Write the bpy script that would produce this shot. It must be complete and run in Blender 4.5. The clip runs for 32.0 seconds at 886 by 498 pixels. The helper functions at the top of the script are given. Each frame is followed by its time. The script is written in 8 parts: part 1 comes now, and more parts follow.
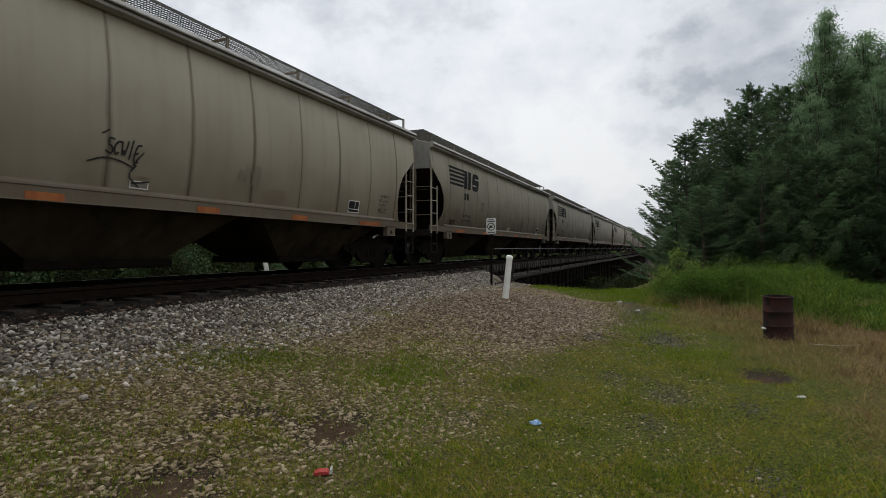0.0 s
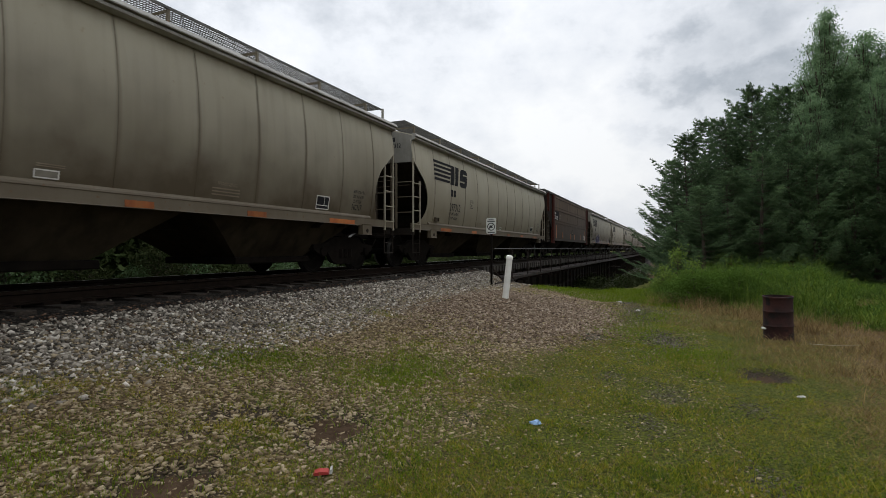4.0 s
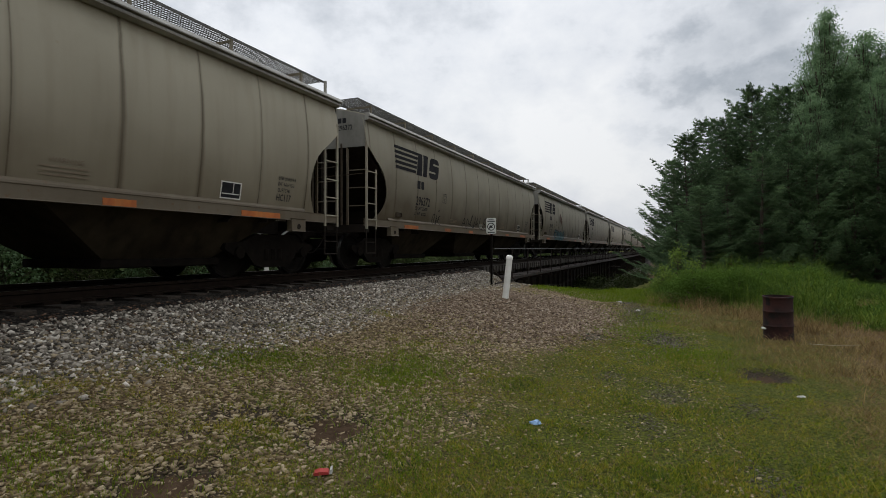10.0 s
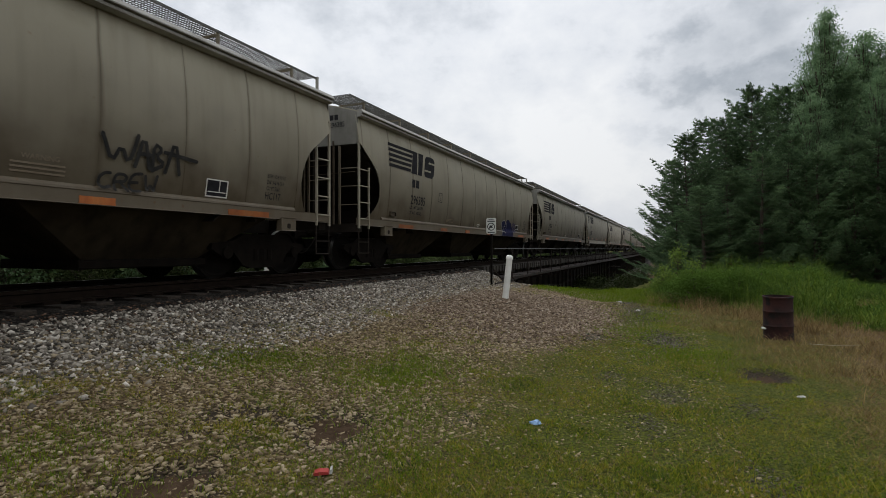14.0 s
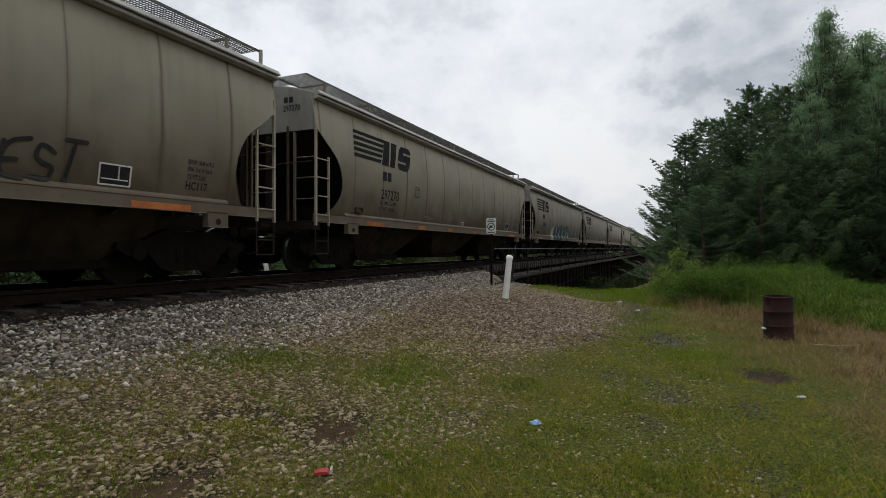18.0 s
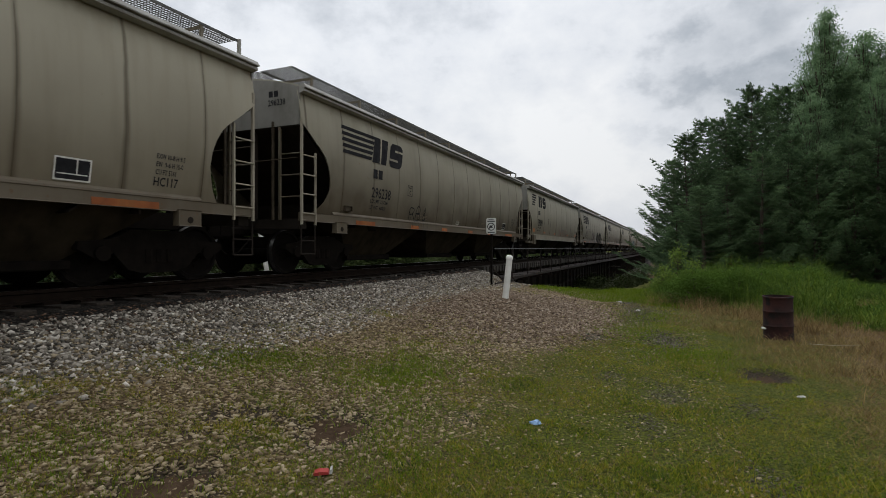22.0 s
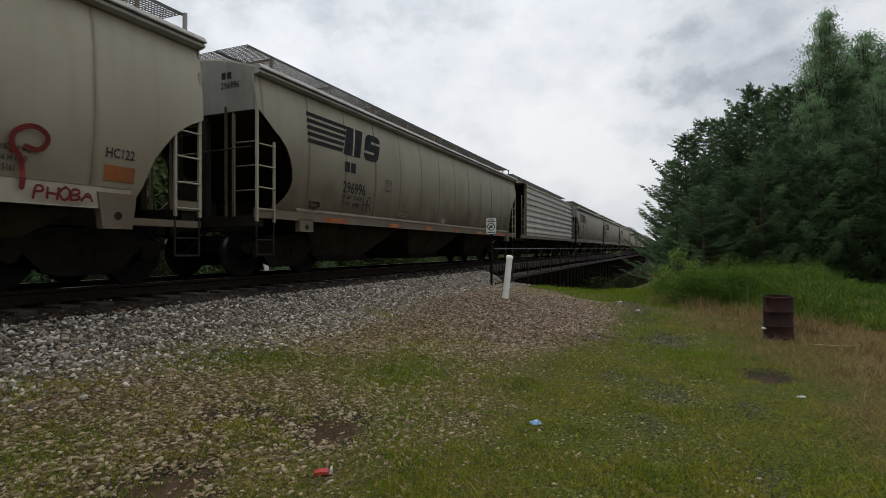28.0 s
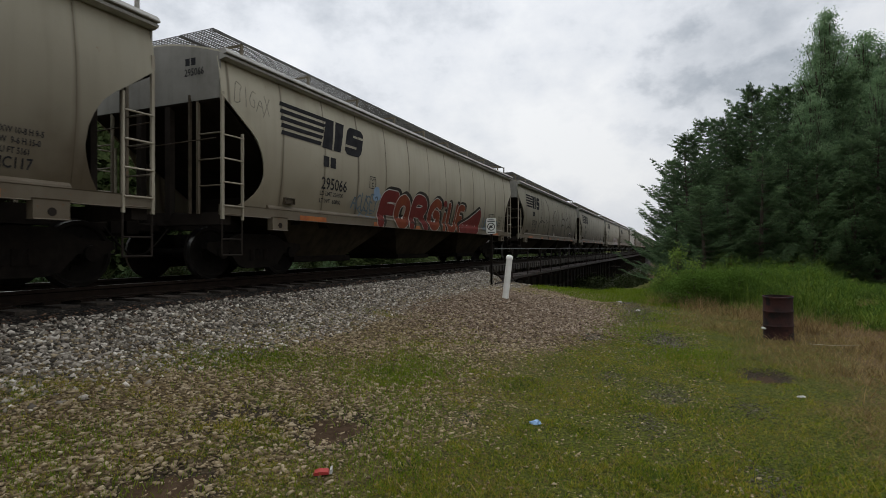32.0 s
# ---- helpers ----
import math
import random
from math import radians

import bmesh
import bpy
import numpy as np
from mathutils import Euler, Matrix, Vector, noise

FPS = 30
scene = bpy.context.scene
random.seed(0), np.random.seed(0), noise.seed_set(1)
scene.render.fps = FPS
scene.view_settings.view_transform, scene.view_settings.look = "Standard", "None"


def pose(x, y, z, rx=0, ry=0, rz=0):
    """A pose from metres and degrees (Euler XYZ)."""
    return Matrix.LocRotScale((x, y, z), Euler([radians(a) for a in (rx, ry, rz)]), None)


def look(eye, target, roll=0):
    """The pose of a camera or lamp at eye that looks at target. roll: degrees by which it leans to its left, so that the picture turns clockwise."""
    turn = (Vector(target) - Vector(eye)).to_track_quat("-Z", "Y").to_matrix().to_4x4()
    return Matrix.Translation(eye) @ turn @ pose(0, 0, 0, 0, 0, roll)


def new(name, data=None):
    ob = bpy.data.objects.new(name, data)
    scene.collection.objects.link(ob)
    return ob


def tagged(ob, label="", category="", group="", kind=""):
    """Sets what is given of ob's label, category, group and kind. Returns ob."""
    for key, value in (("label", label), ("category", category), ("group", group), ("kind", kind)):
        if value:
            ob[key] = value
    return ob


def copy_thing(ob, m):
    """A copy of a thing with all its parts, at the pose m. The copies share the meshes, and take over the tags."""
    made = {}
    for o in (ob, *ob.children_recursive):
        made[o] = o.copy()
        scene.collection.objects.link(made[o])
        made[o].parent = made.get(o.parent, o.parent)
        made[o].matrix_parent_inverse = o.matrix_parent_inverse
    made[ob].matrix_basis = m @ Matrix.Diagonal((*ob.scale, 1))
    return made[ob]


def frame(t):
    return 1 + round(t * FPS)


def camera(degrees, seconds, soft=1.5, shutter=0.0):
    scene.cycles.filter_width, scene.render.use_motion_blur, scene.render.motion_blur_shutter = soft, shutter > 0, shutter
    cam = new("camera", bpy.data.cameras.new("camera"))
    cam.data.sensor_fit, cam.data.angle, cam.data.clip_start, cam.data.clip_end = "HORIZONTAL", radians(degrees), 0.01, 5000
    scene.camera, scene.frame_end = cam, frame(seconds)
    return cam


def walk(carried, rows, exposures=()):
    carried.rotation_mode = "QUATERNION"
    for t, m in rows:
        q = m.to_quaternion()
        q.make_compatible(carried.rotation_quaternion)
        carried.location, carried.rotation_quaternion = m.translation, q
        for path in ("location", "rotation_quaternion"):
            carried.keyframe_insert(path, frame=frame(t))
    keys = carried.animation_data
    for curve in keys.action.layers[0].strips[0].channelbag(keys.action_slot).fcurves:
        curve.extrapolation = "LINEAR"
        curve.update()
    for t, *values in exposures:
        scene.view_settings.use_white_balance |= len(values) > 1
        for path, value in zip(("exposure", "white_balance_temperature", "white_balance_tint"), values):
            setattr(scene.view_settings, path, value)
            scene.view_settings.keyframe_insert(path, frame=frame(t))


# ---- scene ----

# One straight track runs along +x at y = 8.2; the train rolls away along it. The eye stands still at the origin.
EYE_Z = 1.69
AXIS = radians(23.36)
cam = camera(79.7, 32.0, soft=0.45, shutter=0.03)
STAND = look((0, 0, EYE_Z), (10 * math.cos(AXIS), 10 * math.sin(AXIS), EYE_Z))
walk(cam, [(0.0, STAND), (32.0, STAND)], exposures=((0.0, 0.04), (2.2, 0.04), (3.0, 0.22), (3.5, 0.22), (5.2, 0.05), (32.0, 0.04)))

TRACK_Y = 8.2       # centre line of the track
RAIL_Z = 1.17       # top of the rails
SPEED = 17.3        # metres a second

# ---- world and sun ----
SUN_AZ, SUN_EL = radians(62), radians(68)
world = bpy.data.worlds.new("overcast_sky")
scene.world = world
world.use_nodes = True


def build_sky():
    nt = world.node_tree
    nt.nodes.clear()
    N, L = nt.nodes.new, nt.links.new
    out = N("ShaderNodeOutputWorld")
    bg = N("ShaderNodeBackground")
    sky = N("ShaderNodeTexSky")
    sky.sky_type, sky.sun_disc = "NISHITA", False
    sky.sun_elevation, sky.sun_rotation = SUN_EL, math.pi / 2 - SUN_AZ
    sky.air_density, sky.dust_density = 1.5, 4.0
    co = N("ShaderNodeTexCoord")
    flat = N("ShaderNodeVectorMath")
    flat.operation = "MULTIPLY"
    flat.inputs[1].default_value = (1, 1, 1.5)
    L(co.outputs["Generated"], flat.inputs[0])
    big = N("ShaderNodeTexNoise")
    big.inputs["Scale"].default_value = 2.6
    big.inputs["Detail"].default_value = 8
    big.inputs["Roughness"].default_value = 0.58
    L(flat.outputs[0], big.inputs["Vector"])
    fine = N("ShaderNodeTexNoise")
    fine.inputs["Scale"].default_value = 17
    fine.inputs["Detail"].default_value = 6
    fine.inputs["Roughness"].default_value = 0.6
    L(flat.outputs[0], fine.inputs["Vector"])
    mix = N("ShaderNodeMath")
    mix.operation = "MULTIPLY_ADD"
    mix.inputs[1].default_value = 0.16
    L(fine.outputs["Fac"], mix.inputs[0])
    L(big.outputs["Fac"], mix.inputs[2])
    # a heavier bank of cloud over the wood
    bank = N("ShaderNodeVectorMath")
    bank.operation = "DOT_PRODUCT"
    bank.inputs[1].default_value = Vector((0.952, -0.095, 0.300)).normalized()
    unit = N("ShaderNodeVectorMath")
    unit.operation = "NORMALIZE"
    L(co.outputs["Generated"], unit.inputs[0])
    L(unit.outputs[0], bank.inputs[0])
    soft = N("ShaderNodeMath")
    soft.operation = "MULTIPLY_ADD"
    soft.inputs[1].default_value = 0.10
    L(big.outputs["Fac"], soft.inputs[0])
    L(bank.outputs["Value"], soft.inputs[2])
    near = N("ShaderNodeMapRange")
    near.interpolation_type = "SMOOTHSTEP"
    near.inputs["From Min"].default_value, near.inputs["From Max"].default_value = 1.0345, 1.0435
    near.inputs["To Max"].default_value = -0.185
    L(soft.outputs[0], near.inputs["Value"])
    heavy = N("ShaderNodeMath")
    L(mix.outputs[0], heavy.inputs[0])
    L(near.outputs[0], heavy.inputs[1])
    mix = heavy
    ramp = N("ShaderNodeValToRGB")
    e = ramp.color_ramp.elements
    e[0].position, e[0].color = 0.28, (0.35, 0.395, 0.455, 1)
    e[1].position, e[1].color = 0.68, (0.95, 0.965, 0.985, 1)
    m = e.new(0.52)
    m.color = (0.80, 0.83, 0.88, 1)
    L(mix.outputs[0], ramp.inputs["Fac"])
    # the cloud deck glows towards the hidden sun
    sun = N("ShaderNodeVectorMath")
    sun.operation = "DOT_PRODUCT"
    sun.inputs[1].default_value = (math.cos(SUN_EL) * math.cos(SUN_AZ), math.cos(SUN_EL) * math.sin(SUN_AZ), math.sin(SUN_EL))
    norm = N("ShaderNodeVectorMath")
    norm.operation = "NORMALIZE"
    L(co.outputs["Generated"], norm.inputs[0])
    L(norm.outputs[0], sun.inputs[0])
    glow = N("ShaderNodeMapRange")
    glow.inputs["From Min"].default_value, glow.inputs["From Max"].default_value = -0.4, 1.0
    glow.inputs["To Min"].default_value, glow.inputs["To Max"].default_value = 0.55, 1.15
    L(sun.outputs["Value"], glow.inputs["Value"])
    lit = N("ShaderNodeVectorMath")
    lit.operation = "SCALE"
    # an overcast sky is brightest overhead
    up = N("ShaderNodeSeparateXYZ")
    L(norm.outputs[0], up.inputs[0])
    dome = N("ShaderNodeMapRange")
    dome.interpolation_type = "SMOOTHSTEP"
    dome.inputs["From Min"].default_value, dome.inputs["From Max"].default_value = 0.38, 1.0
    dome.inputs["To Min"].default_value, dome.inputs["To Max"].default_value = 1.13, 1.75
    L(up.outputs["Z"], dome.inputs["Value"])
    both_glows = N("ShaderNodeMath")
    both_glows.operation = "MULTIPLY"
    L(glow.outputs[0], both_glows.inputs[0])
    L(dome.outputs[0], both_glows.inputs[1])
    L(ramp.outputs["Color"], lit.inputs[0])
    L(both_glows.outputs[0], lit.inputs["Scale"])
    blue = N("ShaderNodeVectorMath")
    blue.operation = "SCALE"
    blue.inputs["Scale"].default_value = 0.05
    L(sky.outputs["Color"], blue.inputs[0])
    both = N("ShaderNodeMixRGB")
    both.inputs["Fac"].default_value = 0.9
    L(blue.outputs[0], both.inputs["Color1"])
    L(lit.outputs[0], both.inputs["Color2"])
    L(both.outputs["Color"], bg.inputs["Color"])
    bg.inputs["Strength"].default_value = 0.95
    L(bg.outputs[0], out.inputs["Surface"])


build_sky()
sun_data = bpy.data.lights.new("sun", "SUN")
sun_data.energy, sun_data.angle, sun_data.color = 0.6, radians(40), (1.0, 0.97, 0.92)
sun_lamp = new("sun", sun_data)
sun_lamp.matrix_world = look((0, 0, 60), (-60 * math.cos(SUN_EL) * math.cos(SUN_AZ), -60 * math.cos(SUN_EL) * math.sin(SUN_AZ), 60 - 60 * math.sin(SUN_EL)))


# ---- materials ----
def material(name, colours, scale=4.0, rough=0.8, metal=0.0, bump=0.0, bump_scale=60.0, fleck=None, fleck_scale=30.0,
             fleck_at=0.62, island=0.0, splash_shade=None, streak=None, streak_amount=0.5, obj_random=0.0, stretch=(1, 1, 1), spec=0.3, leafy=0.0, span=(0.12, 0.88), seams=None):
    """A surface from two noises: colours mix at a large scale, flecks and relief at a small one."""
    mat = bpy.data.materials.new(name)
    mat.use_nodes = True
    nt = mat.node_tree
    N, L = nt.nodes.new, nt.links.new
    bsdf = nt.nodes["Principled BSDF"]
    co = N("ShaderNodeTexCoord")
    mp = N("ShaderNodeMapping")
    mp.inputs["Scale"].default_value = stretch
    L(co.outputs["Object"], mp.inputs["Vector"])
    n1 = N("ShaderNodeTexNoise")
    n1.inputs["Scale"].default_value, n1.inputs["Detail"].default_value = scale, 6
    n1.inputs["Roughness"].default_value = 0.62
    L(mp.outputs[0], n1.inputs["Vector"])
    ramp = N("ShaderNodeValToRGB")
    els = ramp.color_ramp.elements
    els[0].position, els[1].position = 0.32, 0.68
    els[0].color, els[1].color = (*colours[0], 1), (*colours[-1], 1)
    for i, c in enumerate(colours[1:-1]):
        el = els.new(0.32 + 0.36 * (i + 1) / (len(colours) - 1))
        el.color = (*c, 1)
    L(n1.outputs["Fac"], ramp.inputs["Fac"])
    colour = ramp.outputs["Color"]
    if island:
        geo = N("ShaderNodeNewGeometry")
        add = N("ShaderNodeMath")
        add.operation = "MULTIPLY_ADD"
        add.inputs[1].default_value = island
        L(geo.outputs["Random Per Island"], add.inputs[0])
        sub = N("ShaderNodeMath")
        sub.operation = "MULTIPLY_ADD"
        sub.inputs[1].default_value, sub.inputs[2].default_value = 1 - island, 0.0
        L(n1.outputs["Fac"], sub.inputs[0])
        L(sub.outputs[0], add.inputs[2])
        L(add.outputs[0], ramp.inputs["Fac"])
        els[0].position, els[-1].position = span
        for i in range(1, len(els) - 1):
            els[i].position = span[0] + (span[1] - span[0]) * i / (len(els) - 1)
    if obj_random:
        info = N("ShaderNodeObjectInfo")
        hsv = N("ShaderNodeHueSaturation")
        r = N("ShaderNodeMapRange")
        r.inputs["To Min"].default_value, r.inputs["To Max"].default_value = 1 - obj_random, 1 + obj_random
        L(info.outputs["Random"], r.inputs["Value"])
        L(r.outputs[0], hsv.inputs["Value"])
        L(colour, hsv.inputs["Color"])
        colour = hsv.outputs["Color"]
    if streak:
        n3 = N("ShaderNodeTexNoise")
        n3.inputs["Scale"].default_value, n3.inputs["Detail"].default_value = 1.0, 5
        m3 = N("ShaderNodeMapping")
        m3.inputs["Scale"].default_value = (5.0, 5.0, 0.35)
        L(co.outputs["Object"], m3.inputs["Vector"])
        L(m3.outputs[0], n3.inputs["Vector"])
        r3 = N("ShaderNodeMapRange")
        r3.inputs["From Min"].default_value, r3.inputs["From Max"].default_value = 0.48, 0.75
        r3.inputs["To Max"].default_value = streak_amount
        L(n3.outputs["Fac"], r3.inputs["Value"])
        mx = N("ShaderNodeMixRGB")
        mx.inputs["Color2"].default_value = (*streak, 1)
        L(r3.outputs[0], mx.inputs["Fac"])
        L(colour, mx.inputs["Color1"])
        colour = mx.outputs["Color"]
    if fleck:
        n2 = N("ShaderNodeTexNoise")
        n2.inputs["Scale"].default_value, n2.inputs["Detail"].default_value = fleck_scale, 4
        L(co.outputs["Object"], n2.inputs["Vector"])
        r2 = N("ShaderNodeMapRange")
        r2.inputs["From Min"].default_value, r2.inputs["From Max"].default_value = fleck_at, fleck_at + 0.08
        L(n2.outputs["Fac"], r2.inputs["Value"])
        mx = N("ShaderNodeMixRGB")
        mx.inputs["Color2"].default_value = (*fleck, 1)
        L(r2.outputs[0], mx.inputs["Fac"])
        L(colour, mx.inputs["Color1"])
        colour = mx.outputs["Color"]
    if splash_shade:
        # brown brake dust, splashed dirt and painted shade lower down, with ragged upper edge
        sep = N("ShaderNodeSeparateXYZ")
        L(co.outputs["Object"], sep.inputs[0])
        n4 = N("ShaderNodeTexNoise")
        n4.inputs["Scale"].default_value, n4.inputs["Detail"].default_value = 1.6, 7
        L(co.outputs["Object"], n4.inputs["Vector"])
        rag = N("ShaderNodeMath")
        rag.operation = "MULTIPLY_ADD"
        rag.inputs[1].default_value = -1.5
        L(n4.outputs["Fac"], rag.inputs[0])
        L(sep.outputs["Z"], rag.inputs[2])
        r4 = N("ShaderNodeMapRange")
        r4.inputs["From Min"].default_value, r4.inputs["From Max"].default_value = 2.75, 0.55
        r4.inputs["To Max"].default_value = splash_shade[1]
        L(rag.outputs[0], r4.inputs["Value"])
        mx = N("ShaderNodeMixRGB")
        mx.inputs["Color2"].default_value = (*splash_shade[0], 1)
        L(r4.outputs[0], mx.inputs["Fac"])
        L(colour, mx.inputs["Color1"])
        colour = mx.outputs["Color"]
    if seams:
        # grime that has run down the weld seams, stronger on some of them and wider towards the sill
        def calc(op, a, b=0.0, c=0.0):
            m = N("ShaderNodeMath")
            m.operation = op
            for i, v in enumerate((a, b, c)):
                if isinstance(v, (int, float)):
                    m.inputs[i].default_value = v
                else:
                    L(v, m.inputs[i])
            return m.outputs[0]
        sp = N("ShaderNodeSeparateXYZ")
        L(co.outputs["Object"], sp.inputs[0])
        wob = N("ShaderNodeTexNoise")
        wob.inputs["Scale"].default_value, wob.inputs["Detail"].default_value = 1.7, 3
        L(co.outputs["Object"], wob.inputs["Vector"])
        u = calc("ADD", calc("DIVIDE", calc("SUBTRACT", sp.outputs["X"], seams[0]), seams[1]), calc("MULTIPLY_ADD", wob.outputs["Fac"], 0.05, -0.025))
        k = calc("ROUND", u)
        gap = calc("MULTIPLY", calc("ABSOLUTE", calc("SUBTRACT", u, k)), seams[1])
        white = N("ShaderNodeTexWhiteNoise")
        white.noise_dimensions = "1D"
        who = N("ShaderNodeObjectInfo")
        L(calc("MULTIPLY_ADD", who.outputs["Random"], 91.7, k), white.inputs["W"])
        run = N("ShaderNodeTexNoise")
        run.inputs["Scale"].default_value, run.inputs["Detail"].default_value = 1.0, 5
        ms = N("ShaderNodeMapping")
        ms.inputs["Scale"].default_value = (14.0, 1.0, 1.3)
        L(co.outputs["Object"], ms.inputs["Vector"])
        L(ms.outputs[0], run.inputs["Vector"])
        wide = N("ShaderNodeMapRange")
        wide.inputs["From Min"].default_value, wide.inputs["From Max"].default_value = 1.3, 3.5
        wide.inputs["To Min"].default_value, wide.inputs["To Max"].default_value = 0.085, 0.040
        L(sp.outputs["Z"], wide.inputs["Value"])
        near = calc("SUBTRACT", 1.0, calc("MINIMUM", calc("DIVIDE", gap, wide.outputs[0]), 1.0))
        near = calc("POWER", near, 1.3)
        amount = calc("MULTIPLY", near, calc("MULTIPLY_ADD", white.outputs["Value"], 0.85, 0.35))
        amount = calc("MINIMUM", calc("MULTIPLY", amount, calc("MULTIPLY_ADD", run.outputs["Fac"], 1.5, 0.1)), 0.72)
        mx = N("ShaderNodeMixRGB")
        mx.inputs["Color2"].default_value = (0.066, 0.049, 0.028, 1)
        L(amount, mx.inputs["Fac"])
        L(colour, mx.inputs["Color1"])
        colour = mx.outputs["Color"]
    L(colour, bsdf.inputs["Base Color"])
    bsdf.inputs["Roughness"].default_value = rough
    bsdf.inputs["Metallic"].default_value = metal
    bsdf.inputs["Specular IOR Level"].default_value = spec
    if leafy:
        # thin leaves let part of the light through
        thin = N("ShaderNodeBsdfTranslucent")
        blend = N("ShaderNodeMixShader")
        blend.inputs["Fac"].default_value = leafy
        L(colour, thin.inputs["Color"])
        L(bsdf.outputs[0], blend.inputs[1])
        L(thin.outputs[0], blend.inputs[2])
        L(blend.outputs[0], nt.nodes["Material Output"].inputs["Surface"])
    if bump:
        nb = N("ShaderNodeTexNoise")
        nb.inputs["Scale"].default_value, nb.inputs["Detail"].default_value = bump_scale, 5
        L(co.outputs["Object"], nb.inputs["Vector"])
        b = N("ShaderNodeBump")
        b.inputs["Strength"].default_value, b.inputs["Distance"].default_value = bump, 0.02
        L(nb.outputs["Fac"], b.inputs["Height"])
        L(b.outputs["Normal"], bsdf.inputs["Normal"])
    return mat


SEAMS_A, SEAMS_B = (-6.85, 1.277), (-5.81, 1.69)     # first weld seam and the pitch of the others


def grey_paint(name, seams):
    return material(name, [(0.272, 0.250, 0.186), (0.330, 0.307, 0.234), (0.370, 0.348, 0.273)], 0.8, 0.62, bump=0.05, bump_scale=9, seams=seams,
                    streak=(0.15, 0.126, 0.086), streak_amount=0.26, obj_random=0.1, fleck=(0.26, 0.205, 0.135), fleck_scale=7, fleck_at=0.70, splash_shade=((0.066, 0.050, 0.029), 1.0))


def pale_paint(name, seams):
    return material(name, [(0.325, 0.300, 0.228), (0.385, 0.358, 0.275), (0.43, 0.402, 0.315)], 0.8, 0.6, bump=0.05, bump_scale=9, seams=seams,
                    streak=(0.20, 0.165, 0.11), streak_amount=0.25, obj_random=0.06, fleck=(0.30, 0.24, 0.16), fleck_scale=7, fleck_at=0.72, splash_shade=((0.10, 0.078, 0.046), 0.8))


CAR_GREY, GREY_B = grey_paint("weathered_grey_paint", SEAMS_A), grey_paint("weathered_grey_paint", SEAMS_B)
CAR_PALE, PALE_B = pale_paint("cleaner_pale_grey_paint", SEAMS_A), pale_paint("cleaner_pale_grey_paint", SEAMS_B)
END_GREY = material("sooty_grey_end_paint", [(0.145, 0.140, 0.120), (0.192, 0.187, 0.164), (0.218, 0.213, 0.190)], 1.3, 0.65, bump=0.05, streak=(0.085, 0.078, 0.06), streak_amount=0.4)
CAR_TRIM = material("pale_trim_paint", [(0.115, 0.099, 0.071), (0.190, 0.170, 0.128)], 1.5, 0.6, streak=(0.11, 0.083, 0.053), streak_amount=0.6, bump=0.05, fleck=(0.16, 0.088, 0.045), fleck_scale=14, fleck_at=0.64, splash_shade=((0.070, 0.050, 0.029), 0.6))
EAVE_GREY = material("grey_roof_edge_paint", [(0.20, 0.196, 0.175), (0.27, 0.266, 0.24), (0.32, 0.316, 0.29)], 1.5, 0.55, streak=(0.14, 0.125, 0.10), streak_amount=0.45, bump=0.05)
SILL_PALE = material("pale_sill_paint", [(0.215, 0.192, 0.145), (0.30, 0.272, 0.21)], 1.5, 0.6, streak=(0.17, 0.13, 0.085), streak_amount=0.5, bump=0.05)
RIB_PALE = material("pale_ribbed_side_paint", [(0.36, 0.35, 0.315), (0.45, 0.44, 0.40)], 1.2, 0.6, streak=(0.22, 0.19, 0.14), streak_amount=0.4, bump=0.05)
NOTICE_DIM = material("faded_notice_paint", [(0.15, 0.115, 0.08), (0.20, 0.165, 0.12)], 6, 0.8)
CAR_SEAM = material("dark_seam_grime", [(0.030, 0.021, 0.012), (0.055, 0.042, 0.027), (0.075, 0.058, 0.038)], 5, 0.9)
# The cars' grey, dirtied and darkened further for the shade under the body.
CAR_BELLY = material("dirty_shaded_belly_paint", [(0.016, 0.012, 0.008), (0.028, 0.022, 0.014), (0.040, 0.032, 0.021)], 1.2, 0.9, bump=0.05, streak=(0.010, 0.008, 0.005), streak_amount=0.7, spec=0.06)
CAR_BLACK = material("black_paint_with_shade", [(0.014, 0.0115, 0.0095), (0.026, 0.021, 0.017)], 3, 0.9, bump=0.08, bump_scale=30, spec=0.08)
CAR_BROWN = material("brown_car_paint", [(0.080, 0.047, 0.024), (0.108, 0.066, 0.036), (0.130, 0.083, 0.048)], 0.9, 0.7, bump=0.05,
                     streak=(0.04, 0.027, 0.017), streak_amount=0.6, fleck=(0.05, 0.033, 0.022), fleck_scale=5, splash_shade=((0.022, 0.014, 0.008), 0.9))
WING_BLUE = material("sooty_blue_black_paint", [(0.016, 0.018, 0.021), (0.034, 0.038, 0.043)], 2, 0.7, streak=(0.012, 0.011, 0.010))
CAR_RED = material("oxide_red_paint", [(0.048, 0.014, 0.011), (0.085, 0.023, 0.017)], 3, 0.8, streak=(0.03, 0.013, 0.010), spec=0.1)
DECAL_BLACK = material("black_stencil_paint", [(0.014, 0.014, 0.016), (0.030, 0.030, 0.032)], 5, 0.9, spec=0.08)
DECAL_WHITE = material("white_stencil_paint", [(0.5, 0.49, 0.45), (0.66, 0.65, 0.6)], 5, 0.7)
DECAL_DIM = material("faded_stencil_paint", [(0.13, 0.12, 0.10), (0.2, 0.185, 0.15)], 6, 0.75)
REFLECT_ORANGE = material("orange_reflector_tape", [(0.20, 0.052, 0.014), (0.31, 0.092, 0.022), (0.37, 0.15, 0.04)], 2.2, 0.5, obj_random=0.35, streak=(0.10, 0.05, 0.025), streak_amount=0.6)
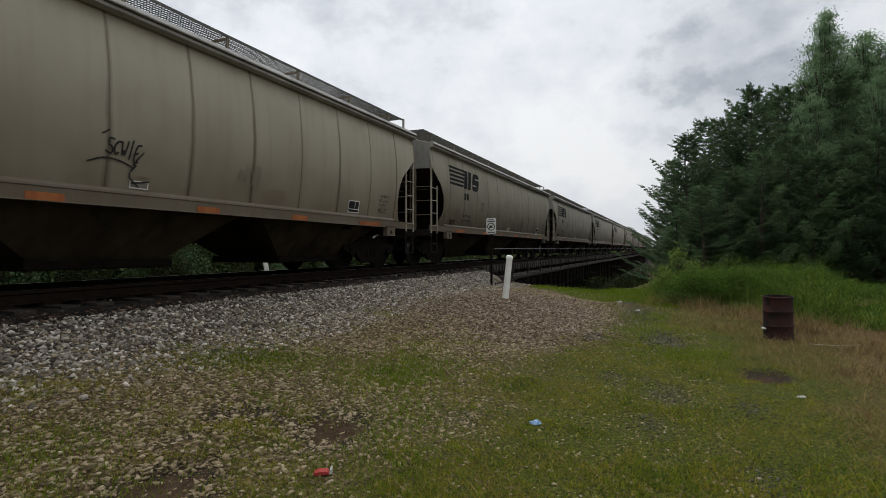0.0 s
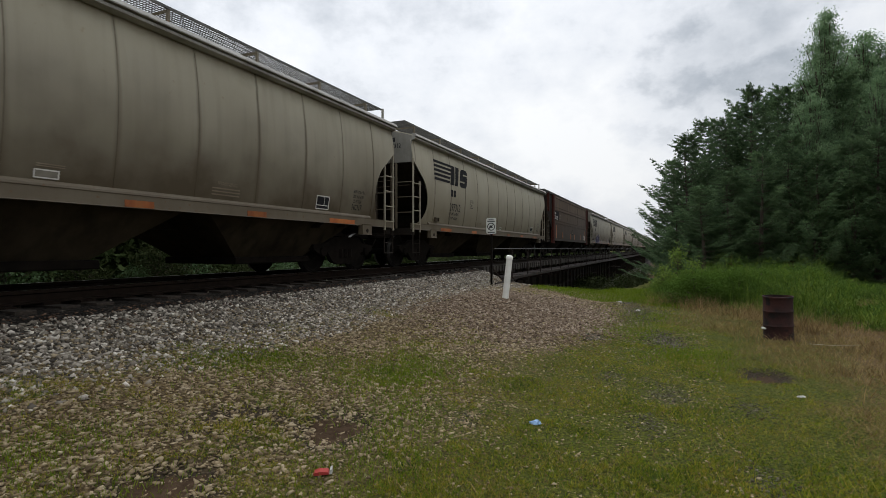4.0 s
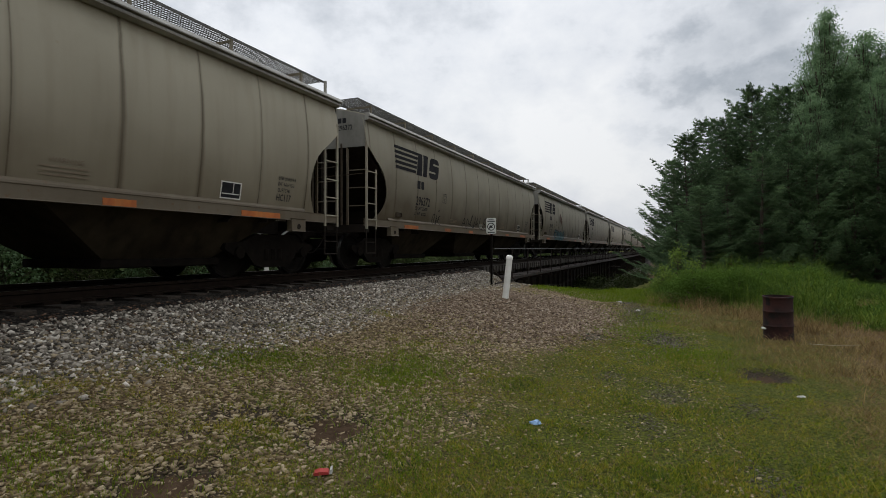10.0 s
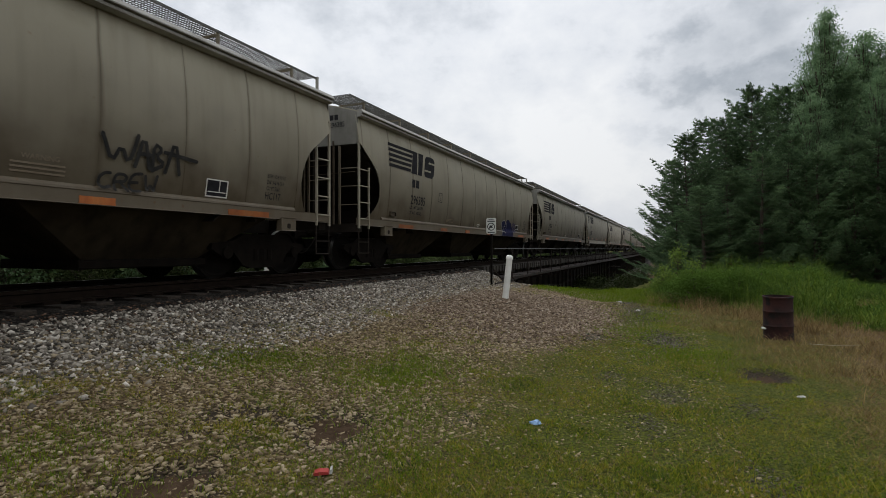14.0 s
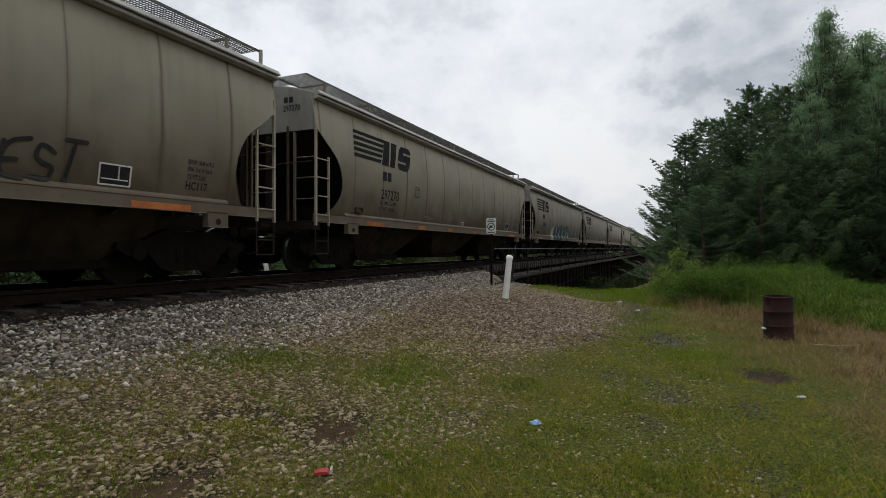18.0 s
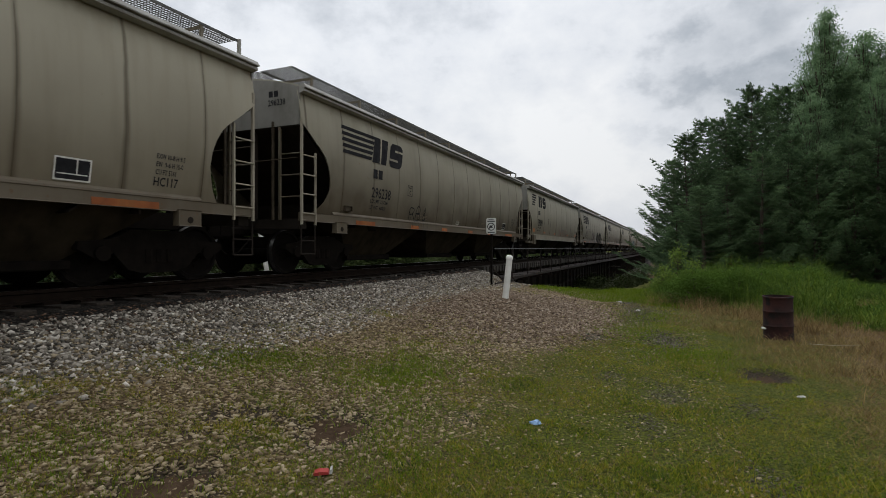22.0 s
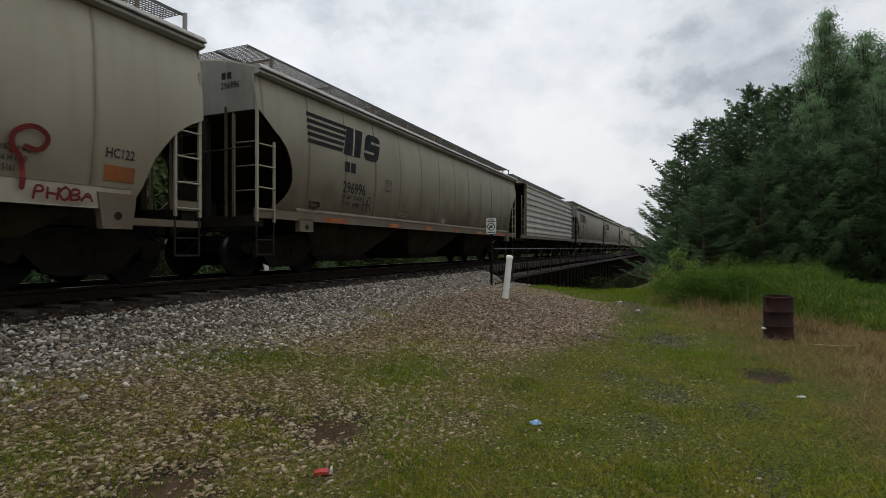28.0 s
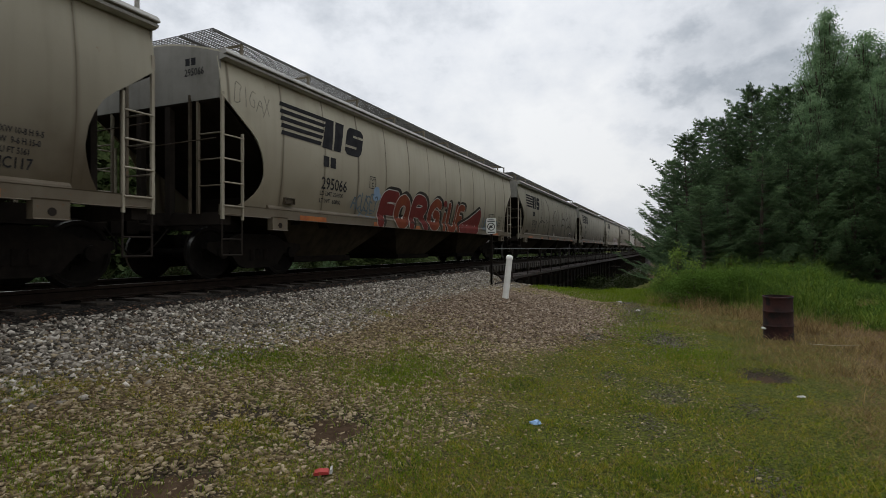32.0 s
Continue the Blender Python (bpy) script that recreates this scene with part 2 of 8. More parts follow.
SPRAY_RED = material("red_spray_paint", [(0.085, 0.014, 0.012), (0.125, 0.024, 0.019)], 1.8, 0.8, spec=0.1, streak=(0.06, 0.013, 0.011))
SPRAY_RUST = material("orange_red_spray_paint", [(0.105, 0.020, 0.012), (0.15, 0.044, 0.018)], 1.5, 0.8, spec=0.1, streak=(0.08, 0.015, 0.011))
SPRAY_WINE = material("dark_wine_spray_paint", [(0.030, 0.012, 0.012), (0.060, 0.022, 0.022)], 4, 0.65)
SPRAY_FAINT = material("faded_red_spray_paint", [(0.20, 0.105, 0.078), (0.25, 0.16, 0.115)], 3, 0.7)
SPRAY_GREY = material("faded_grey_spray_paint", [(0.12, 0.108, 0.082), (0.19, 0.172, 0.130)], 3, 0.7)
SPRAY_HAZE = material("thin_white_spray_paint", [(0.29, 0.28, 0.245), (0.39, 0.38, 0.34)], 3, 0.7)
SPRAY_NAVY = material("navy_spray_paint", [(0.008, 0.009, 0.034), (0.014, 0.015, 0.055)], 3, 0.8, spec=0.1)
SPRAY_CREAM = material("pale_cream_spray_paint", [(0.37, 0.335, 0.235), (0.44, 0.405, 0.30)], 3, 0.65)
SPRAY_SKY = material("pale_blue_spray_paint", [(0.13, 0.20, 0.29), (0.19, 0.27, 0.37)], 3, 0.65)
SPRAY_INK = material("blue_grey_spray_paint", [(0.045, 0.070, 0.090), (0.08, 0.115, 0.14)], 4, 0.65)
SPRAY_SOOT = material("thin_black_spray_paint", [(0.016, 0.015, 0.013), (0.034, 0.031, 0.026)], 2.5, 0.9, spec=0.08, streak=(0.05, 0.045, 0.036))
SPRAY_SMOKE = material("soft_black_spray_paint", [(0.026, 0.023, 0.018), (0.060, 0.053, 0.042)], 2.5, 0.85, spec=0.1)
SPRAY_MIST = material("thin_sooty_spray_paint", [(0.050, 0.045, 0.035), (0.105, 0.095, 0.073)], 2.5, 0.85, spec=0.1)
SPRAY_VIOLET = material("dull_violet_spray_paint", [(0.105, 0.076, 0.100), (0.155, 0.120, 0.145)], 3, 0.75)
SPRAY_LILAC = material("pale_lilac_spray_paint", [(0.30, 0.29, 0.36), (0.40, 0.39, 0.45)], 4, 0.6)
SPRAY_PINK = material("pale_pink_spray_paint", [(0.34, 0.29, 0.29), (0.42, 0.36, 0.355)], 4, 0.6)
SPRAY_BLUE = material("violet_blue_spray_paint", [(0.016, 0.013, 0.065), (0.028, 0.022, 0.10)], 3, 0.8, spec=0.1)
SPRAY_TEAL = material("teal_spray_paint", [(0.036, 0.082, 0.090), (0.066, 0.128, 0.136)], 1.6, 0.7, spec=0.15, streak=(0.03, 0.06, 0.075))
SPRAY_BLACK = material("black_spray_paint", [(0.016, 0.016, 0.016), (0.038, 0.037, 0.035)], 6, 0.9, spec=0.08)
SPRAY_ORANGE = material("orange_spray_paint", [(0.24, 0.10, 0.03), (0.30, 0.135, 0.042)], 4, 0.7)
TIE_GREY = material("weathered_dark_timber", [(0.018, 0.015, 0.012), (0.040, 0.034, 0.028), (0.075, 0.065, 0.054)], 4, 0.95, stretch=(6, 1, 6), bump=0.3, bump_scale=25, obj_random=0.4)
RUST_PATCH = material("thin_brown_rust", [(0.085, 0.052, 0.040), (0.125, 0.082, 0.062)], 4, 0.85, spec=0.1)
GALV = material("galvanised_grating", [(0.07, 0.07, 0.068), (0.13, 0.13, 0.125)], 6, 0.6, metal=0.3)
# Soot and wear, with the shade under the cars added into both colours.
STEEL_DARK = material("sooty_shaded_steel", [(0.005, 0.004, 0.0033), (0.012, 0.0095, 0.0075)], 6, 0.9, spec=0.06, bump=0.1, bump_scale=40)
WHEEL_STEEL = material("worn_shaded_wheel_steel", [(0.005, 0.0043, 0.0037), (0.011, 0.009, 0.0075)], 6, 0.9, spec=0.06)
TREAD = material("worn_tread_steel", [(0.14, 0.135, 0.13), (0.22, 0.215, 0.21)], 8, 0.4, metal=1.0)
SHINY = material("polished_steel", [(0.45, 0.45, 0.44), (0.62, 0.62, 0.60)], 8, 0.28, metal=1.0)
# Rail rust and tie wood, both darkened to include the train's shadow.
RAIL_RUST = material("rusty_rail_steel", [(0.008, 0.0055, 0.004), (0.017, 0.011, 0.008)], 9, 0.9, spec=0.08, bump=0.15)
TIE_WOOD = material("creosoted_tie_wood", [(0.010, 0.008, 0.006), (0.024, 0.018, 0.013), (0.045, 0.034, 0.026)], 3, 0.9, stretch=(6, 1, 6), bump=0.4, bump_scale=25, obj_random=0.3)
BRIDGE_STEEL = material("dark_bridge_steel", [(0.012, 0.009, 0.008), (0.030, 0.021, 0.017)], 2, 0.8, bump=0.1, fleck=(0.08, 0.035, 0.02), fleck_scale=6)
CONCRETE = material("stained_concrete", [(0.16, 0.15, 0.13), (0.27, 0.26, 0.23)], 2, 0.9, bump=0.25, bump_scale=20, streak=(0.07, 0.065, 0.055))
POST_WHITE = material("white_plastic_post", [(0.62, 0.62, 0.58), (0.74, 0.74, 0.70)], 3, 0.5, streak=(0.40, 0.38, 0.32), streak_amount=0.4)
SIGN_WHITE = material("white_sign_enamel", [(0.60, 0.61, 0.58), (0.70, 0.71, 0.68)], 4, 0.5)
SIGN_BLACK = material("black_sign_print", [(0.02, 0.02, 0.02), (0.04, 0.04, 0.04)], 4, 0.6)
DRUM_RUST = material("rusty_drum_steel", [(0.010, 0.005, 0.0045), (0.030, 0.010, 0.008), (0.055, 0.017, 0.011)], 2.6, 0.85, bump=0.25, bump_scale=30, fleck=(0.008, 0.006, 0.006), fleck_scale=4, fleck_at=0.55, streak=(0.012, 0.006, 0.005), streak_amount=0.8)
BARK = material("grey_brown_bark", [(0.045, 0.034, 0.026), (0.095, 0.075, 0.06)], 5, 0.95, stretch=(4, 4, 1), bump=0.6, bump_scale=14)
STONE_GREY = material("grey_ballast_stone", [(0.030, 0.025, 0.019), (0.078, 0.067, 0.053), (0.140, 0.122, 0.098), (0.205, 0.182, 0.149), (0.31, 0.28, 0.235), (0.58, 0.54, 0.47)], 9, 0.9, island=0.78, bump=0.3, bump_scale=45, span=(0.1, 0.9))
STONE_TAN = material("tan_gravel_stone", [(0.052, 0.037, 0.020), (0.124, 0.090, 0.050), (0.192, 0.144, 0.084), (0.240, 0.187, 0.112), (0.285, 0.228, 0.143), (0.37, 0.308, 0.21)], 9, 0.9, island=0.78, bump=0.5, bump_scale=45, span=(0.08, 0.92))
STONE_BROWN = material("brown_grey_bank_stone", [(0.040, 0.026, 0.015), (0.082, 0.055, 0.034), (0.122, 0.085, 0.055), (0.160, 0.116, 0.078), (0.21, 0.163, 0.116), (0.33, 0.275, 0.215)], 9, 0.9, island=0.78, bump=0.3, bump_scale=45, span=(0.1, 0.9))
STONE_RUST = material("rust_stained_stone", [(0.035, 0.020, 0.012), (0.075, 0.042, 0.026), (0.12, 0.072, 0.046), (0.16, 0.11, 0.075)], 9, 0.9, island=0.75, bump=0.3, bump_scale=45)
STONE_WET = material("wet_dark_gravel", [(0.026, 0.022, 0.014), (0.052, 0.045, 0.030), (0.090, 0.080, 0.058), (0.16, 0.148, 0.115)], 9, 0.8, island=0.75, bump=0.3, bump_scale=45, spec=0.15)
BLADE = material("short_grass_blades", [(0.022, 0.060, 0.003), (0.076, 0.130, 0.003), (0.155, 0.192, 0.004), (0.225, 0.218, 0.010), (0.28, 0.22, 0.034)], 1.5, 0.7, island=0.34, span=(0.31, 0.67), leafy=0.3)
BLADE_LUSH = material("lush_grass_blades", [(0.065, 0.125, 0.003), (0.115, 0.18, 0.004), (0.19, 0.235, 0.009)], 3.0, 0.65, island=0.5, leafy=0.4)
BLADE_DRY = material("dry_grass_blades", [(0.080, 0.050, 0.018), (0.155, 0.100, 0.038), (0.235, 0.165, 0.070), (0.34, 0.255, 0.12)], 1.0, 0.8, island=0.5, span=(0.2, 0.8), leafy=0.2)
BLADE_TALL = material("tall_weed_blades", [(0.015, 0.036, 0.005), (0.048, 0.096, 0.009), (0.102, 0.158, 0.015), (0.170, 0.205, 0.030)], 1.1, 0.65, island=0.28, span=(0.33, 0.67), leafy=0.3)
BLADE_WEED = material("leafy_weed_green", [(0.012, 0.034, 0.006), (0.040, 0.088, 0.010), (0.086, 0.146, 0.016), (0.150, 0.200, 0.030)], 1.1, 0.7, island=0.26, span=(0.34, 0.66), leafy=0.35, spec=0.1)
PINE = material("dark_conifer_needles", [(0.038, 0.078, 0.037), (0.084, 0.143, 0.065), (0.150, 0.215, 0.098)], 0.6, 0.7, island=0.4, span=(0.22, 0.78), leafy=0.45, obj_random=0.2)
# Leaf green lifted and blued to stand in for haze over the trees.
LEAF_GUM = material("hazed_gum_leaves", [(0.090, 0.162, 0.080), (0.172, 0.272, 0.140), (0.280, 0.395, 0.215)], 0.9, 0.6, island=0.22, span=(0.32, 0.68), leafy=0.6)
LEAF_HEDGE = material("mid_green_hedge_leaves", [(0.030, 0.048, 0.016), (0.062, 0.088, 0.030), (0.115, 0.145, 0.055)], 0.5, 0.8, island=0.5, leafy=0.4, spec=0.06)
# Leaf green darkened for the shade behind the train and in the gully.
LEAF_DIM = material("shaded_olive_leaves", [(0.016, 0.024, 0.009), (0.036, 0.047, 0.018), (0.070, 0.082, 0.034)], 0.5, 0.85, island=0.5, leafy=0.3, spec=0.05)
LEAF = material("broadleaf_green", [(0.040, 0.080, 0.032), (0.070, 0.125, 0.048), (0.11, 0.175, 0.066)], 0.5, 0.6, island=0.4, leafy=0.35)
LEAF_SAPLING = material("fresh_sapling_leaves", [(0.10, 0.165, 0.030), (0.16, 0.235, 0.050), (0.24, 0.32, 0.085)], 0.7, 0.7, island=0.4, leafy=0.5, spec=0.08)
LEAF_LIGHT = material("pale_green_leaves", [(0.034, 0.074, 0.010), (0.060, 0.112, 0.016), (0.095, 0.150, 0.026)], 0.7, 0.8, island=0.4, leafy=0.35, spec=0.06)


# ---- mesh helpers ----
class Shape:
    """Collects vertices and faces of one mesh."""

    def __init__(self):
        self.v, self.f = [], []

    def add(self, verts, faces):
        o = len(self.v)
        self.v.extend(tuple(p) for p in verts)
        self.f.extend(tuple(i + o for i in q) for q in faces)
        return self

    def box(self, x0, x1, y0, y1, z0, z1, b=0.0):
        if not b:
            v = [(x, y, z) for x in (x0, x1) for y in (y0, y1) for z in (z0, z1)]
            return self.add(v, [(0, 1, 3, 2), (4, 6, 7, 5), (0, 4, 5, 1), (2, 3, 7, 6), (0, 2, 6, 4), (1, 5, 7, 3)])
        ring = [(y0 + b, z0), (y1 - b, z0), (y1, z0 + b), (y1, z1 - b), (y1 - b, z1), (y0 + b, z1), (y0, z1 - b), (y0, z0 + b)]
        return self.prism(ring, x0, x1)

    def prism(self, ring, x0, x1):
        """A (y, z) outline drawn out along x."""
        n = len(ring)
        v = [(x0, y, z) for y, z in ring] + [(x1, y, z) for y, z in ring]
        f = [(i, (i + 1) % n, (i + 1) % n + n, i + n) for i in range(n)]
        return self.add(v, f + [tuple(range(n))[::-1], tuple(range(n, 2 * n))])

    def prism_y(self, ring, y0, y1):
        """An (x, z) outline drawn out along y."""
        n = len(ring)
        v = [(x, y0, z) for x, z in ring] + [(x, y1, z) for x, z in ring]
        f = [(i, (i + 1) % n, (i + 1) % n + n, i + n) for i in range(n)]
        return self.add(v, f + [tuple(range(n))[::-1], tuple(range(n, 2 * n))])

    def tube(self, p, q, r, n=8, r2=None):
        p, q = Vector(p), Vector(q)
        r2 = r if r2 is None else r2
        d = (q - p).normalized()
        a = d.orthogonal().normalized()
        b = d.cross(a)
        v = [p + r * (a * math.cos(2 * math.pi * i / n) + b * math.sin(2 * math.pi * i / n)) for i in range(n)]
        v += [q + r2 * (a * math.cos(2 * math.pi * i / n) + b * math.sin(2 * math.pi * i / n)) for i in range(n)]
        f = [(i, (i + 1) % n, (i + 1) % n + n, i + n) for i in range(n)]
        return self.add(v, f + [tuple(range(n))[::-1], tuple(range(n, 2 * n))])

    def path(self, pts, r, n=6):
        for p, q in zip(pts, pts[1:]):
            self.tube(p, q, r, n)
        return self

    def lathe(self, prof, axis="z", n=20, centre=(0, 0, 0)):
        """(radius, height) pairs turned round an axis."""
        cx, cy, cz = centre
        v, f = [], []
        for r, h in prof:
            for i in range(n):
                a = 2 * math.pi * i / n
                c, s = r * math.cos(a), r * math.sin(a)
                v.append((cx + c, cy + s, cz + h) if axis == "z" else (cx + c, cy + h, cz + s))
        for k in range(len(prof) - 1):
            for i in range(n):
                j = (i + 1) % n
                f.append((k * n + i, k * n + j, (k + 1) * n + j, (k + 1) * n + i))
        f += [tuple(range(n))[::-1], tuple(range((len(prof) - 1) * n, len(prof) * n))]
        return self.add(v, f)

    def mesh(self, name, mat, smooth=False):
        me = bpy.data.meshes.new(name)
        me.from_pydata(self.v, [], self.f)
        me.materials.append(mat)
        bm = bmesh.new()
        bm.from_mesh(me)
        bmesh.ops.recalc_face_normals(bm, faces=bm.faces)
        bm.to_mesh(me)
        bm.free()
        if smooth:
            me.shade_smooth()
            me.set_sharp_from_angle(angle=radians(40))
        return me


def part(name, shape, mat, parent, label="", smooth=False):
    """Links a shape, or a mesh that is already made, as one part of a thing."""
    me = shape.mesh(name, mat, smooth) if isinstance(shape, Shape) else shape
    ob = new(name, me)
    ob.parent = parent
    return tagged(ob, label)


def thing(name, label, category, m=None, group="", kind=""):
    ob = new(name)
    if m is not None:
        ob.matrix_world = m
    return tagged(ob, label, category, group, kind)


def raw_mesh(name, verts, tris, mat, smooth=False):
    """A large mesh straight from arrays."""
    me = bpy.data.meshes.new(name)
    nv, nf, k = len(verts), len(tris), tris.shape[1]
    me.vertices.add(nv)
    me.vertices.foreach_set("co", np.ascontiguousarray(verts, dtype=np.float32).ravel())
    me.loops.add(nf * k)
    me.loops.foreach_set("vertex_index", np.ascontiguousarray(tris, dtype=np.int32).ravel())
    me.polygons.add(nf)
    me.polygons.foreach_set("loop_start", np.arange(0, nf * k, k, dtype=np.int32))
    me.update(calc_edges=True)
    me.materials.append(mat)
    if smooth:
        me.shade_smooth()
    return me


# ---- ground ----
rng = np.random.default_rng(7)


def smooth(a, b, v):
    t = np.clip((v - a) / (b - a), 0, 1)
    return t * t * (3 - 2 * t)


def wave(x, y, k, seed):
    """A cheap rolling noise between about -1 and 1."""
    r = np.random.default_rng(seed)
    out = np.zeros(np.shape(np.asarray(x) + np.asarray(y)))
    for i in range(7):
        a, p, f = r.uniform(0, 6.283), r.uniform(0, 6.283), k * r.uniform(0.6, 1.7)
        out = out + np.sin(f * (np.cos(a) * x + np.sin(a) * y) + p)
    return out / 3.2


def gully_edge(y):
    """The x at which the ground breaks off towards the creek."""
    return np.interp(y, [-60, -14, -6, -2, 0.3, 1.5, 2.7, 4.5, 6.4, 10, 14, 40], [140, 120, 95, 75, 46, 25, 20.8, 19.6, 19.2, 19.2, 20, 22])


MUD_HOLES = ((4.02, 2.80, 0.50, 0.07), (2.45, 3.10, 0.46, 0.07), (8.4, -1.17, 0.42, 0.07), (10.85, 0.1, 0.5, 0.03), (6.9, 0.05, 0.5, 0.03))
BARE_STRIP = ((10.6, 0.15), (13.2, 0.75), (14.4, 0.75), (15.6, 0.95), (17.0, 1.25))     # stony strip in the grass


def ground_z(x, y):
    x, y = np.asarray(x, float), np.asarray(y, float)
    d = np.abs(y - TRACK_Y)
    bed = np.interp(d, [0, 1.25, 1.45, 2.4, 4.2, 6.2], [0.95, 0.95, 0.90, 0.47, 0.22, 0.0])
    # the gravel is banked up beside the bridge end
    bed = bed + 0.30 * np.exp(-(((x - 12.6) / 3.4) ** 2 + ((y - 3.9) / 1.3) ** 2)) + 0.08 * np.exp(-(((x - 12.0) / 2.6) ** 2 + ((y - 2.2) / 1.2) ** 2))
    z = bed + 0.02 * wave(x, y, 2.2, 3) * smooth(1.6, 3.0, d) + 0.05 * wave(x, y, 0.5, 5) * smooth(5, 9, d)
    for hx, hy, hr, hd in MUD_HOLES:
        z = z - hd * np.exp(-(((x - hx) / hr) ** 2 + ((y - hy) / (hr * 0.7)) ** 2) ** 1.5)
    # rough bank under the weeds
    z = z + 0.35 * np.exp(-(((x - 19) / 5) ** 2 + ((y + 4.5) / 3.5) ** 2))
    cut = smooth(0, 9, x - gully_edge(y)) * (1 - smooth(150, 190, x))
    return z * (1 - cut) - 6.5 * cut


def far_steps(a, b, n):
    return a * (b / a) ** (np.arange(1, n + 1) / n)


gx = np.concatenate([-far_steps(30, 2500, 12)[::-1], np.arange(-30, -2, 1.0), np.arange(-2, 24, 0.13), np.arange(24, 60, 0.9), far_steps(60, 3000, 22)])
gy = np.concatenate([-far_steps(16, 2500, 12)[::-1], np.arange(-16, -6, 0.5), np.arange(-6, 7.5, 0.13), np.arange(7.5, 32, 0.7), far_steps(32, 2500, 14)])
GX, GY = np.meshgrid(gx, gy, indexing="ij")
GZ = ground_z(GX, GY)
nx, ny = len(gx), len(gy)
ids = np.arange(nx * ny).reshape(nx, ny)
quads = np.stack([ids[:-1, :-1], ids[1:, :-1], ids[1:, 1:], ids[:-1, 1:]], -1).reshape(-1, 4)


def ground_material():
    mat = bpy.data.materials.new("gravel_and_grass_ground")
    mat.use_nodes = True
    nt = mat.node_tree
    N, L = nt.nodes.new, nt.links.new
    bsdf = nt.nodes["Principled BSDF"]
    co = N("ShaderNodeTexCoord")
    sep = N("ShaderNodeSeparateXYZ")
    L(co.outputs["Object"], sep.inputs[0])

    def noise_of(scale, detail=6):
        n = N("ShaderNodeTexNoise")
        n.inputs["Scale"].default_value, n.inputs["Detail"].default_value = scale, detail
        n.inputs["Roughness"].default_value = 0.65
        L(co.outputs["Object"], n.inputs["Vector"])
        return n.outputs["Fac"]

    def math_of(op, a, b):
        m = N("ShaderNodeMath")
        m.operation = op
        for i, v in enumerate((a, b)):
            if isinstance(v, (int, float)):
                m.inputs[i].default_value = v
            else:
                L(v, m.inputs[i])
        return m.outputs[0]

    def ramp_of(fac, stops):
        r = N("ShaderNodeValToRGB")
        e = r.color_ramp.elements
        e[0].position, e[0].color = stops[0][0], (*stops[0][1], 1)
        e[1].position, e[1].color = stops[-1][0], (*stops[-1][1], 1)
        for p, c in stops[1:-1]:
            e.new(p).color = (*c, 1)
        L(fac, r.inputs["Fac"])
        return r.outputs["Color"]

    def range_of(v, a, b):
        m = N("ShaderNodeMapRange")
        m.interpolation_type = "SMOOTHSTEP"
        m.inputs["From Min"].default_value, m.inputs["From Max"].default_value = a, b
        L(v, m.inputs["Value"])
        return m.outputs[0]

    def mix_of(fac, a, b):
        m = N("ShaderNodeMixRGB")
        L(fac, m.inputs["Fac"])
        L(a, m.inputs["Color1"])
        L(b, m.inputs["Color2"])
        return m.outputs["Color"]

    fine, mid, wide = noise_of(34), noise_of(4.5), noise_of(0.8)
    peb = N("ShaderNodeTexVoronoi")
    peb.inputs["Scale"].default_value = 26
    L(co.outputs["Object"], peb.inputs["Vector"])
    tone = N("ShaderNodeSeparateColor")
    L(peb.outputs["Color"], tone.inputs[0])
    rimmed = math_of("MULTIPLY", math_of("SUBTRACT", 0.62, peb.outputs["Distance"]), 0.55)
    pebble = math_of("ADD", math_of("MULTIPLY", tone.outputs[0], 0.42), rimmed)
    pebble = math_of("ADD", pebble, math_of("MULTIPLY", fine, 0.25))
    soil = ramp_of(pebble, [(0.3, (0.044, 0.029, 0.013)), (0.5, (0.112, 0.080, 0.039)), (0.7, (0.200, 0.150, 0.080))])
    rock = ramp_of(pebble, [(0.3, (0.020, 0.018, 0.015)), (0.5, (0.075, 0.069, 0.058)), (0.7, (0.19, 0.178, 0.155))])
    turf = ramp_of(fine, [(0.3, (0.008, 0.010, 0.002)), (0.48, (0.042, 0.050, 0.005)), (0.68, (0.125, 0.130, 0.018))])
    straw = ramp_of(fine, [(0.3, (0.044, 0.026, 0.011)), (0.5, (0.090, 0.056, 0.025)), (0.7, (0.15, 0.10, 0.048))])
    # distance from the track's centre line, with a ragged edge
    off = math_of("ABSOLUTE", math_of("SUBTRACT", sep.outputs["Y"], TRACK_Y), 0)
    ragged = math_of("ADD", off, math_of("MULTIPLY", math_of("SUBTRACT", mid, 0.5), 2.2))
    ragged = math_of("ADD", ragged, math_of("MULTIPLY", math_of("SUBTRACT", wide, 0.5), 2.4))
    col = mix_of(range_of(ragged, 1.9, 2.9), rock, soil)
    patch = math_of("ADD", ragged, math_of("MULTIPLY", math_of("SUBTRACT", fine, 0.5), 3.0))
    col = mix_of(range_of(patch, 4.6, 7.4), col, turf)
    ex = math_of("MULTIPLY", math_of("SUBTRACT", sep.outputs["X"], 12.2), 0.30)
    ey = math_of("MULTIPLY", math_of("SUBTRACT", sep.outputs["Y"], 3.0), 0.42)
    fan = math_of("ADD", math_of("MULTIPLY", ex, ex), math_of("MULTIPLY", ey, ey))
    fan = math_of("ADD", fan, math_of("MULTIPLY", math_of("SUBTRACT", mid, 0.5), 1.6))
    col = mix_of(range_of(fan, 1.25, 0.7), col, soil)
    dry = math_of("ADD", math_of("MULTIPLY", sep.outputs["Y"], -1), math_of("MULTIPLY", math_of("SUBTRACT", wide, 0.5), 5.0))
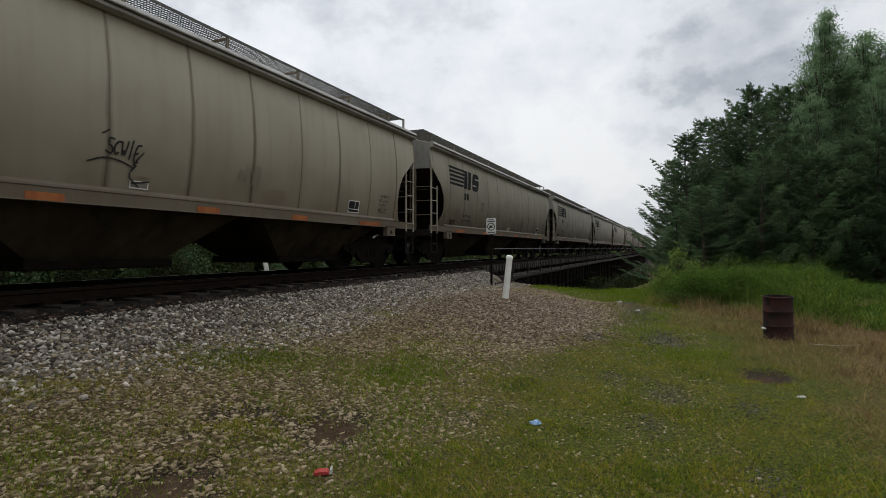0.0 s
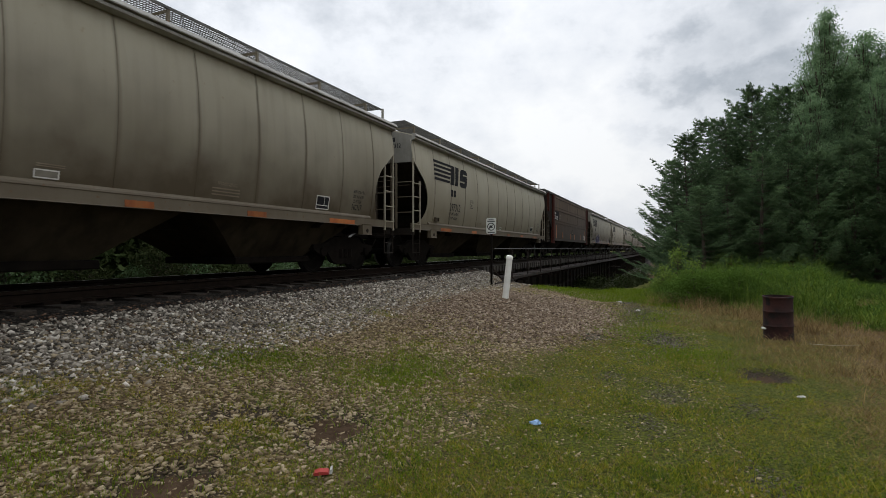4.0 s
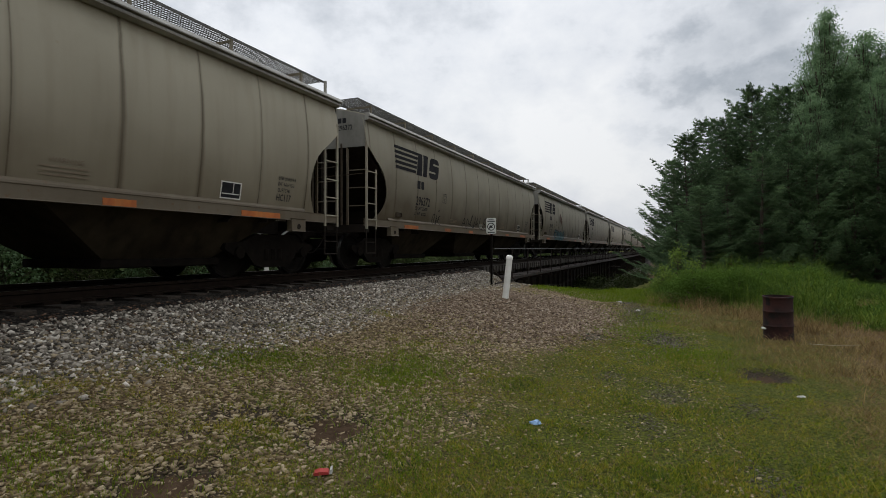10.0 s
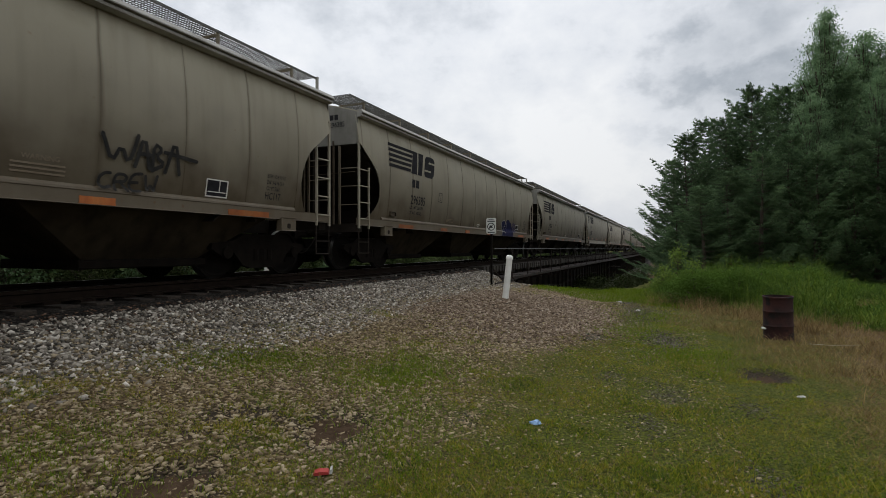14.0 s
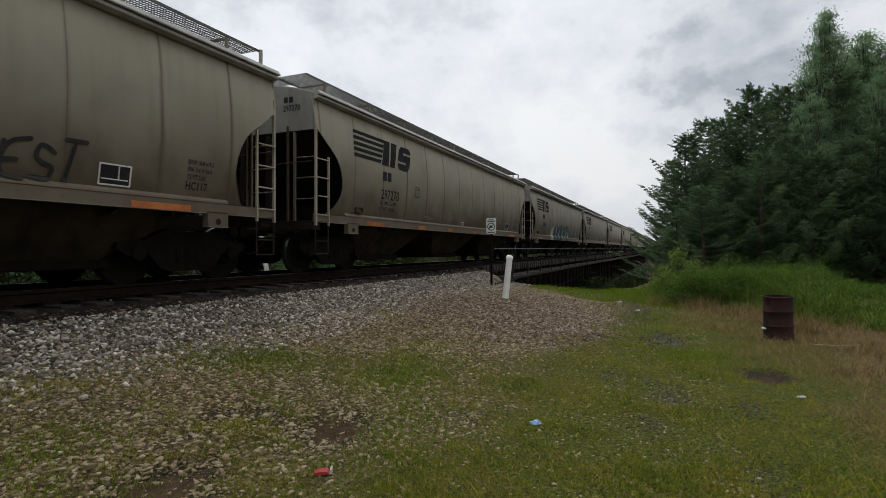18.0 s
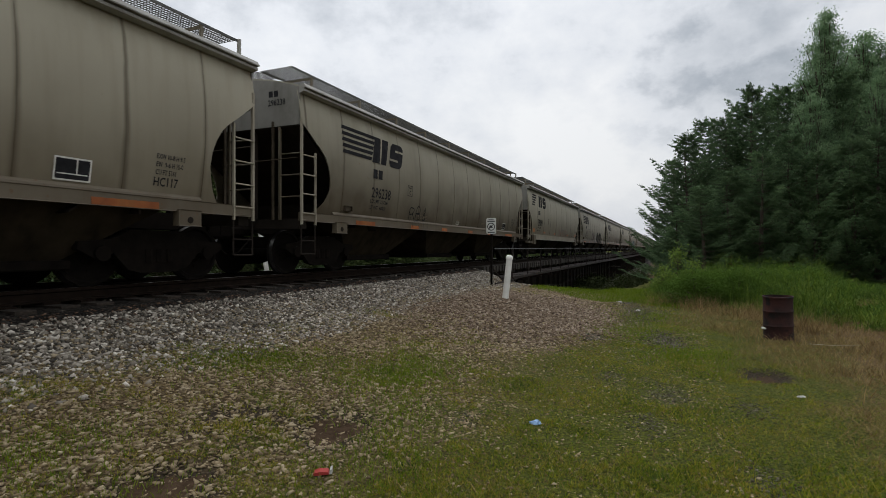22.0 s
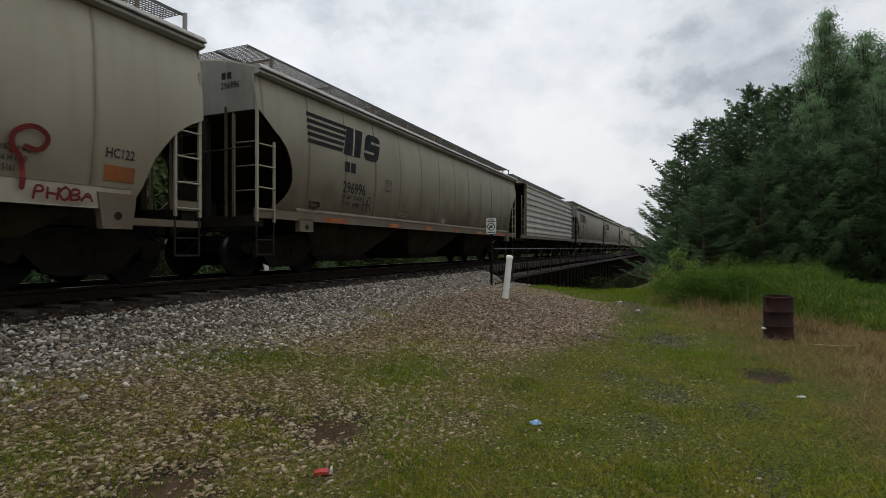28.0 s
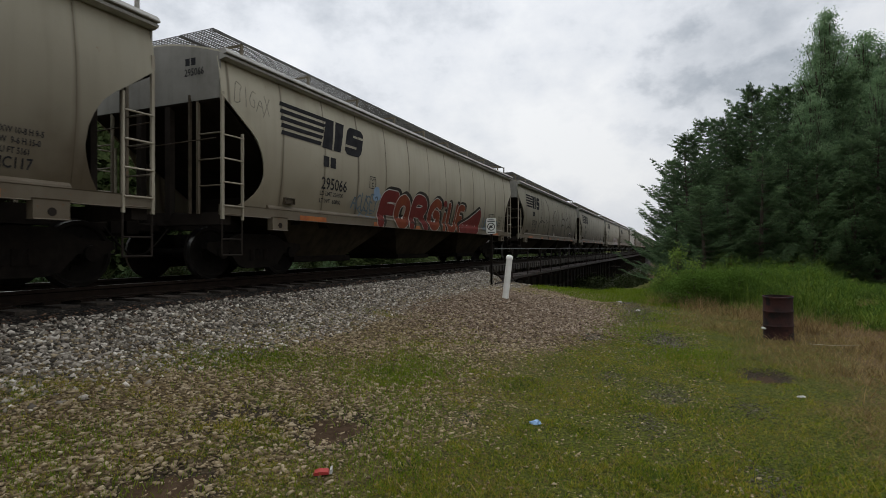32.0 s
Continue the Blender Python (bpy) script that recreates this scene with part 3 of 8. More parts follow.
    dry = range_of(math_of("ADD", dry, math_of("MULTIPLY", math_of("SUBTRACT", mid, 0.5), 3)), 1.4, 3.4)
    col = mix_of(dry, col, straw)
    # the train's shadow on the track bed, painted into the ground colour
    train_shade = ramp_of(pebble, [(0.3, (0.006, 0.005, 0.004)), (0.7, (0.035, 0.029, 0.023))])
    col = mix_of(range_of(math_of("ADD", off, math_of("MULTIPLY", math_of("SUBTRACT", mid, 0.5), 0.3)), 1.75, 1.5), col, train_shade)
    # bare wet soil in and round the hollows
    earth = ramp_of(fine, [(0.3, (0.012, 0.0085, 0.005)), (0.7, (0.045, 0.033, 0.021))])
    for hx, hy, hr in [h[:3] for h in MUD_HOLES[:3]] + [(3.6, 3.55, 0.5)]:
        ax = math_of("MULTIPLY", math_of("SUBTRACT", sep.outputs["X"], hx), 1 / hr)
        ay = math_of("MULTIPLY", math_of("SUBTRACT", sep.outputs["Y"], hy), 1 / (hr * 0.72))
        away = math_of("ADD", math_of("MULTIPLY", ax, ax), math_of("MULTIPLY", ay, ay))
        away = math_of("ADD", away, math_of("MULTIPLY", math_of("SUBTRACT", mid, 0.5), 3.2))
        col = mix_of(range_of(away, 1.9, 0.5), col, earth)
    L(col, bsdf.inputs["Base Color"])
    bsdf.inputs["Roughness"].default_value = 0.95
    bsdf.inputs["Specular IOR Level"].default_value = 0.15
    b = N("ShaderNodeBump")
    b.inputs["Strength"].default_value, b.inputs["Distance"].default_value = 0.9, 0.06
    L(pebble, b.inputs["Height"])
    L(b.outputs["Normal"], bsdf.inputs["Normal"])
    return mat


ground = new("ground", raw_mesh("ground", np.stack([GX, GY, GZ], -1).reshape(-1, 3), quads, ground_material(), smooth=True))
tagged(ground, "gravel and patchy grass ground beside the railway", "ground", kind="structure")

# creek in the gully below the bridge
WATER = material("dark_creek_water", [(0.012, 0.014, 0.010), (0.022, 0.024, 0.016)], 0.5, 0.12, spec=0.5, bump=0.05, bump_scale=3)
creek = new("creek", Shape().box(24, 200, -70, 400, -6.6, -6.2).mesh("creek", WATER))
tagged(creek, "dark still creek water below the bridge", "water", kind="structure")


# ---- track ----
def rail_section(y):
    return [(y - 0.07, 0), (y + 0.07, 0), (y + 0.07, 0.018), (y + 0.014, 0.035), (y + 0.010, 0.115), (y + 0.036, 0.128), (y + 0.036, 0.163),
            (y + 0.028, 0.170), (y - 0.028, 0.170), (y - 0.036, 0.163), (y - 0.036, 0.128), (y - 0.010, 0.115), (y - 0.014, 0.035), (y - 0.07, 0.018)]


railway = thing("railway_track", "rusty steel rails on dark creosoted wooden ties", "railway track", kind="structure")
for dy in (-0.755, 0.755):
    rail = part("rail", Shape().prism([(y + TRACK_Y + dy, z + RAIL_Z - 0.17) for y, z in rail_section(0)], -640, 760), RAIL_RUST, railway)
    part("rail_head", Shape().prism([(y + TRACK_Y + dy, z + RAIL_Z + 0.0005) for y, z in ((-0.026, 0), (0.026, 0), (0.024, 0.0015), (-0.024, 0.0015))], -640, 760), SHINY, rail, "polished running surface")
tie_mesh = Shape().box(-0.115, 0.115, -1.29, 1.29, -0.175, 0.0, b=0.012).mesh("tie", TIE_WOOD)
plate_mesh = Shape().box(-0.1, 0.1, -0.17, 0.17, 0.0, 0.022).mesh("tie_plate", RAIL_RUST)
for i in range(36):
    tie = part("tie", tie_mesh, None, railway)
    tie.matrix_basis = pose(0.6 + i * 0.52 + random.uniform(-0.03, 0.03), TRACK_Y + random.uniform(-0.06, 0.05), RAIL_Z - 0.192 + random.uniform(-0.006, 0.0), 0, 0, random.uniform(-1.2, 1.2))
    for dy in (-0.755, 0.755):
        p = part("tie_plate", plate_mesh, None, tie)
        p.matrix_basis = pose(0, dy, 0.0)
far_ties = Shape()
for i in range(1000):
    x = -300 + i * 0.52
    if not (0.3 < x < 19.1) and not (19.1 <= x < 165):
        far_ties.box(x - 0.115, x + 0.115, TRACK_Y - 1.29, TRACK_Y + 1.29, RAIL_Z - 0.365, RAIL_Z - 0.192)
tagged(part("distant_ties", far_ties, TIE_WOOD, railway), kind="stuff")

# ---- bridge ----
bridge = thing("railway_bridge", "dark steel deck girder railway bridge with a side walkway and pipe handrail", "bridge", kind="structure")
B0, B1 = 19.4, 165.0
for y in (TRACK_Y - 1.0, TRACK_Y + 1.0):
    girder = part("girder", Shape().box(B0, B1, y - 0.015, y + 0.015, -2.3, 0.72), BRIDGE_STEEL, bridge)
    for z in (-2.32, 0.70):
        part("flange", Shape().box(B0, B1, y - 0.2, y + 0.2, z, z + 0.045), BRIDGE_STEEL, girder)
    stiff = Shape()
    for i in range(96):
        x = B0 + 0.3 + i * 1.5
        stiff.box(x, x + 0.02, y - 0.15, y + 0.15, -2.27, 0.70)
    part("stiffeners", stiff, BRIDGE_STEEL, girder)
deck_tie = Shape().box(-0.12, 0.12, -1.5, 1.5, -0.25, 0).mesh("bridge_tie", TIE_GREY)
for i in range(150):
    t = part("bridge_tie", deck_tie, None, bridge)
    t.matrix_basis = pose(B0 + 0.2 + i * 0.42, TRACK_Y + (0 if i % 6 else -0.0), RAIL_Z - 0.175, 0, 0, 0)
rest = Shape()
for i in range(195):
    x = B0 + 0.2 + (150 + i) * 0.42
    rest.box(x - 0.12, x + 0.12, TRACK_Y - 1.5, TRACK_Y + 1.5, RAIL_Z - 0.425, RAIL_Z - 0.175)
tagged(part("distant_bridge_ties", rest, TIE_GREY, bridge), kind="stuff")
WALK_Y0, WALK_Y1 = 5.65, 6.62
walkway = part("walkway", Shape().box(B0, B1, WALK_Y0, WALK_Y1, 0.56, 0.59), BRIDGE_STEEL, bridge)
part("walkway_beam", Shape().box(B0, B1, WALK_Y0 - 0.05, WALK_Y0 + 0.01, 0.53, 0.63), BRIDGE_STEEL, bridge)
bracket = Shape().prism_y([(0, 0.6), (0, 0.36), (0.05, 0.36), (0.05, 0.6)], WALK_Y0, TRACK_Y - 1.0).mesh("bracket", BRIDGE_STEEL)
post = Shape().box(-0.02, 0.02, WALK_Y0 - 0.02, WALK_Y0 + 0.02, 0.56, 1.70).mesh("rail_post", BRIDGE_STEEL)
for i in range(40):
    b = part("bracket", bracket, None, bridge)
    b.matrix_basis = pose(B0 + 0.4 + i * 2.4, 0, 0)
    p = part("rail_post", post, None, bridge)
    p.matrix_basis = pose(B0 + 0.4 + i * 2.4, 0, 0)
for z in (1.24, 1.70):
    part("handrail", Shape().tube((17.6, WALK_Y0, z), (B1, WALK_Y0, z), 0.016 if z > 1.5 else 0.012, 8), STEEL_DARK if z < 1.5 else GALV, bridge)
for p0, p1 in (((17.3, 5.6, 1.0), (18.3, 5.5, 0.48)), ((18.4, 5.45, 0.95), (19.3, 5.4, 0.5)), ((17.2, 5.5, 0.52), (19.6, 5.4, 0.56)), ((17.2, 5.62, 1.7), (17.2, 5.62, 0.4)), ((19.5, 5.62, 0.56), (20.6, 5.5, -0.3))):
    part("walkway_brace", Shape().tube(p0, p1, 0.028, 6), BRIDGE_STEEL, bridge)
part("abutment", Shape().box(18.9, 19.9, 5.2, 11.2, -6, 0.35, b=0.05), CONCRETE, bridge)
for x in (55, 90, 125):
    part("pier", Shape().prism([(TRACK_Y - 2.2, -7), (TRACK_Y + 2.2, -7), (TRACK_Y + 1.7, -2.32), (TRACK_Y - 1.7, -2.32)], x - 0.7, x + 0.7), CONCRETE, bridge)
cable = Shape()
pts = [(21.0 + i * 1.2, 5.5, 0.12 - 0.28 * math.sin(i * math.pi / 14) ** 2 + 0.05 * math.sin(i * 1.7) - 0.004 * i) for i in range(84)]
cable.path(pts, 0.009, 5)
part("cable", cable, TIE_GREY, bridge, "grey cable slung below the walkway")


# ---- lettering ----
def make_texts(words):
    """Meshes of words in the built-in font, one unit high, converted in one go."""
    temp, out = [], {}
    for w in words:
        cu = bpy.data.curves.new("lettering", "FONT")
        cu.body, cu.size, cu.resolution_u, cu.offset = w, 1.0, 2, 0.012
        temp.append(new("lettering", cu))
    bpy.context.view_layer.update()
    dg = bpy.context.evaluated_depsgraph_get()
    for w, ob in zip(words, temp):
        out[w] = bpy.data.meshes.new_from_object(ob.evaluated_get(dg))
    for ob in temp:
        cu = ob.data
        bpy.data.objects.remove(ob)
        bpy.data.curves.remove(cu)
    return out


# the hopper cars in order of their passing: kind, number, place of the front end at the start
TRAIN = [("A", "297038", 13.26), ("A", "297850", -4.42), ("C", "270755", -22.02), ("A", "297312", -39.45), ("A", "295718", -57.1), ("A", "296537", -74.75),
         ("A", "295321", -92.41), ("A", "297332", -110.39), ("A", "294993", -128.03), ("A", "296372", -145.7), ("A", "296288", -163.39), ("B", "298247", -181.02),
         ("A", "297868", -197.49), ("A", "296385", -215.23), ("A", "297047", -232.88), ("A", "295640", -250.6), ("A", "296872", -268.3), ("A", "297270", -286.04),
         ("A", "296467", -303.76), ("A", "295113", -321.47), ("B", "298091", -339.21), ("A", "296238", -355.69), ("A", "294881", -373.49), ("A", "297746", -391.19),
         ("A", "297016", -409.27), ("A", "295402", -426.98), ("D", "", -444.7), ("A", "296996", -460.7), ("B", "298156", -478.41), ("A", "296076", -494.99),
         ("A", "297210", -512.85), ("A", "295066", -530.67), ("A", "296514", -548.41)]
AHEAD = 10
PITCH = 17.7
SMALL = ["HC117", "HC122", "LD LMT 226000", "LT WT  60000", "EXW 10-8 H 9-5", "EW  9-6 H 15-0", "CU FT 5161", "WARNING", "C", "PLATE"]
TEXT = make_texts([n for _, n, _ in TRAIN if n] + SMALL)

HALF = 8.275        # half the body's length
SILL_TOP, EAVE = 1.24, 3.62


def side_y(z):
    """Half width of the rounded side at height z."""
    t = (z - SILL_TOP) / (EAVE - SILL_TOP)
    return 1.505 + 0.125 * math.sin(math.pi * min(max(t, 0), 1)) ** 0.85


def decal(name, polys, mat, off=0.007):
    """Flat paint laid on the near side: outlines in (x, z), each cut fine enough to follow the side."""
    bm = bmesh.new()
    for poly in polys:
        bm.faces.new([bm.verts.new((x, 0, z)) for x, z in poly])
    top, low = max(z for p in polys for _, z in p), min(z for p in polys for _, z in p)
    k = int((top - low) / 0.22)
    for i in range(k):
        z = low + (top - low) * (i + 1) / (k + 1)
        bmesh.ops.bisect_plane(bm, geom=bm.verts[:] + bm.edges[:] + bm.faces[:], plane_co=(0, 0, z), plane_no=(0, 0, 1))
    for v in bm.verts:
        v.co.y = -side_y(v.co.z) - off
    bmesh.ops.recalc_face_normals(bm, faces=bm.faces)
    me = bpy.data.meshes.new(name)
    bm.to_mesh(me)
    bm.free()
    me.materials.append(mat)
    return me


def lettering(name, word, x, z, size, mat, width=1.0, slant=0.0, flat_y=None):
    """A word painted on the near side, with its lower left corner at (x, z)."""
    src = TEXT[word]
    me = src.copy()
    me.name = name
    for v in me.vertices:
        lx, lz = x + v.co.x * size * width + v.co.y * slant * size, z + v.co.y * size
        v.co = (lx, (-side_y(lz) if flat_y is None else flat_y) - 0.008, lz)
    me.materials.clear()
    me.materials.append(mat)
    return me


def quad(x0, x1, z0, z1, s=0.0):
    return [(x0, z0), (x1, z0), (x1 + s, z1), (x0 + s, z1)]


def ladder(x0, x1, z0, z1, rungs, y, along=True, stile=0.024):
    """Two stiles and their rungs; along the side, or across the end when along is off."""
    s = Shape()
    if along:
        s.box(x0 - stile, x0 + stile, y - 0.02, y + 0.02, z0, z1)
        s.box(x1 - stile * 0.7, x1 + stile * 0.7, y - 0.02, y + 0.02, z0, z1 - 0.6)
        for z in rungs:
            s.tube((x0, y - 0.03, z), (x1, y - 0.03, z), 0.013, 6)
    else:
        s.box(y - 0.02, y + 0.02, x0 - stile, x0 + stile, z0, z1)
        for z in rungs:
            s.tube((y, x0, z), (y, x1, z), 0.013, 6)
    return s


def cut_low(e):
    """Lower edge of the side sheet at e metres from the car's end."""
    return float(np.interp(e, [0, 0.02, 0.43, 0.6, 0.75, 0.86, 0.93, 0.955, 0.96], [3.0, 2.98, 2.66, 2.54, 2.40, 2.22, 2.03, 1.80, SILL_TOP]))


def side_sheet(sign, half, cut):
    s = Shape()
    es = [0, 0.02, 0.22, 0.43, 0.52, 0.6, 0.68, 0.75, 0.81, 0.86, 0.9, 0.93, 0.945, 0.955, 0.96]
    if cut is not cut_low:
        es = [0, 0.1, 0.2, 0.3, 0.4, 0.5, 0.58, 0.65, 0.72, 0.8, 0.84, 0.88, 0.91, 0.94, 1.0]
    else:
        # the opening narrows again above the sill
        for end in (-1, 1):
            rows = [(0.41, SILL_TOP), (0.53, 1.30), (0.65, 1.37), (0.77, 1.47), (0.86, 1.58), (0.92, 1.69), (0.955, 1.80)]
            if end > 0:
                rows = [(0.72, SILL_TOP), (0.76, 1.27), (0.80, 1.33), (0.85, 1.42), (0.89, 1.52), (0.93, 1.65), (0.955, 1.80)]
            v = [(end * (half - e), sign * (side_y(z) - lay), z) for lay in (0.0, 0.02) for e0, z in rows for e in (e0, 0.962)]
            n = 2 * len(rows)
            f = [(q + 2 * i, q + 2 * i + 1, q + 2 * i + 3, q + 2 * i + 2) for q in (0, n) for i in range(len(rows) - 1)]
            s.add(v, f + [(2 * i, 2 * i + 2, 2 * i + 2 + n, 2 * i + n) for i in range(len(rows) - 1)])
    xs = [-half + e for e in es] + [-half + 1.3 + (2 * half - 2.6) * i / 20 for i in range(21)] + [half - e for e in es[::-1]]
    nz = 9
    for lay in (0.0, 0.02):
        v, f = [], []
        for x in xs:
            lo = cut(half - abs(x))
            for k in range(nz):
                z = lo + (EAVE - lo) * k / (nz - 1)
                v.append((x, sign * (side_y(z) - lay), z))
        for i in range(len(xs) - 1):
            for k in range(nz - 1):
                a = i * nz + k
                f.append((a, a + nz, a + nz + 1, a + 1))
        s.add(v, f)
    n = len(xs) * nz
    o = len(s.v) - 2 * n
    rim = [(i * nz, (i + 1) * nz, (i + 1) * nz + n, i * nz + n) for i in range(len(xs) - 1)]
    for i in (0, len(xs) - 1):
        rim += [(i * nz + k, i * nz + k + 1, i * nz + k + 1 + n, i * nz + k + n) for k in range(nz - 1)]
    s.f.extend(tuple(o + j for j in q) for q in rim)
    return s


def roof_z(y):
    return 3.70 + 0.30 * (1 - (abs(y) / 1.58) ** 1.7)


def grating(x0, x1, y0, y1, z, step=0.05):
    s = Shape()
    n = int((x1 - x0) / step)
    for i in range(n + 1):
        x = x0 + (x1 - x0) * i / n
        s.box(x - 0.004, x + 0.004, y0, y1, z - 0.012, z)
    m = max(2, int((y1 - y0) / 0.065))
    for j in range(m + 1):
        y = y0 + (y1 - y0) * j / m
        s.box(x0, x1, y - 0.004, y + 0.004, z - 0.010, z + 0.002)
    for y in (y0, y1):
        s.box(x0, x1, y - 0.010, y + 0.010, z - 0.035, z + 0.004)
    return s


def truck_shapes():
    side = Shape()
    ring = [(-1.22, 0.52), (-1.2, 0.62), (-0.75, 0.66), (-0.45, 0.80), (0.45, 0.80), (0.75, 0.66), (1.2, 0.62), (1.22, 0.52), (1.0, 0.40), (0.72, 0.46),
            (0.5, 0.22), (0.3, 0.17), (-0.3, 0.17), (-0.5, 0.22), (-0.72, 0.46), (-1.0, 0.40)]
    side.prism_y(ring, -0.055, 0.055)
    for x in (-0.18, 0, 0.18):
        side.lathe([(0.075, -0.1), (0.075, 0.1)], "z", 8, (x, -0.02, 0.42))
    for x in (-0.89, 0.89):
        side.lathe([(0.11, -0.10), (0.12, 0.02)], "y", 12, (x, 0.0, 0.46))
    bolster = Shape().box(-0.22, 0.22, -1.0, 1.0, 0.48, 0.80, b=0.04)
    bolster.lathe([(0.2, 0.8), (0.2, 0.9)], "z", 12)
    wheels = Shape()
    for sgn in (-1, 1):
        wheels.lathe([(0.10, 0.60 * sgn), (0.14, 0.66 * sgn), (0.35, 0.69 * sgn), (0.475, 0.682 * sgn), (0.485, 0.70 * sgn), (0.455, 0.72 * sgn), (0.45, 0.80 * sgn), (0.40, 0.805 * sgn),
                      (0.37, 0.77 * sgn), (0.16, 0.76 * sgn), (0.12, 0.82 * sgn)], "y", 24)
        for k in range(4):
            a = k * math.pi / 2
            wheels.box(0.22 * math.cos(a) - 0.03, 0.22 * math.cos(a) + 0.03, 0.765 * sgn - 0.01, 0.765 * sgn + 0.01, 0.22 * math.sin(a) - 0.03, 0.22 * math.sin(a) + 0.03)
    wheels.lathe([(0.085, -0.62), (0.075, 0), (0.085, 0.62)], "y", 12)
    wheels.lathe([(0.075, -1.0), (0.075, 1.0)], "y", 10)
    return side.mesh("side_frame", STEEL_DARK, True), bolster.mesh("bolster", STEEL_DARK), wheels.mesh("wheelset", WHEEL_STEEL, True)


SIDE_FRAME, BOLSTER, WHEELSET = truck_shapes()
WHEELSET.materials.append(TREAD)
for poly in WHEELSET.polygons:
    if all(0.44 < math.hypot(WHEELSET.vertices[i].co.x, WHEELSET.vertices[i].co.z) < 0.462 for i in poly.vertices):
        poly.material_index = 1     # the tread is worn bright
TRUCK_IN = 1.42     # truck centre from the car's end


def add_running_gear(car, half):
    """Trucks, couplers and centre sill, alike under every car."""
    for sx in (-1, 1):
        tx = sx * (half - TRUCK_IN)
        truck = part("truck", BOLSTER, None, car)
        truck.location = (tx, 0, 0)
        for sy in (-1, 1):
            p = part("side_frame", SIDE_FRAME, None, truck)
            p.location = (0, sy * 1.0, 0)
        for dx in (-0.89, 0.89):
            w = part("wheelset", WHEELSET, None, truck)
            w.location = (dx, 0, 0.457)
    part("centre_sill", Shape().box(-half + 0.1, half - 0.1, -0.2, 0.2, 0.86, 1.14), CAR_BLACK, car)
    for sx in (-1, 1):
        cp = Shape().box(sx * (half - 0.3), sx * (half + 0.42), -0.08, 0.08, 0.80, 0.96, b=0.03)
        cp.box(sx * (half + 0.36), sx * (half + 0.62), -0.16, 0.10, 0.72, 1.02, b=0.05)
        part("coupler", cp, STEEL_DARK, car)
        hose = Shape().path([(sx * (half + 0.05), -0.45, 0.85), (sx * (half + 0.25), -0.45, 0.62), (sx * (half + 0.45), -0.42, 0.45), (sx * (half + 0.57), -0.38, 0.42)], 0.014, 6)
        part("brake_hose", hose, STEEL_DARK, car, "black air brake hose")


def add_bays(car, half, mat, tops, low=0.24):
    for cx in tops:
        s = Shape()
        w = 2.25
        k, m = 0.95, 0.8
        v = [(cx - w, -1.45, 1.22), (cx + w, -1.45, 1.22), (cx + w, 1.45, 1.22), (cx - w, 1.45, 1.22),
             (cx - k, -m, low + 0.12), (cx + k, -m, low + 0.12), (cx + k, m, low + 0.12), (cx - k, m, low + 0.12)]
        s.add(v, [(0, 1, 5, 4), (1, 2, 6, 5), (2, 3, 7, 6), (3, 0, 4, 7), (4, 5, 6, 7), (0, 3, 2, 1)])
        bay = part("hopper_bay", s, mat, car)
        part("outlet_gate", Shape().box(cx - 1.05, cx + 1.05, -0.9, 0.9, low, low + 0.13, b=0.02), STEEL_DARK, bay)


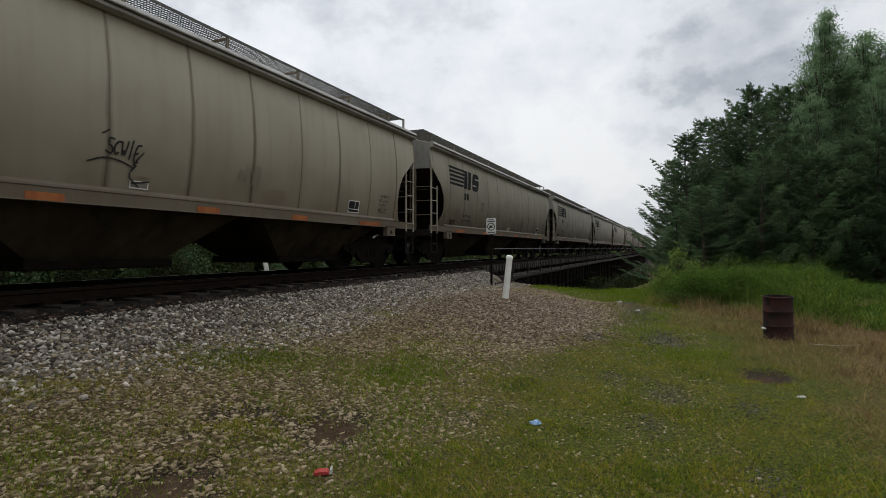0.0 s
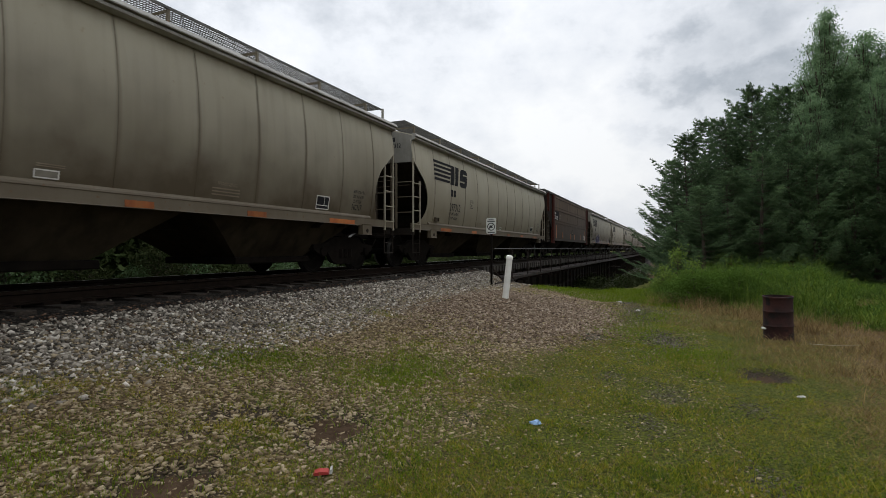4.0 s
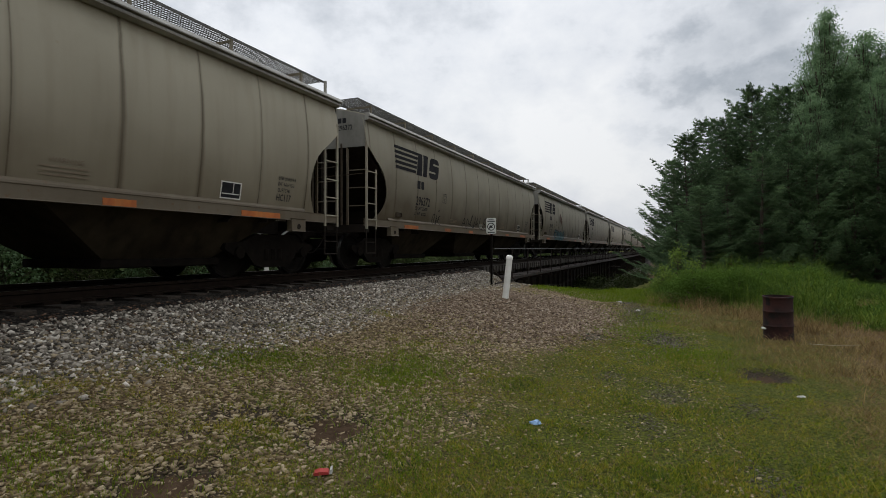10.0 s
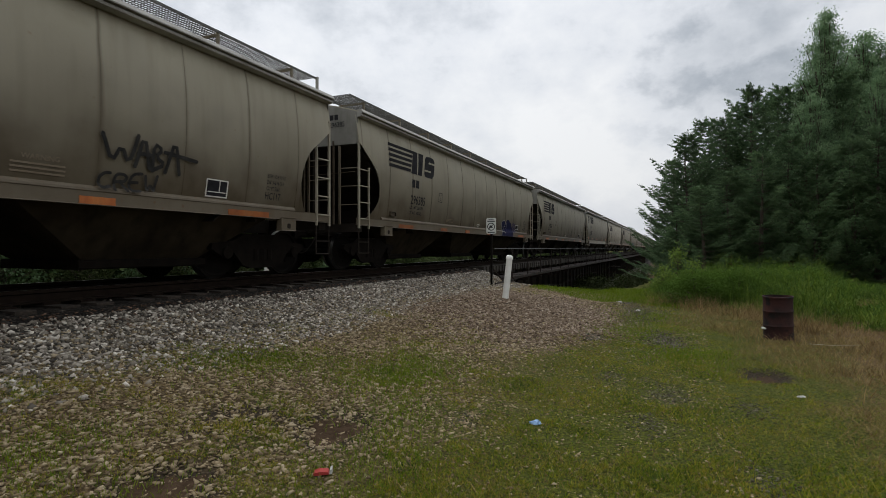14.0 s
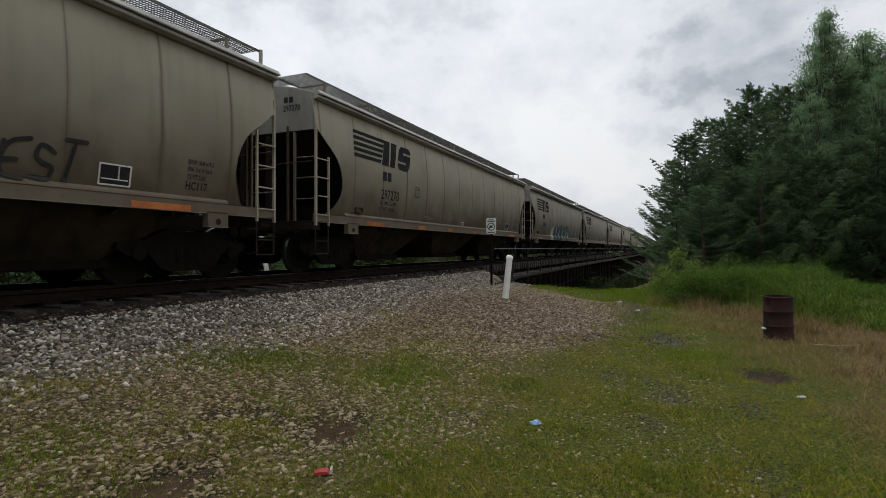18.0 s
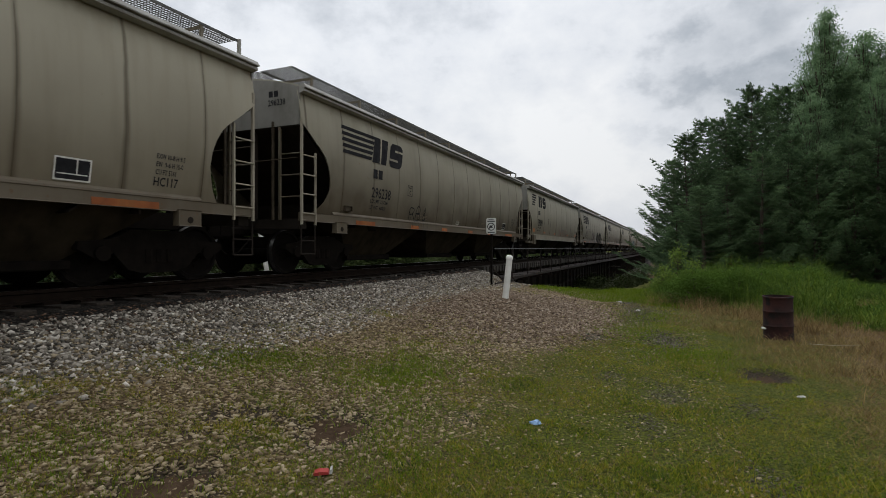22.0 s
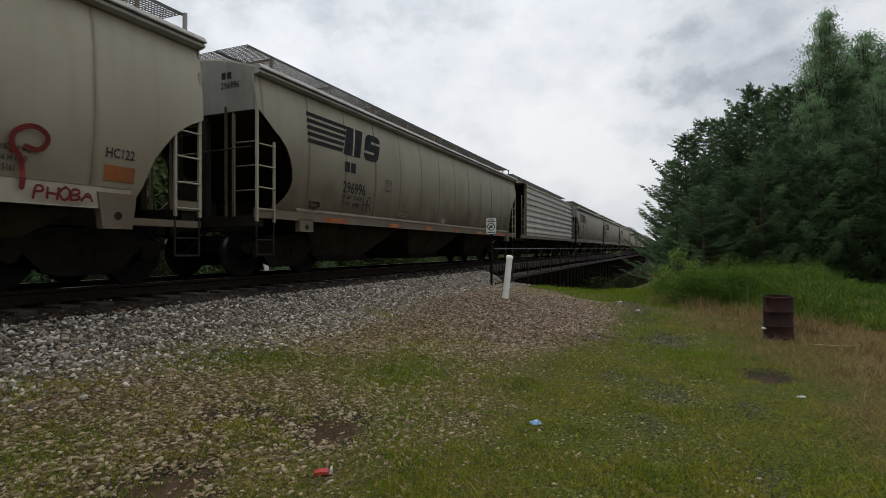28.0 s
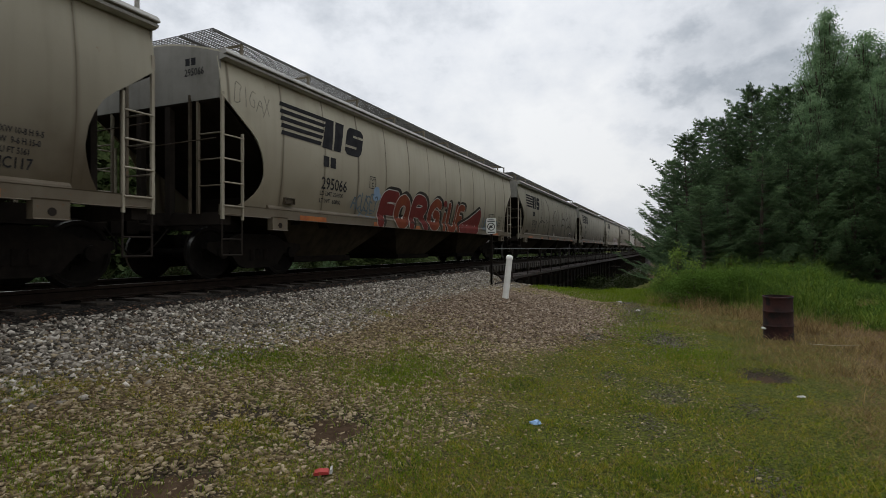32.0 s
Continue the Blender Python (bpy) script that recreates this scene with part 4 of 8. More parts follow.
def hopper_body(kind):
    """A covered hopper car without its own number or paint marks. Origin on the rail top, +x leads."""
    car = thing("hopper_car", "", "railway car")
    half = HALF if kind == "A" else (16.5 - 1.15) / 2
    cut = cut_low if kind == "A" else (lambda e: float(np.interp(e, [0, 0.25, 0.5, 0.65, 0.8, 0.88, 0.94, 1.0], [2.48, 2.36, 2.17, 1.98, 1.76, 1.55, 1.37, SILL_TOP])))
    paint = CAR_GREY if kind == "A" else GREY_B
    for sy in (-1, 1):
        part("side_sheet", side_sheet(sy, half, cut), paint, car, smooth=True)
        if kind == "A":
            part("side_sill", Shape().box(-half + 0.05, half - 0.05, sy * 1.49, sy * 1.585, 1.07, 1.245, b=0.01), CAR_TRIM, car)
            part("sill_lip", Shape().prism([(sy * 1.50, 1.246), (sy * 1.575, 1.246), (sy * 1.57, 1.275), (sy * 1.528, 1.315), (sy * 1.50, 1.315)], -half + 1.1, half - 1.1), CAR_TRIM, car)
        else:
            part("side_sill", Shape().box(-half + 1.15, half - 1.15, sy * 1.49, sy * 1.585, 1.03, 1.31, b=0.01), SILL_PALE, car)
            for sx in (-1, 1):
                part("end_step_beam", Shape().box(sx * (half - 1.2), sx * half, sy * 1.45, sy * 1.57, 0.84, 0.94), CAR_TRIM, car)
        # weld seams down the near side
        first, pitch = SEAMS_A if kind == "A" else SEAMS_B
        for i in range((12 if kind == "A" else 8) if sy < 0 else 0):
            x = first + pitch * i
            zs = [cut(half - abs(x)) + 0.08 + (EAVE - 0.12 - cut(half - abs(x)) - 0.08) * k / 7 for k in range(8)]
            v = [(x + dx * 0.007, sy * (side_y(z) + dy), z) for k, z in enumerate(zs) for dx, dy in ((-1, -0.002), (-0.5, 0.004), (0.5, 0.004), (1, -0.002))]
            part("weld_seam", Shape().add(v, [(k * 4 + j, k * 4 + j + 1, k * 4 + j + 5, k * 4 + j + 4) for k in range(7) for j in range(3)]), paint, car)
        part("eave_angle", Shape().prism([(sy * 1.545, 3.56), (sy * 1.60, 3.565), (sy * 1.668, 3.585), (sy * 1.672, 3.622), (sy * 1.638, 3.628), (sy * 1.638, 3.644), (sy * 1.702, 3.648), (sy * 1.706, 3.664), (sy * 1.655, 3.735), (sy * 1.545, 3.74)], -half, half), EAVE_GREY, car)
        for sx in (-1, 1):
            xp = sx * (half - 1.35)
            if kind == "A":
                pad = Shape().box(xp - 0.2, xp + 0.2, sy * 1.50, sy * 1.62, 0.86, 1.10, b=0.015)
            else:
                pad = Shape().prism_y([(xp - 0.26, 1.24), (xp + 0.26, 1.24), (xp + 0.2, 0.78), (xp - 0.2, 0.78)], sy * 1.50, sy * 1.615)
            pad = part("jacking_pad", pad, CAR_TRIM, car)
            hole = Shape().lathe([(0.05, -0.004), (0.05, 0.004)], "y", 12, (xp, sy * 1.622, 0.95))
            part("pad_hole", hole, CAR_BLACK, pad)
    # roof
    rf = Shape()
    ys = [-1.6 + 3.2 * i / 12 for i in range(13)]
    v = [(x, y, roof_z(y)) for x in (-half, half) for y in ys] + [(x, y, roof_z(y) - 0.03) for x in (-half, half) for y in ys]
    f = [(i, i + 1, i + 14, i + 13) for i in range(12)] + [(26 + i, 26 + i + 1, 26 + i + 14, 26 + i + 13) for i in range(12)]
    f += [(i, i + 1, i + 27, i + 26) for i in range(12)] + [(13 + i, 14 + i, 40 + i, 39 + i) for i in range(12)]
    rf.add(v, f)
    part("roof", rf, paint, car, smooth=True)
    part("trough_hatch", Shape().prism([(-0.32, 3.97), (0.32, 3.97), (0.3, 4.12), (0.15, 4.19), (-0.15, 4.19), (-0.3, 4.12)], -half + 1.0, half - 1.0), CAR_GREY, car)
    # roof walks
    gz = 4.16
    for sy in (-1, 1):
        walk_board = part("running_board", grating(-half + 0.14, half - 0.06, *sorted((sy * 0.52, sy * 1.25)), gz), GALV, car, "galvanised grating roof walk")
        for i in range(9):
            x = -half + 0.8 + (2 * half - 1.6) * i / 8
            leg = Shape().box(x - 0.025, x + 0.025, sy * 1.23 - 0.02, sy * 1.23 + 0.02, roof_z(1.23) - 0.02, gz - 0.02)
            leg.prism([(sy * 1.23, gz - 0.035), (sy * 0.52, gz - 0.035), (sy * 0.52, gz - 0.075), (sy * 1.23, gz - 0.075)], x - 0.014, x + 0.014)
            part("board_bracket", leg, CAR_TRIM, walk_board)
    for sx in (-1, 1):
        x0, x1 = sorted((sx * (half - 0.62), sx * (half - 0.14)))
        part("end_board", grating(x0, x1, -0.51, 0.51, gz - 0.005), GALV, car)
        # ladder stile that rises above the roof at the leading end
        if sx > 0:
            part("ladder_stile", Shape().box(half - 0.055, half - 0.01, -1.30, -1.25, 3.72, 4.17), EAVE_GREY, car, "flat stile rising above the roof's end")
        # end sheet, slope sheet and end frame
        pl = Shape()
        ez = 2.95 if kind == "A" else 2.5
        ys = [-1.55 + 3.1 * i / 10 for i in range(11)]
        v = [(sx * half, y * 0.985, ez) for y in ys] + [(sx * half, y, roof_z(y) - 0.01) for y in ys]
        v += [(sx * (half - 0.03), y, ez) for y in ys] + [(sx * (half - 0.03), y, roof_z(y) - 0.01) for y in ys]
        f = [(i, i + 1, i + 12, i + 11) for i in range(10)] + [(22 + i, 23 + i, 34 + i, 33 + i) for i in range(10)]
        f += [(i, i + 1, i + 23, i + 22) for i in range(10)] + [(0, 11, 33, 22), (10, 21, 43, 32)]
        pl.add(v, f)
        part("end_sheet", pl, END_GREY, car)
        # The black of these parts holds the end recess's shade along with dirt.
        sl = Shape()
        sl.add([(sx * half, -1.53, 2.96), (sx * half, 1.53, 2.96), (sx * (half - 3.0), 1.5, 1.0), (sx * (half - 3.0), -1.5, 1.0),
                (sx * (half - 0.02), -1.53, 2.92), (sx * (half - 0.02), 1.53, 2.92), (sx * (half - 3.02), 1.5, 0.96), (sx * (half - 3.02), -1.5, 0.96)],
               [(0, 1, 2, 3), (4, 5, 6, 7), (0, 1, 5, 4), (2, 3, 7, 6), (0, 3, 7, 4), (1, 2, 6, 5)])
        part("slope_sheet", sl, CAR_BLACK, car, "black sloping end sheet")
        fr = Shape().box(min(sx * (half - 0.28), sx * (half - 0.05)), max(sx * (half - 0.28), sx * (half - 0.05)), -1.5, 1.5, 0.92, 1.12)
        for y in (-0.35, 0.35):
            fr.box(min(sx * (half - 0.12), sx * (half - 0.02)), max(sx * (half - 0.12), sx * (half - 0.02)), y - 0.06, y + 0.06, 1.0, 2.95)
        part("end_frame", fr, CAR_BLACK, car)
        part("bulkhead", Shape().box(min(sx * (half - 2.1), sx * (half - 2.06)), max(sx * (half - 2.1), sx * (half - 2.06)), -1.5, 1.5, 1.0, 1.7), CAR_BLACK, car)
        if sx > 0:
            tank = Shape().lathe([(0.14, -0.45), (0.2, -0.4), (0.2, 0.4), (0.14, 0.45)], "y", 14, (half - 0.75, 0.2, 1.42))
            part("air_reservoir", tank, CAR_GREY, car)
        for sy in (-1, 1):
            outer, inner = sx * (half - 0.03), sx * (half - 0.46)
            rungs = [1.22, 1.6, 1.98, 2.36] if kind == "A" else [1.12, 1.5, 1.88, 2.26, 2.6]
            part("side_ladder", ladder(outer, inner, 1.0, 3.05 if sx < 0 else 3.2, rungs, sy * 1.58), SILL_PALE, car)
            part("end_ladder", ladder(sy * 1.05, sy * 1.55, 1.1, 3.15, [1.55, 1.98, 2.4], outer, along=False), CAR_TRIM, car)
            st = Shape().path([(outer, sy * 1.57, 1.0), (outer, sy * 1.57, 0.42), (inner, sy * 1.57, 0.42), (inner, sy * 1.57, 1.0)], 0.016, 6)
            st.tube((outer, sy * 1.57, 0.68), (inner, sy * 1.57, 0.68), 0.014, 6)
            part("sill_step", st, CAR_BLACK, car)
            part("corner_casting", Shape().box(min(outer, inner), max(outer, inner), sy * 1.50, sy * 1.585, 1.09, 1.24, b=0.01), CAR_TRIM, car)
    if kind == "A":
        # routing card box low on the trailing end
        box = Shape().box(-6.76, -6.48, -1.60, -1.525, 1.36, 1.375).box(-6.76, -6.48, -1.60, -1.525, 1.465, 1.48)
        box.box(-6.76, -6.745, -1.60, -1.525, 1.375, 1.465).box(-6.495, -6.48, -1.60, -1.525, 1.375, 1.465).box(-6.73, -6.51, -1.575, -1.53, 1.385, 1.455)
        part("card_box", box, CAR_SEAM, car, "small rusty routing card box")
    # brake rod and grab bars across the black end
    for sx in (-1, 1):
        x = sx * (half + 0.03)
        part("end_grab_bar", Shape().tube((x, -1.5, 2.30), (x, 0.4, 2.26), 0.009, 6), CAR_SEAM, car)
        part("end_post", Shape().box(min(x, x - sx * 0.05), max(x, x - sx * 0.05), -0.92, -0.89, 1.1, 3.05), CAR_SEAM, car)
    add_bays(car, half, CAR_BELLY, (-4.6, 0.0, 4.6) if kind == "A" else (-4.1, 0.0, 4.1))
    add_running_gear(car, half)
    return car


def logo_meshes(half, split):
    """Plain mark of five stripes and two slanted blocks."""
    r = -half
    z0, z1 = (2.76, 3.38) if split else (2.60, 3.24)
    stripes = []
    for i in range(5):
        zt = z1 - i * (z1 - z0) * 0.208
        s0, s1 = (r + 0.90 - 0.045 * i, r + 1.80 - 0.12 * i) if split else (-6.92, -5.46 - 0.055 * i)
        stripes.append([(s0, zt - 0.080), (s1 - 0.05, zt - 0.080), (s1, zt), (s0 + 0.03, zt)])
    bx, k = (-5.55, 1.17) if split else (-5.68, 1.0)
    lean = 0.20
    first = [(bx, z0), (bx + 0.66 * k, z0), (bx + 0.66 * k + lean, z1), (bx + lean, z1)]
    cx, cz, w, h = bx + 1.13 * k + lean / 2, (z0 + z1) / 2, 0.68 * k, z1 - z0
    second = []
    for i in range(20):
        a = 2 * math.pi * i / 20
        c, t = math.cos(a), math.sin(a)
        e = (abs(c) ** 5 + abs(t) ** 5) ** -0.2
        second.append((cx + c * e * w / 2 + lean * 0.5 * t * e, cz + t * e * h / 2))
    slits = [[(bx + 0.34 * k, z0 - 0.002), (bx + 0.40 * k, z0 - 0.002), (bx + 0.34 * k + lean, z1 + 0.002), (bx + 0.28 * k + lean, z1 + 0.002)],
             quad(cx - 0.05, cx + w / 2 + 0.04, cz + 0.10, cz + 0.155, 0.02), quad(cx - w / 2 - 0.04, cx + 0.05, cz - 0.155, cz - 0.10, 0.02)]
    return [("emblem_stripe", decal("emblem_stripe", [q], DECAL_BLACK)) for q in stripes] + [("emblem_block", decal("emblem_block", [q], DECAL_BLACK)) for q in (first, second)] + [("emblem_slit", decal("emblem_slit", [q], GREY_B if split else CAR_GREY, 0.0095)) for q in slits]


def common_marks(kind):
    half = HALF if kind == "A" else (16.5 - 1.15) / 2
    r, f = -half, half
    out = []
    out += logo_meshes(half, kind == "B")
    k, lift = (0.2, -0.02) if kind == "A" else (-0.42, 0.1)
    for bx in (r + 2.45 + k, r + 2.69 + k):
        out.append(("owner_bar", decal("owner_bar", [quad(bx, bx + 0.19, 2.24 + lift, 2.46 + lift)], DECAL_BLACK)))
    out.append(("load_limit", lettering("load_limit", "LD LMT 226000", r + 2.38 + k, 1.63, 0.125, DECAL_BLACK)))
    out.append(("light_weight", lettering("light_weight", "LT WT  60000", r + 2.38 + k, 1.48, 0.125, DECAL_BLACK)))
    bx, bz = r + 4.47, 1.96
    fr = [quad(bx, bx + 0.28, bz, bz + 0.016), quad(bx, bx + 0.28, bz + 0.27, bz + 0.286), quad(bx, bx + 0.016, bz + 0.016, bz + 0.27), quad(bx + 0.264, bx + 0.28, bz + 0.016, bz + 0.27)]
    out.append(("clearance_word", lettering("clearance_word", "PLATE", bx + 0.045, bz + 0.19, 0.075, DECAL_BLACK)))
    out.append(("clearance_box", decal("clearance_box", fr, DECAL_BLACK)))
    out.append(("clearance_letter", lettering("clearance_letter", "C", bx + 0.09, bz + 0.05, 0.14, DECAL_BLACK)))
    # service stencil box at the leading end
    bx, bz = f - 3.2, 1.36
    if kind == "A":
        out.append(("service_panel", decal("service_panel", [quad(bx, bx + 0.40, bz, bz + 0.24)], DECAL_BLACK)))
        fr = [quad(bx - 0.02, bx + 0.42, bz - 0.02, bz), quad(bx - 0.02, bx + 0.42, bz + 0.24, bz + 0.26), quad(bx - 0.02, bx, bz, bz + 0.24), quad(bx + 0.40, bx + 0.42, bz, bz + 0.24),
              quad(bx + 0.24, bx + 0.255, bz + 0.07, bz + 0.24), quad(bx + 0.02, bx + 0.38, bz + 0.055, bz + 0.07)]
        out.append(("panel_border", decal("panel_border", fr, DECAL_WHITE, 0.009)))
    else:
        out += [("paint_note", decal("paint_note", [quad(0.9, 1.75, z, z + 0.06)], DECAL_DIM)) for z in (1.72, 1.60)]
    if kind == "A":
        # white-edged safety plate above the sill
        fr = [quad(-0.14, 0.14, 1.335, 1.35), quad(-0.14, 0.14, 1.425, 1.44), quad(-0.14, -0.125, 1.35, 1.425), quad(0.125, 0.14, 1.35, 1.425)]
        out.append(("safety_plate", decal("safety_plate", [quad(-0.125, 0.125, 1.35, 1.425)], DECAL_DIM)))
        out.append(("plate_border", decal("plate_border", fr, DECAL_WHITE, 0.009)))
        out += [("plate_note", decal("plate_note", [quad(-0.12, 0.2, z, z + 0.014)], NOTICE_DIM)) for z in (1.47, 1.495)]
        out += [("sheet_note", decal("sheet_note", [quad(-3.06, -2.45, z, z + 0.016)], NOTICE_DIM)) for z in (1.39, 1.43, 1.47)]
        out.append(("warning_word", lettering("warning_word", "WARNING", 2.5, 1.54, 0.085, NOTICE_DIM)))
        out += [("warning_line", decal("warning_line", [quad(2.4, 2.98, z, z + 0.022)], NOTICE_DIM)) for z in (1.48, 1.43, 1.38)]
    for i, w in enumerate(("EXW 10-8 H 9-5", "EW  9-6 H 15-0", "CU FT 5161")):
        out.append(("dimension_data", lettering("dimension_data", w, f - (1.9 if kind == "A" else 2.83), (1.79 if kind == "A" else 1.60) - 0.11 * i, 0.098, DECAL_BLACK, 0.7)))
    out.append(("class_mark", lettering("class_mark", "HC117" if kind == "A" else "HC122", f - (1.92 if kind == "A" else 1.5), 1.41 if kind == "A" else 1.70, 0.175, DECAL_BLACK, 0.78)))
    return out




def build_cars():
    base = {k: hopper_body(k) for k in "AB"}
    for k, car in base.items():
        half = HALF if k == "A" else (16.5 - 1.15) / 2
        for name, me in common_marks(k):
            part(name, me, None, car)
        strip = Shape().box(-0.5, 0.5, -1.591, -1.587, 1.078, 1.172).mesh("reflector_strip", REFLECT_ORANGE)
        xs = [(-5.9, 0.85), (-3.3, 0.5), (-1.2, 0.42), (1.14, 0.43), (3.35, 0.46), (5.95, 0.95)] if k == "A" else [(-3.87, 0.5), (-1.05, 0.42), (half - 4.4, 0.5)]
        for x, w in xs:
            p = part("reflector_strip", strip, None, car, "orange reflector strip")
            p.matrix_basis = Matrix.Translation((x, 0, 0)) @ Matrix.Diagonal((w, 1, 1, 1)) if k == "A" else Matrix.Translation((x, 0.030, 0.325)) @ Matrix.Diagonal((w, 1, 1, 1))
        if k == "B":
            part("reflector_plate", decal("reflector_plate", [quad(-6.54, -6.12, 1.42, 1.60)], REFLECT_ORANGE), None, car)
            part("reflector_plate", decal("reflector_plate", [quad(half - 1.50, half - 1.08, 1.40, 1.60)], REFLECT_ORANGE), None, car)
    return base


def brown_body():
    """An older flat-sided brown hopper with red corner posts."""
    car = thing("hopper_car", "", "railway car")
    half = (17.43 - 1.0) / 2
    for sy in (-1, 1):
        part("side_sheet", Shape().box(-6.5, 6.75, sy * 1.5, sy * 1.54, 1.15, 3.78), CAR_BROWN, car)
        for z0, z1 in ((1.05, 1.20), (2.12, 2.29), (2.93, 3.11), (3.70, 3.83)):
            part("side_rib", Shape().box(-6.5, 6.75, sy * 1.535, sy * 1.570, z0, z1, b=0.012), CAR_BROWN, car)
            for z in (z0 - 0.012, z1 + 0.012):
                part("rib_seam", Shape().box(-6.5, 6.75, sy * 1.538, sy * 1.546, z - 0.010, z + 0.010), CAR_SEAM, car)
        for x in (-1.96, 2.35):
            for i in range(9):
                z = 2.36 + i * 0.13 + (0.12 if i > 4 else 0)
                part("lap_strap", Shape().box(x - 0.09, x + 0.09, sy * 1.540, sy * 1.556, z, z + 0.045, b=0.004), CAR_SEAM, car)
        for sx in (-1, 1):
            x0, x1 = (6.62, 6.98) if sx > 0 else (-6.79, -6.40)
            part("corner_post", Shape().box(x0, x1, sy * 1.44, sy * 1.60, 0.88, 3.83, b=0.01), CAR_RED, car, "oxide red corner post")
            for i in range(9):
                z = 1.35 + 0.28 * i
                part("post_rivets", Shape().box(x0 + 0.06, x0 + 0.11, sy * 1.59, sy * 1.612, z, z + 0.05), CAR_RED, car)
            xe, xi = sx * (half - 0.33), x1 if sx > 0 else x0
            part("wing_sheet", Shape().prism_y([(xi, 3.80), (xe, 3.80), (xe, 2.52), (xi, 1.75)], sy * 1.47, sy * 1.50), WING_BLUE if sx > 0 else CAR_BLACK, car, "sooty blue-black wing sheet")
            x0, x1 = sorted((sx * (half - 0.42), sx * (half - 0.26)))
            part("end_post", Shape().box(x0, x1, sy * 1.40, sy * 1.56, 2.25 if sx > 0 else 2.75, 3.84, b=0.01), CAR_RED, car, "oxide red end post")
            part("side_ladder", ladder(sx * (half - 0.05), sx * (half - 0.5), 0.95, 3.0, [1.15, 1.5, 1.85, 2.2], sy * 1.5), CAR_SEAM, car)
    part("roof", Shape().prism([(-1.56, 3.81), (1.56, 3.81), (0.9, 3.97), (-0.9, 3.97)], -half, half), CAR_BLACK, car)
    for sy in (-1, 1):
        part("running_board", grating(-half, half, *sorted((sy * 0.75, sy * 1.35)), 4.04, step=0.09), GALV, car)
    for sx in (-1, 1):
        x0, x1 = sorted((sx * (half - 0.06), sx * (half - 0.02)))
        part("end_sheet", Shape().box(x0, x1, -1.5, 1.5, 2.75, 3.82), CAR_BLACK, car)
        sl = Shape()
        sl.add([(sx * half, -1.5, 2.76), (sx * half, 1.5, 2.76), (sx * (half - 3.0), 1.48, 1.0), (sx * (half - 3.0), -1.48, 1.0),
                (sx * (half - 0.02), -1.5, 2.7), (sx * (half - 0.02), 1.5, 2.7), (sx * (half - 3.02), 1.48, 0.95), (sx * (half - 3.02), -1.48, 0.95)],
               [(0, 1, 2, 3), (4, 5, 6, 7), (0, 1, 5, 4), (2, 3, 7, 6), (0, 3, 7, 4), (1, 2, 6, 5)])
        part("slope_sheet", sl, CAR_BLACK, car)
        part("end_sill", Shape().box(min(sx * (half - 0.9), sx * half), max(sx * (half - 0.9), sx * half), -1.5, 1.5, 0.92, 1.06), CAR_BLACK, car)
        part("end_web", Shape().box(min(sx * (half - 0.9), sx * (half - 0.86)), max(sx * (half - 0.9), sx * (half - 0.86)), -1.5, 1.5, 1.06, 3.78), CAR_BLACK, car)
    panel = [(-6.30, 2.33), (-4.84, 2.33), (-4.84, 2.89), (-6.30, 2.89)]
    pm = Shape().add([(x, -1.546, z) for x, z in panel], [(0, 1, 2, 3)])
    part("number_panel", pm, DECAL_BLACK, car, "black number panel")
    part("owner_bars", Shape().add([(x, -1.550, z) for q in (quad(-6.18, -6.02, 2.66, 2.82), quad(-5.95, -5.79, 2.66, 2.82)) for x, z in q], [(0, 1, 2, 3), (4, 5, 6, 7)]), DECAL_WHITE, car)
    part("car_number", lettering("car_number", "270755", -6.18, 2.38, 0.30, DECAL_WHITE, flat_y=-1.546), None, car)
    stripe = Shape().box(-0.07, 0.07, -1.556, -1.542, 1.17, 1.62).mesh("reflector_stripe", REFLECT_ORANGE)
    for x, tall in ((-5.72, 1.85), (-3.62, 1.05), (-0.6, 0.9), (0.95, 0.9), (3.7, 1.0), (6.07, 1.7)):
        p = part("reflector_stripe", stripe, None, car, "upright orange reflector stripe")
        p.matrix_basis = Matrix.Translation((x, 0, 1.17)) @ Matrix.Diagonal((1, 1, tall, 1)) @ Matrix.Translation((0, 0, -1.17))
    wn = Shape().add([(x, -1.546, z) for x, z in quad(-0.2, 0.42, 1.56, 1.87)], [(0, 1, 2, 3)])
    panel = part("warning_panel", wn, DECAL_BLACK, car)
    for z, w in ((1.81, 0.26), (1.75, 0.5), (1.69, 0.5), (1.63, 0.46)):
        part("warning_line", Shape().add([(x, -1.550, zz) for x, zz in quad(0.11 - w / 2, 0.11 + w / 2, z - 0.016, z + 0.016)], [(0, 1, 2, 3)]), NOTICE_DIM, panel)
    edge = [quad(-4.58, -4.34, 2.46, 2.475), quad(-4.58, -4.34, 2.70, 2.715), quad(-4.58, -4.565, 2.475, 2.70), quad(-4.355, -4.34, 2.475, 2.70)]
    part("clearance_box", Shape().add([(x, -1.546, z) for q in edge for x, z in q], [tuple(range(4 * k, 4 * k + 4)) for k in range(4)]), DECAL_WHITE, car)
    part("clearance_letter", lettering("clearance_letter", "C", -4.50, 2.50, 0.14, DECAL_WHITE, flat_y=-1.540), None, car)
    pn = Shape().add([(x, -1.546, z) for x, z in quad(5.5, 5.9, 1.2, 1.6)], [(0, 1, 2, 3)])
    part("service_panel", pn, DECAL_WHITE, car)
    wl = Shape().add([(x, -1.547, z) for x, z in quad(5.0, 5.28, 1.2, 1.7, 0.05)], [(0, 1, 2, 3)])
    part("pale_patch", wl, DECAL_DIM, car)
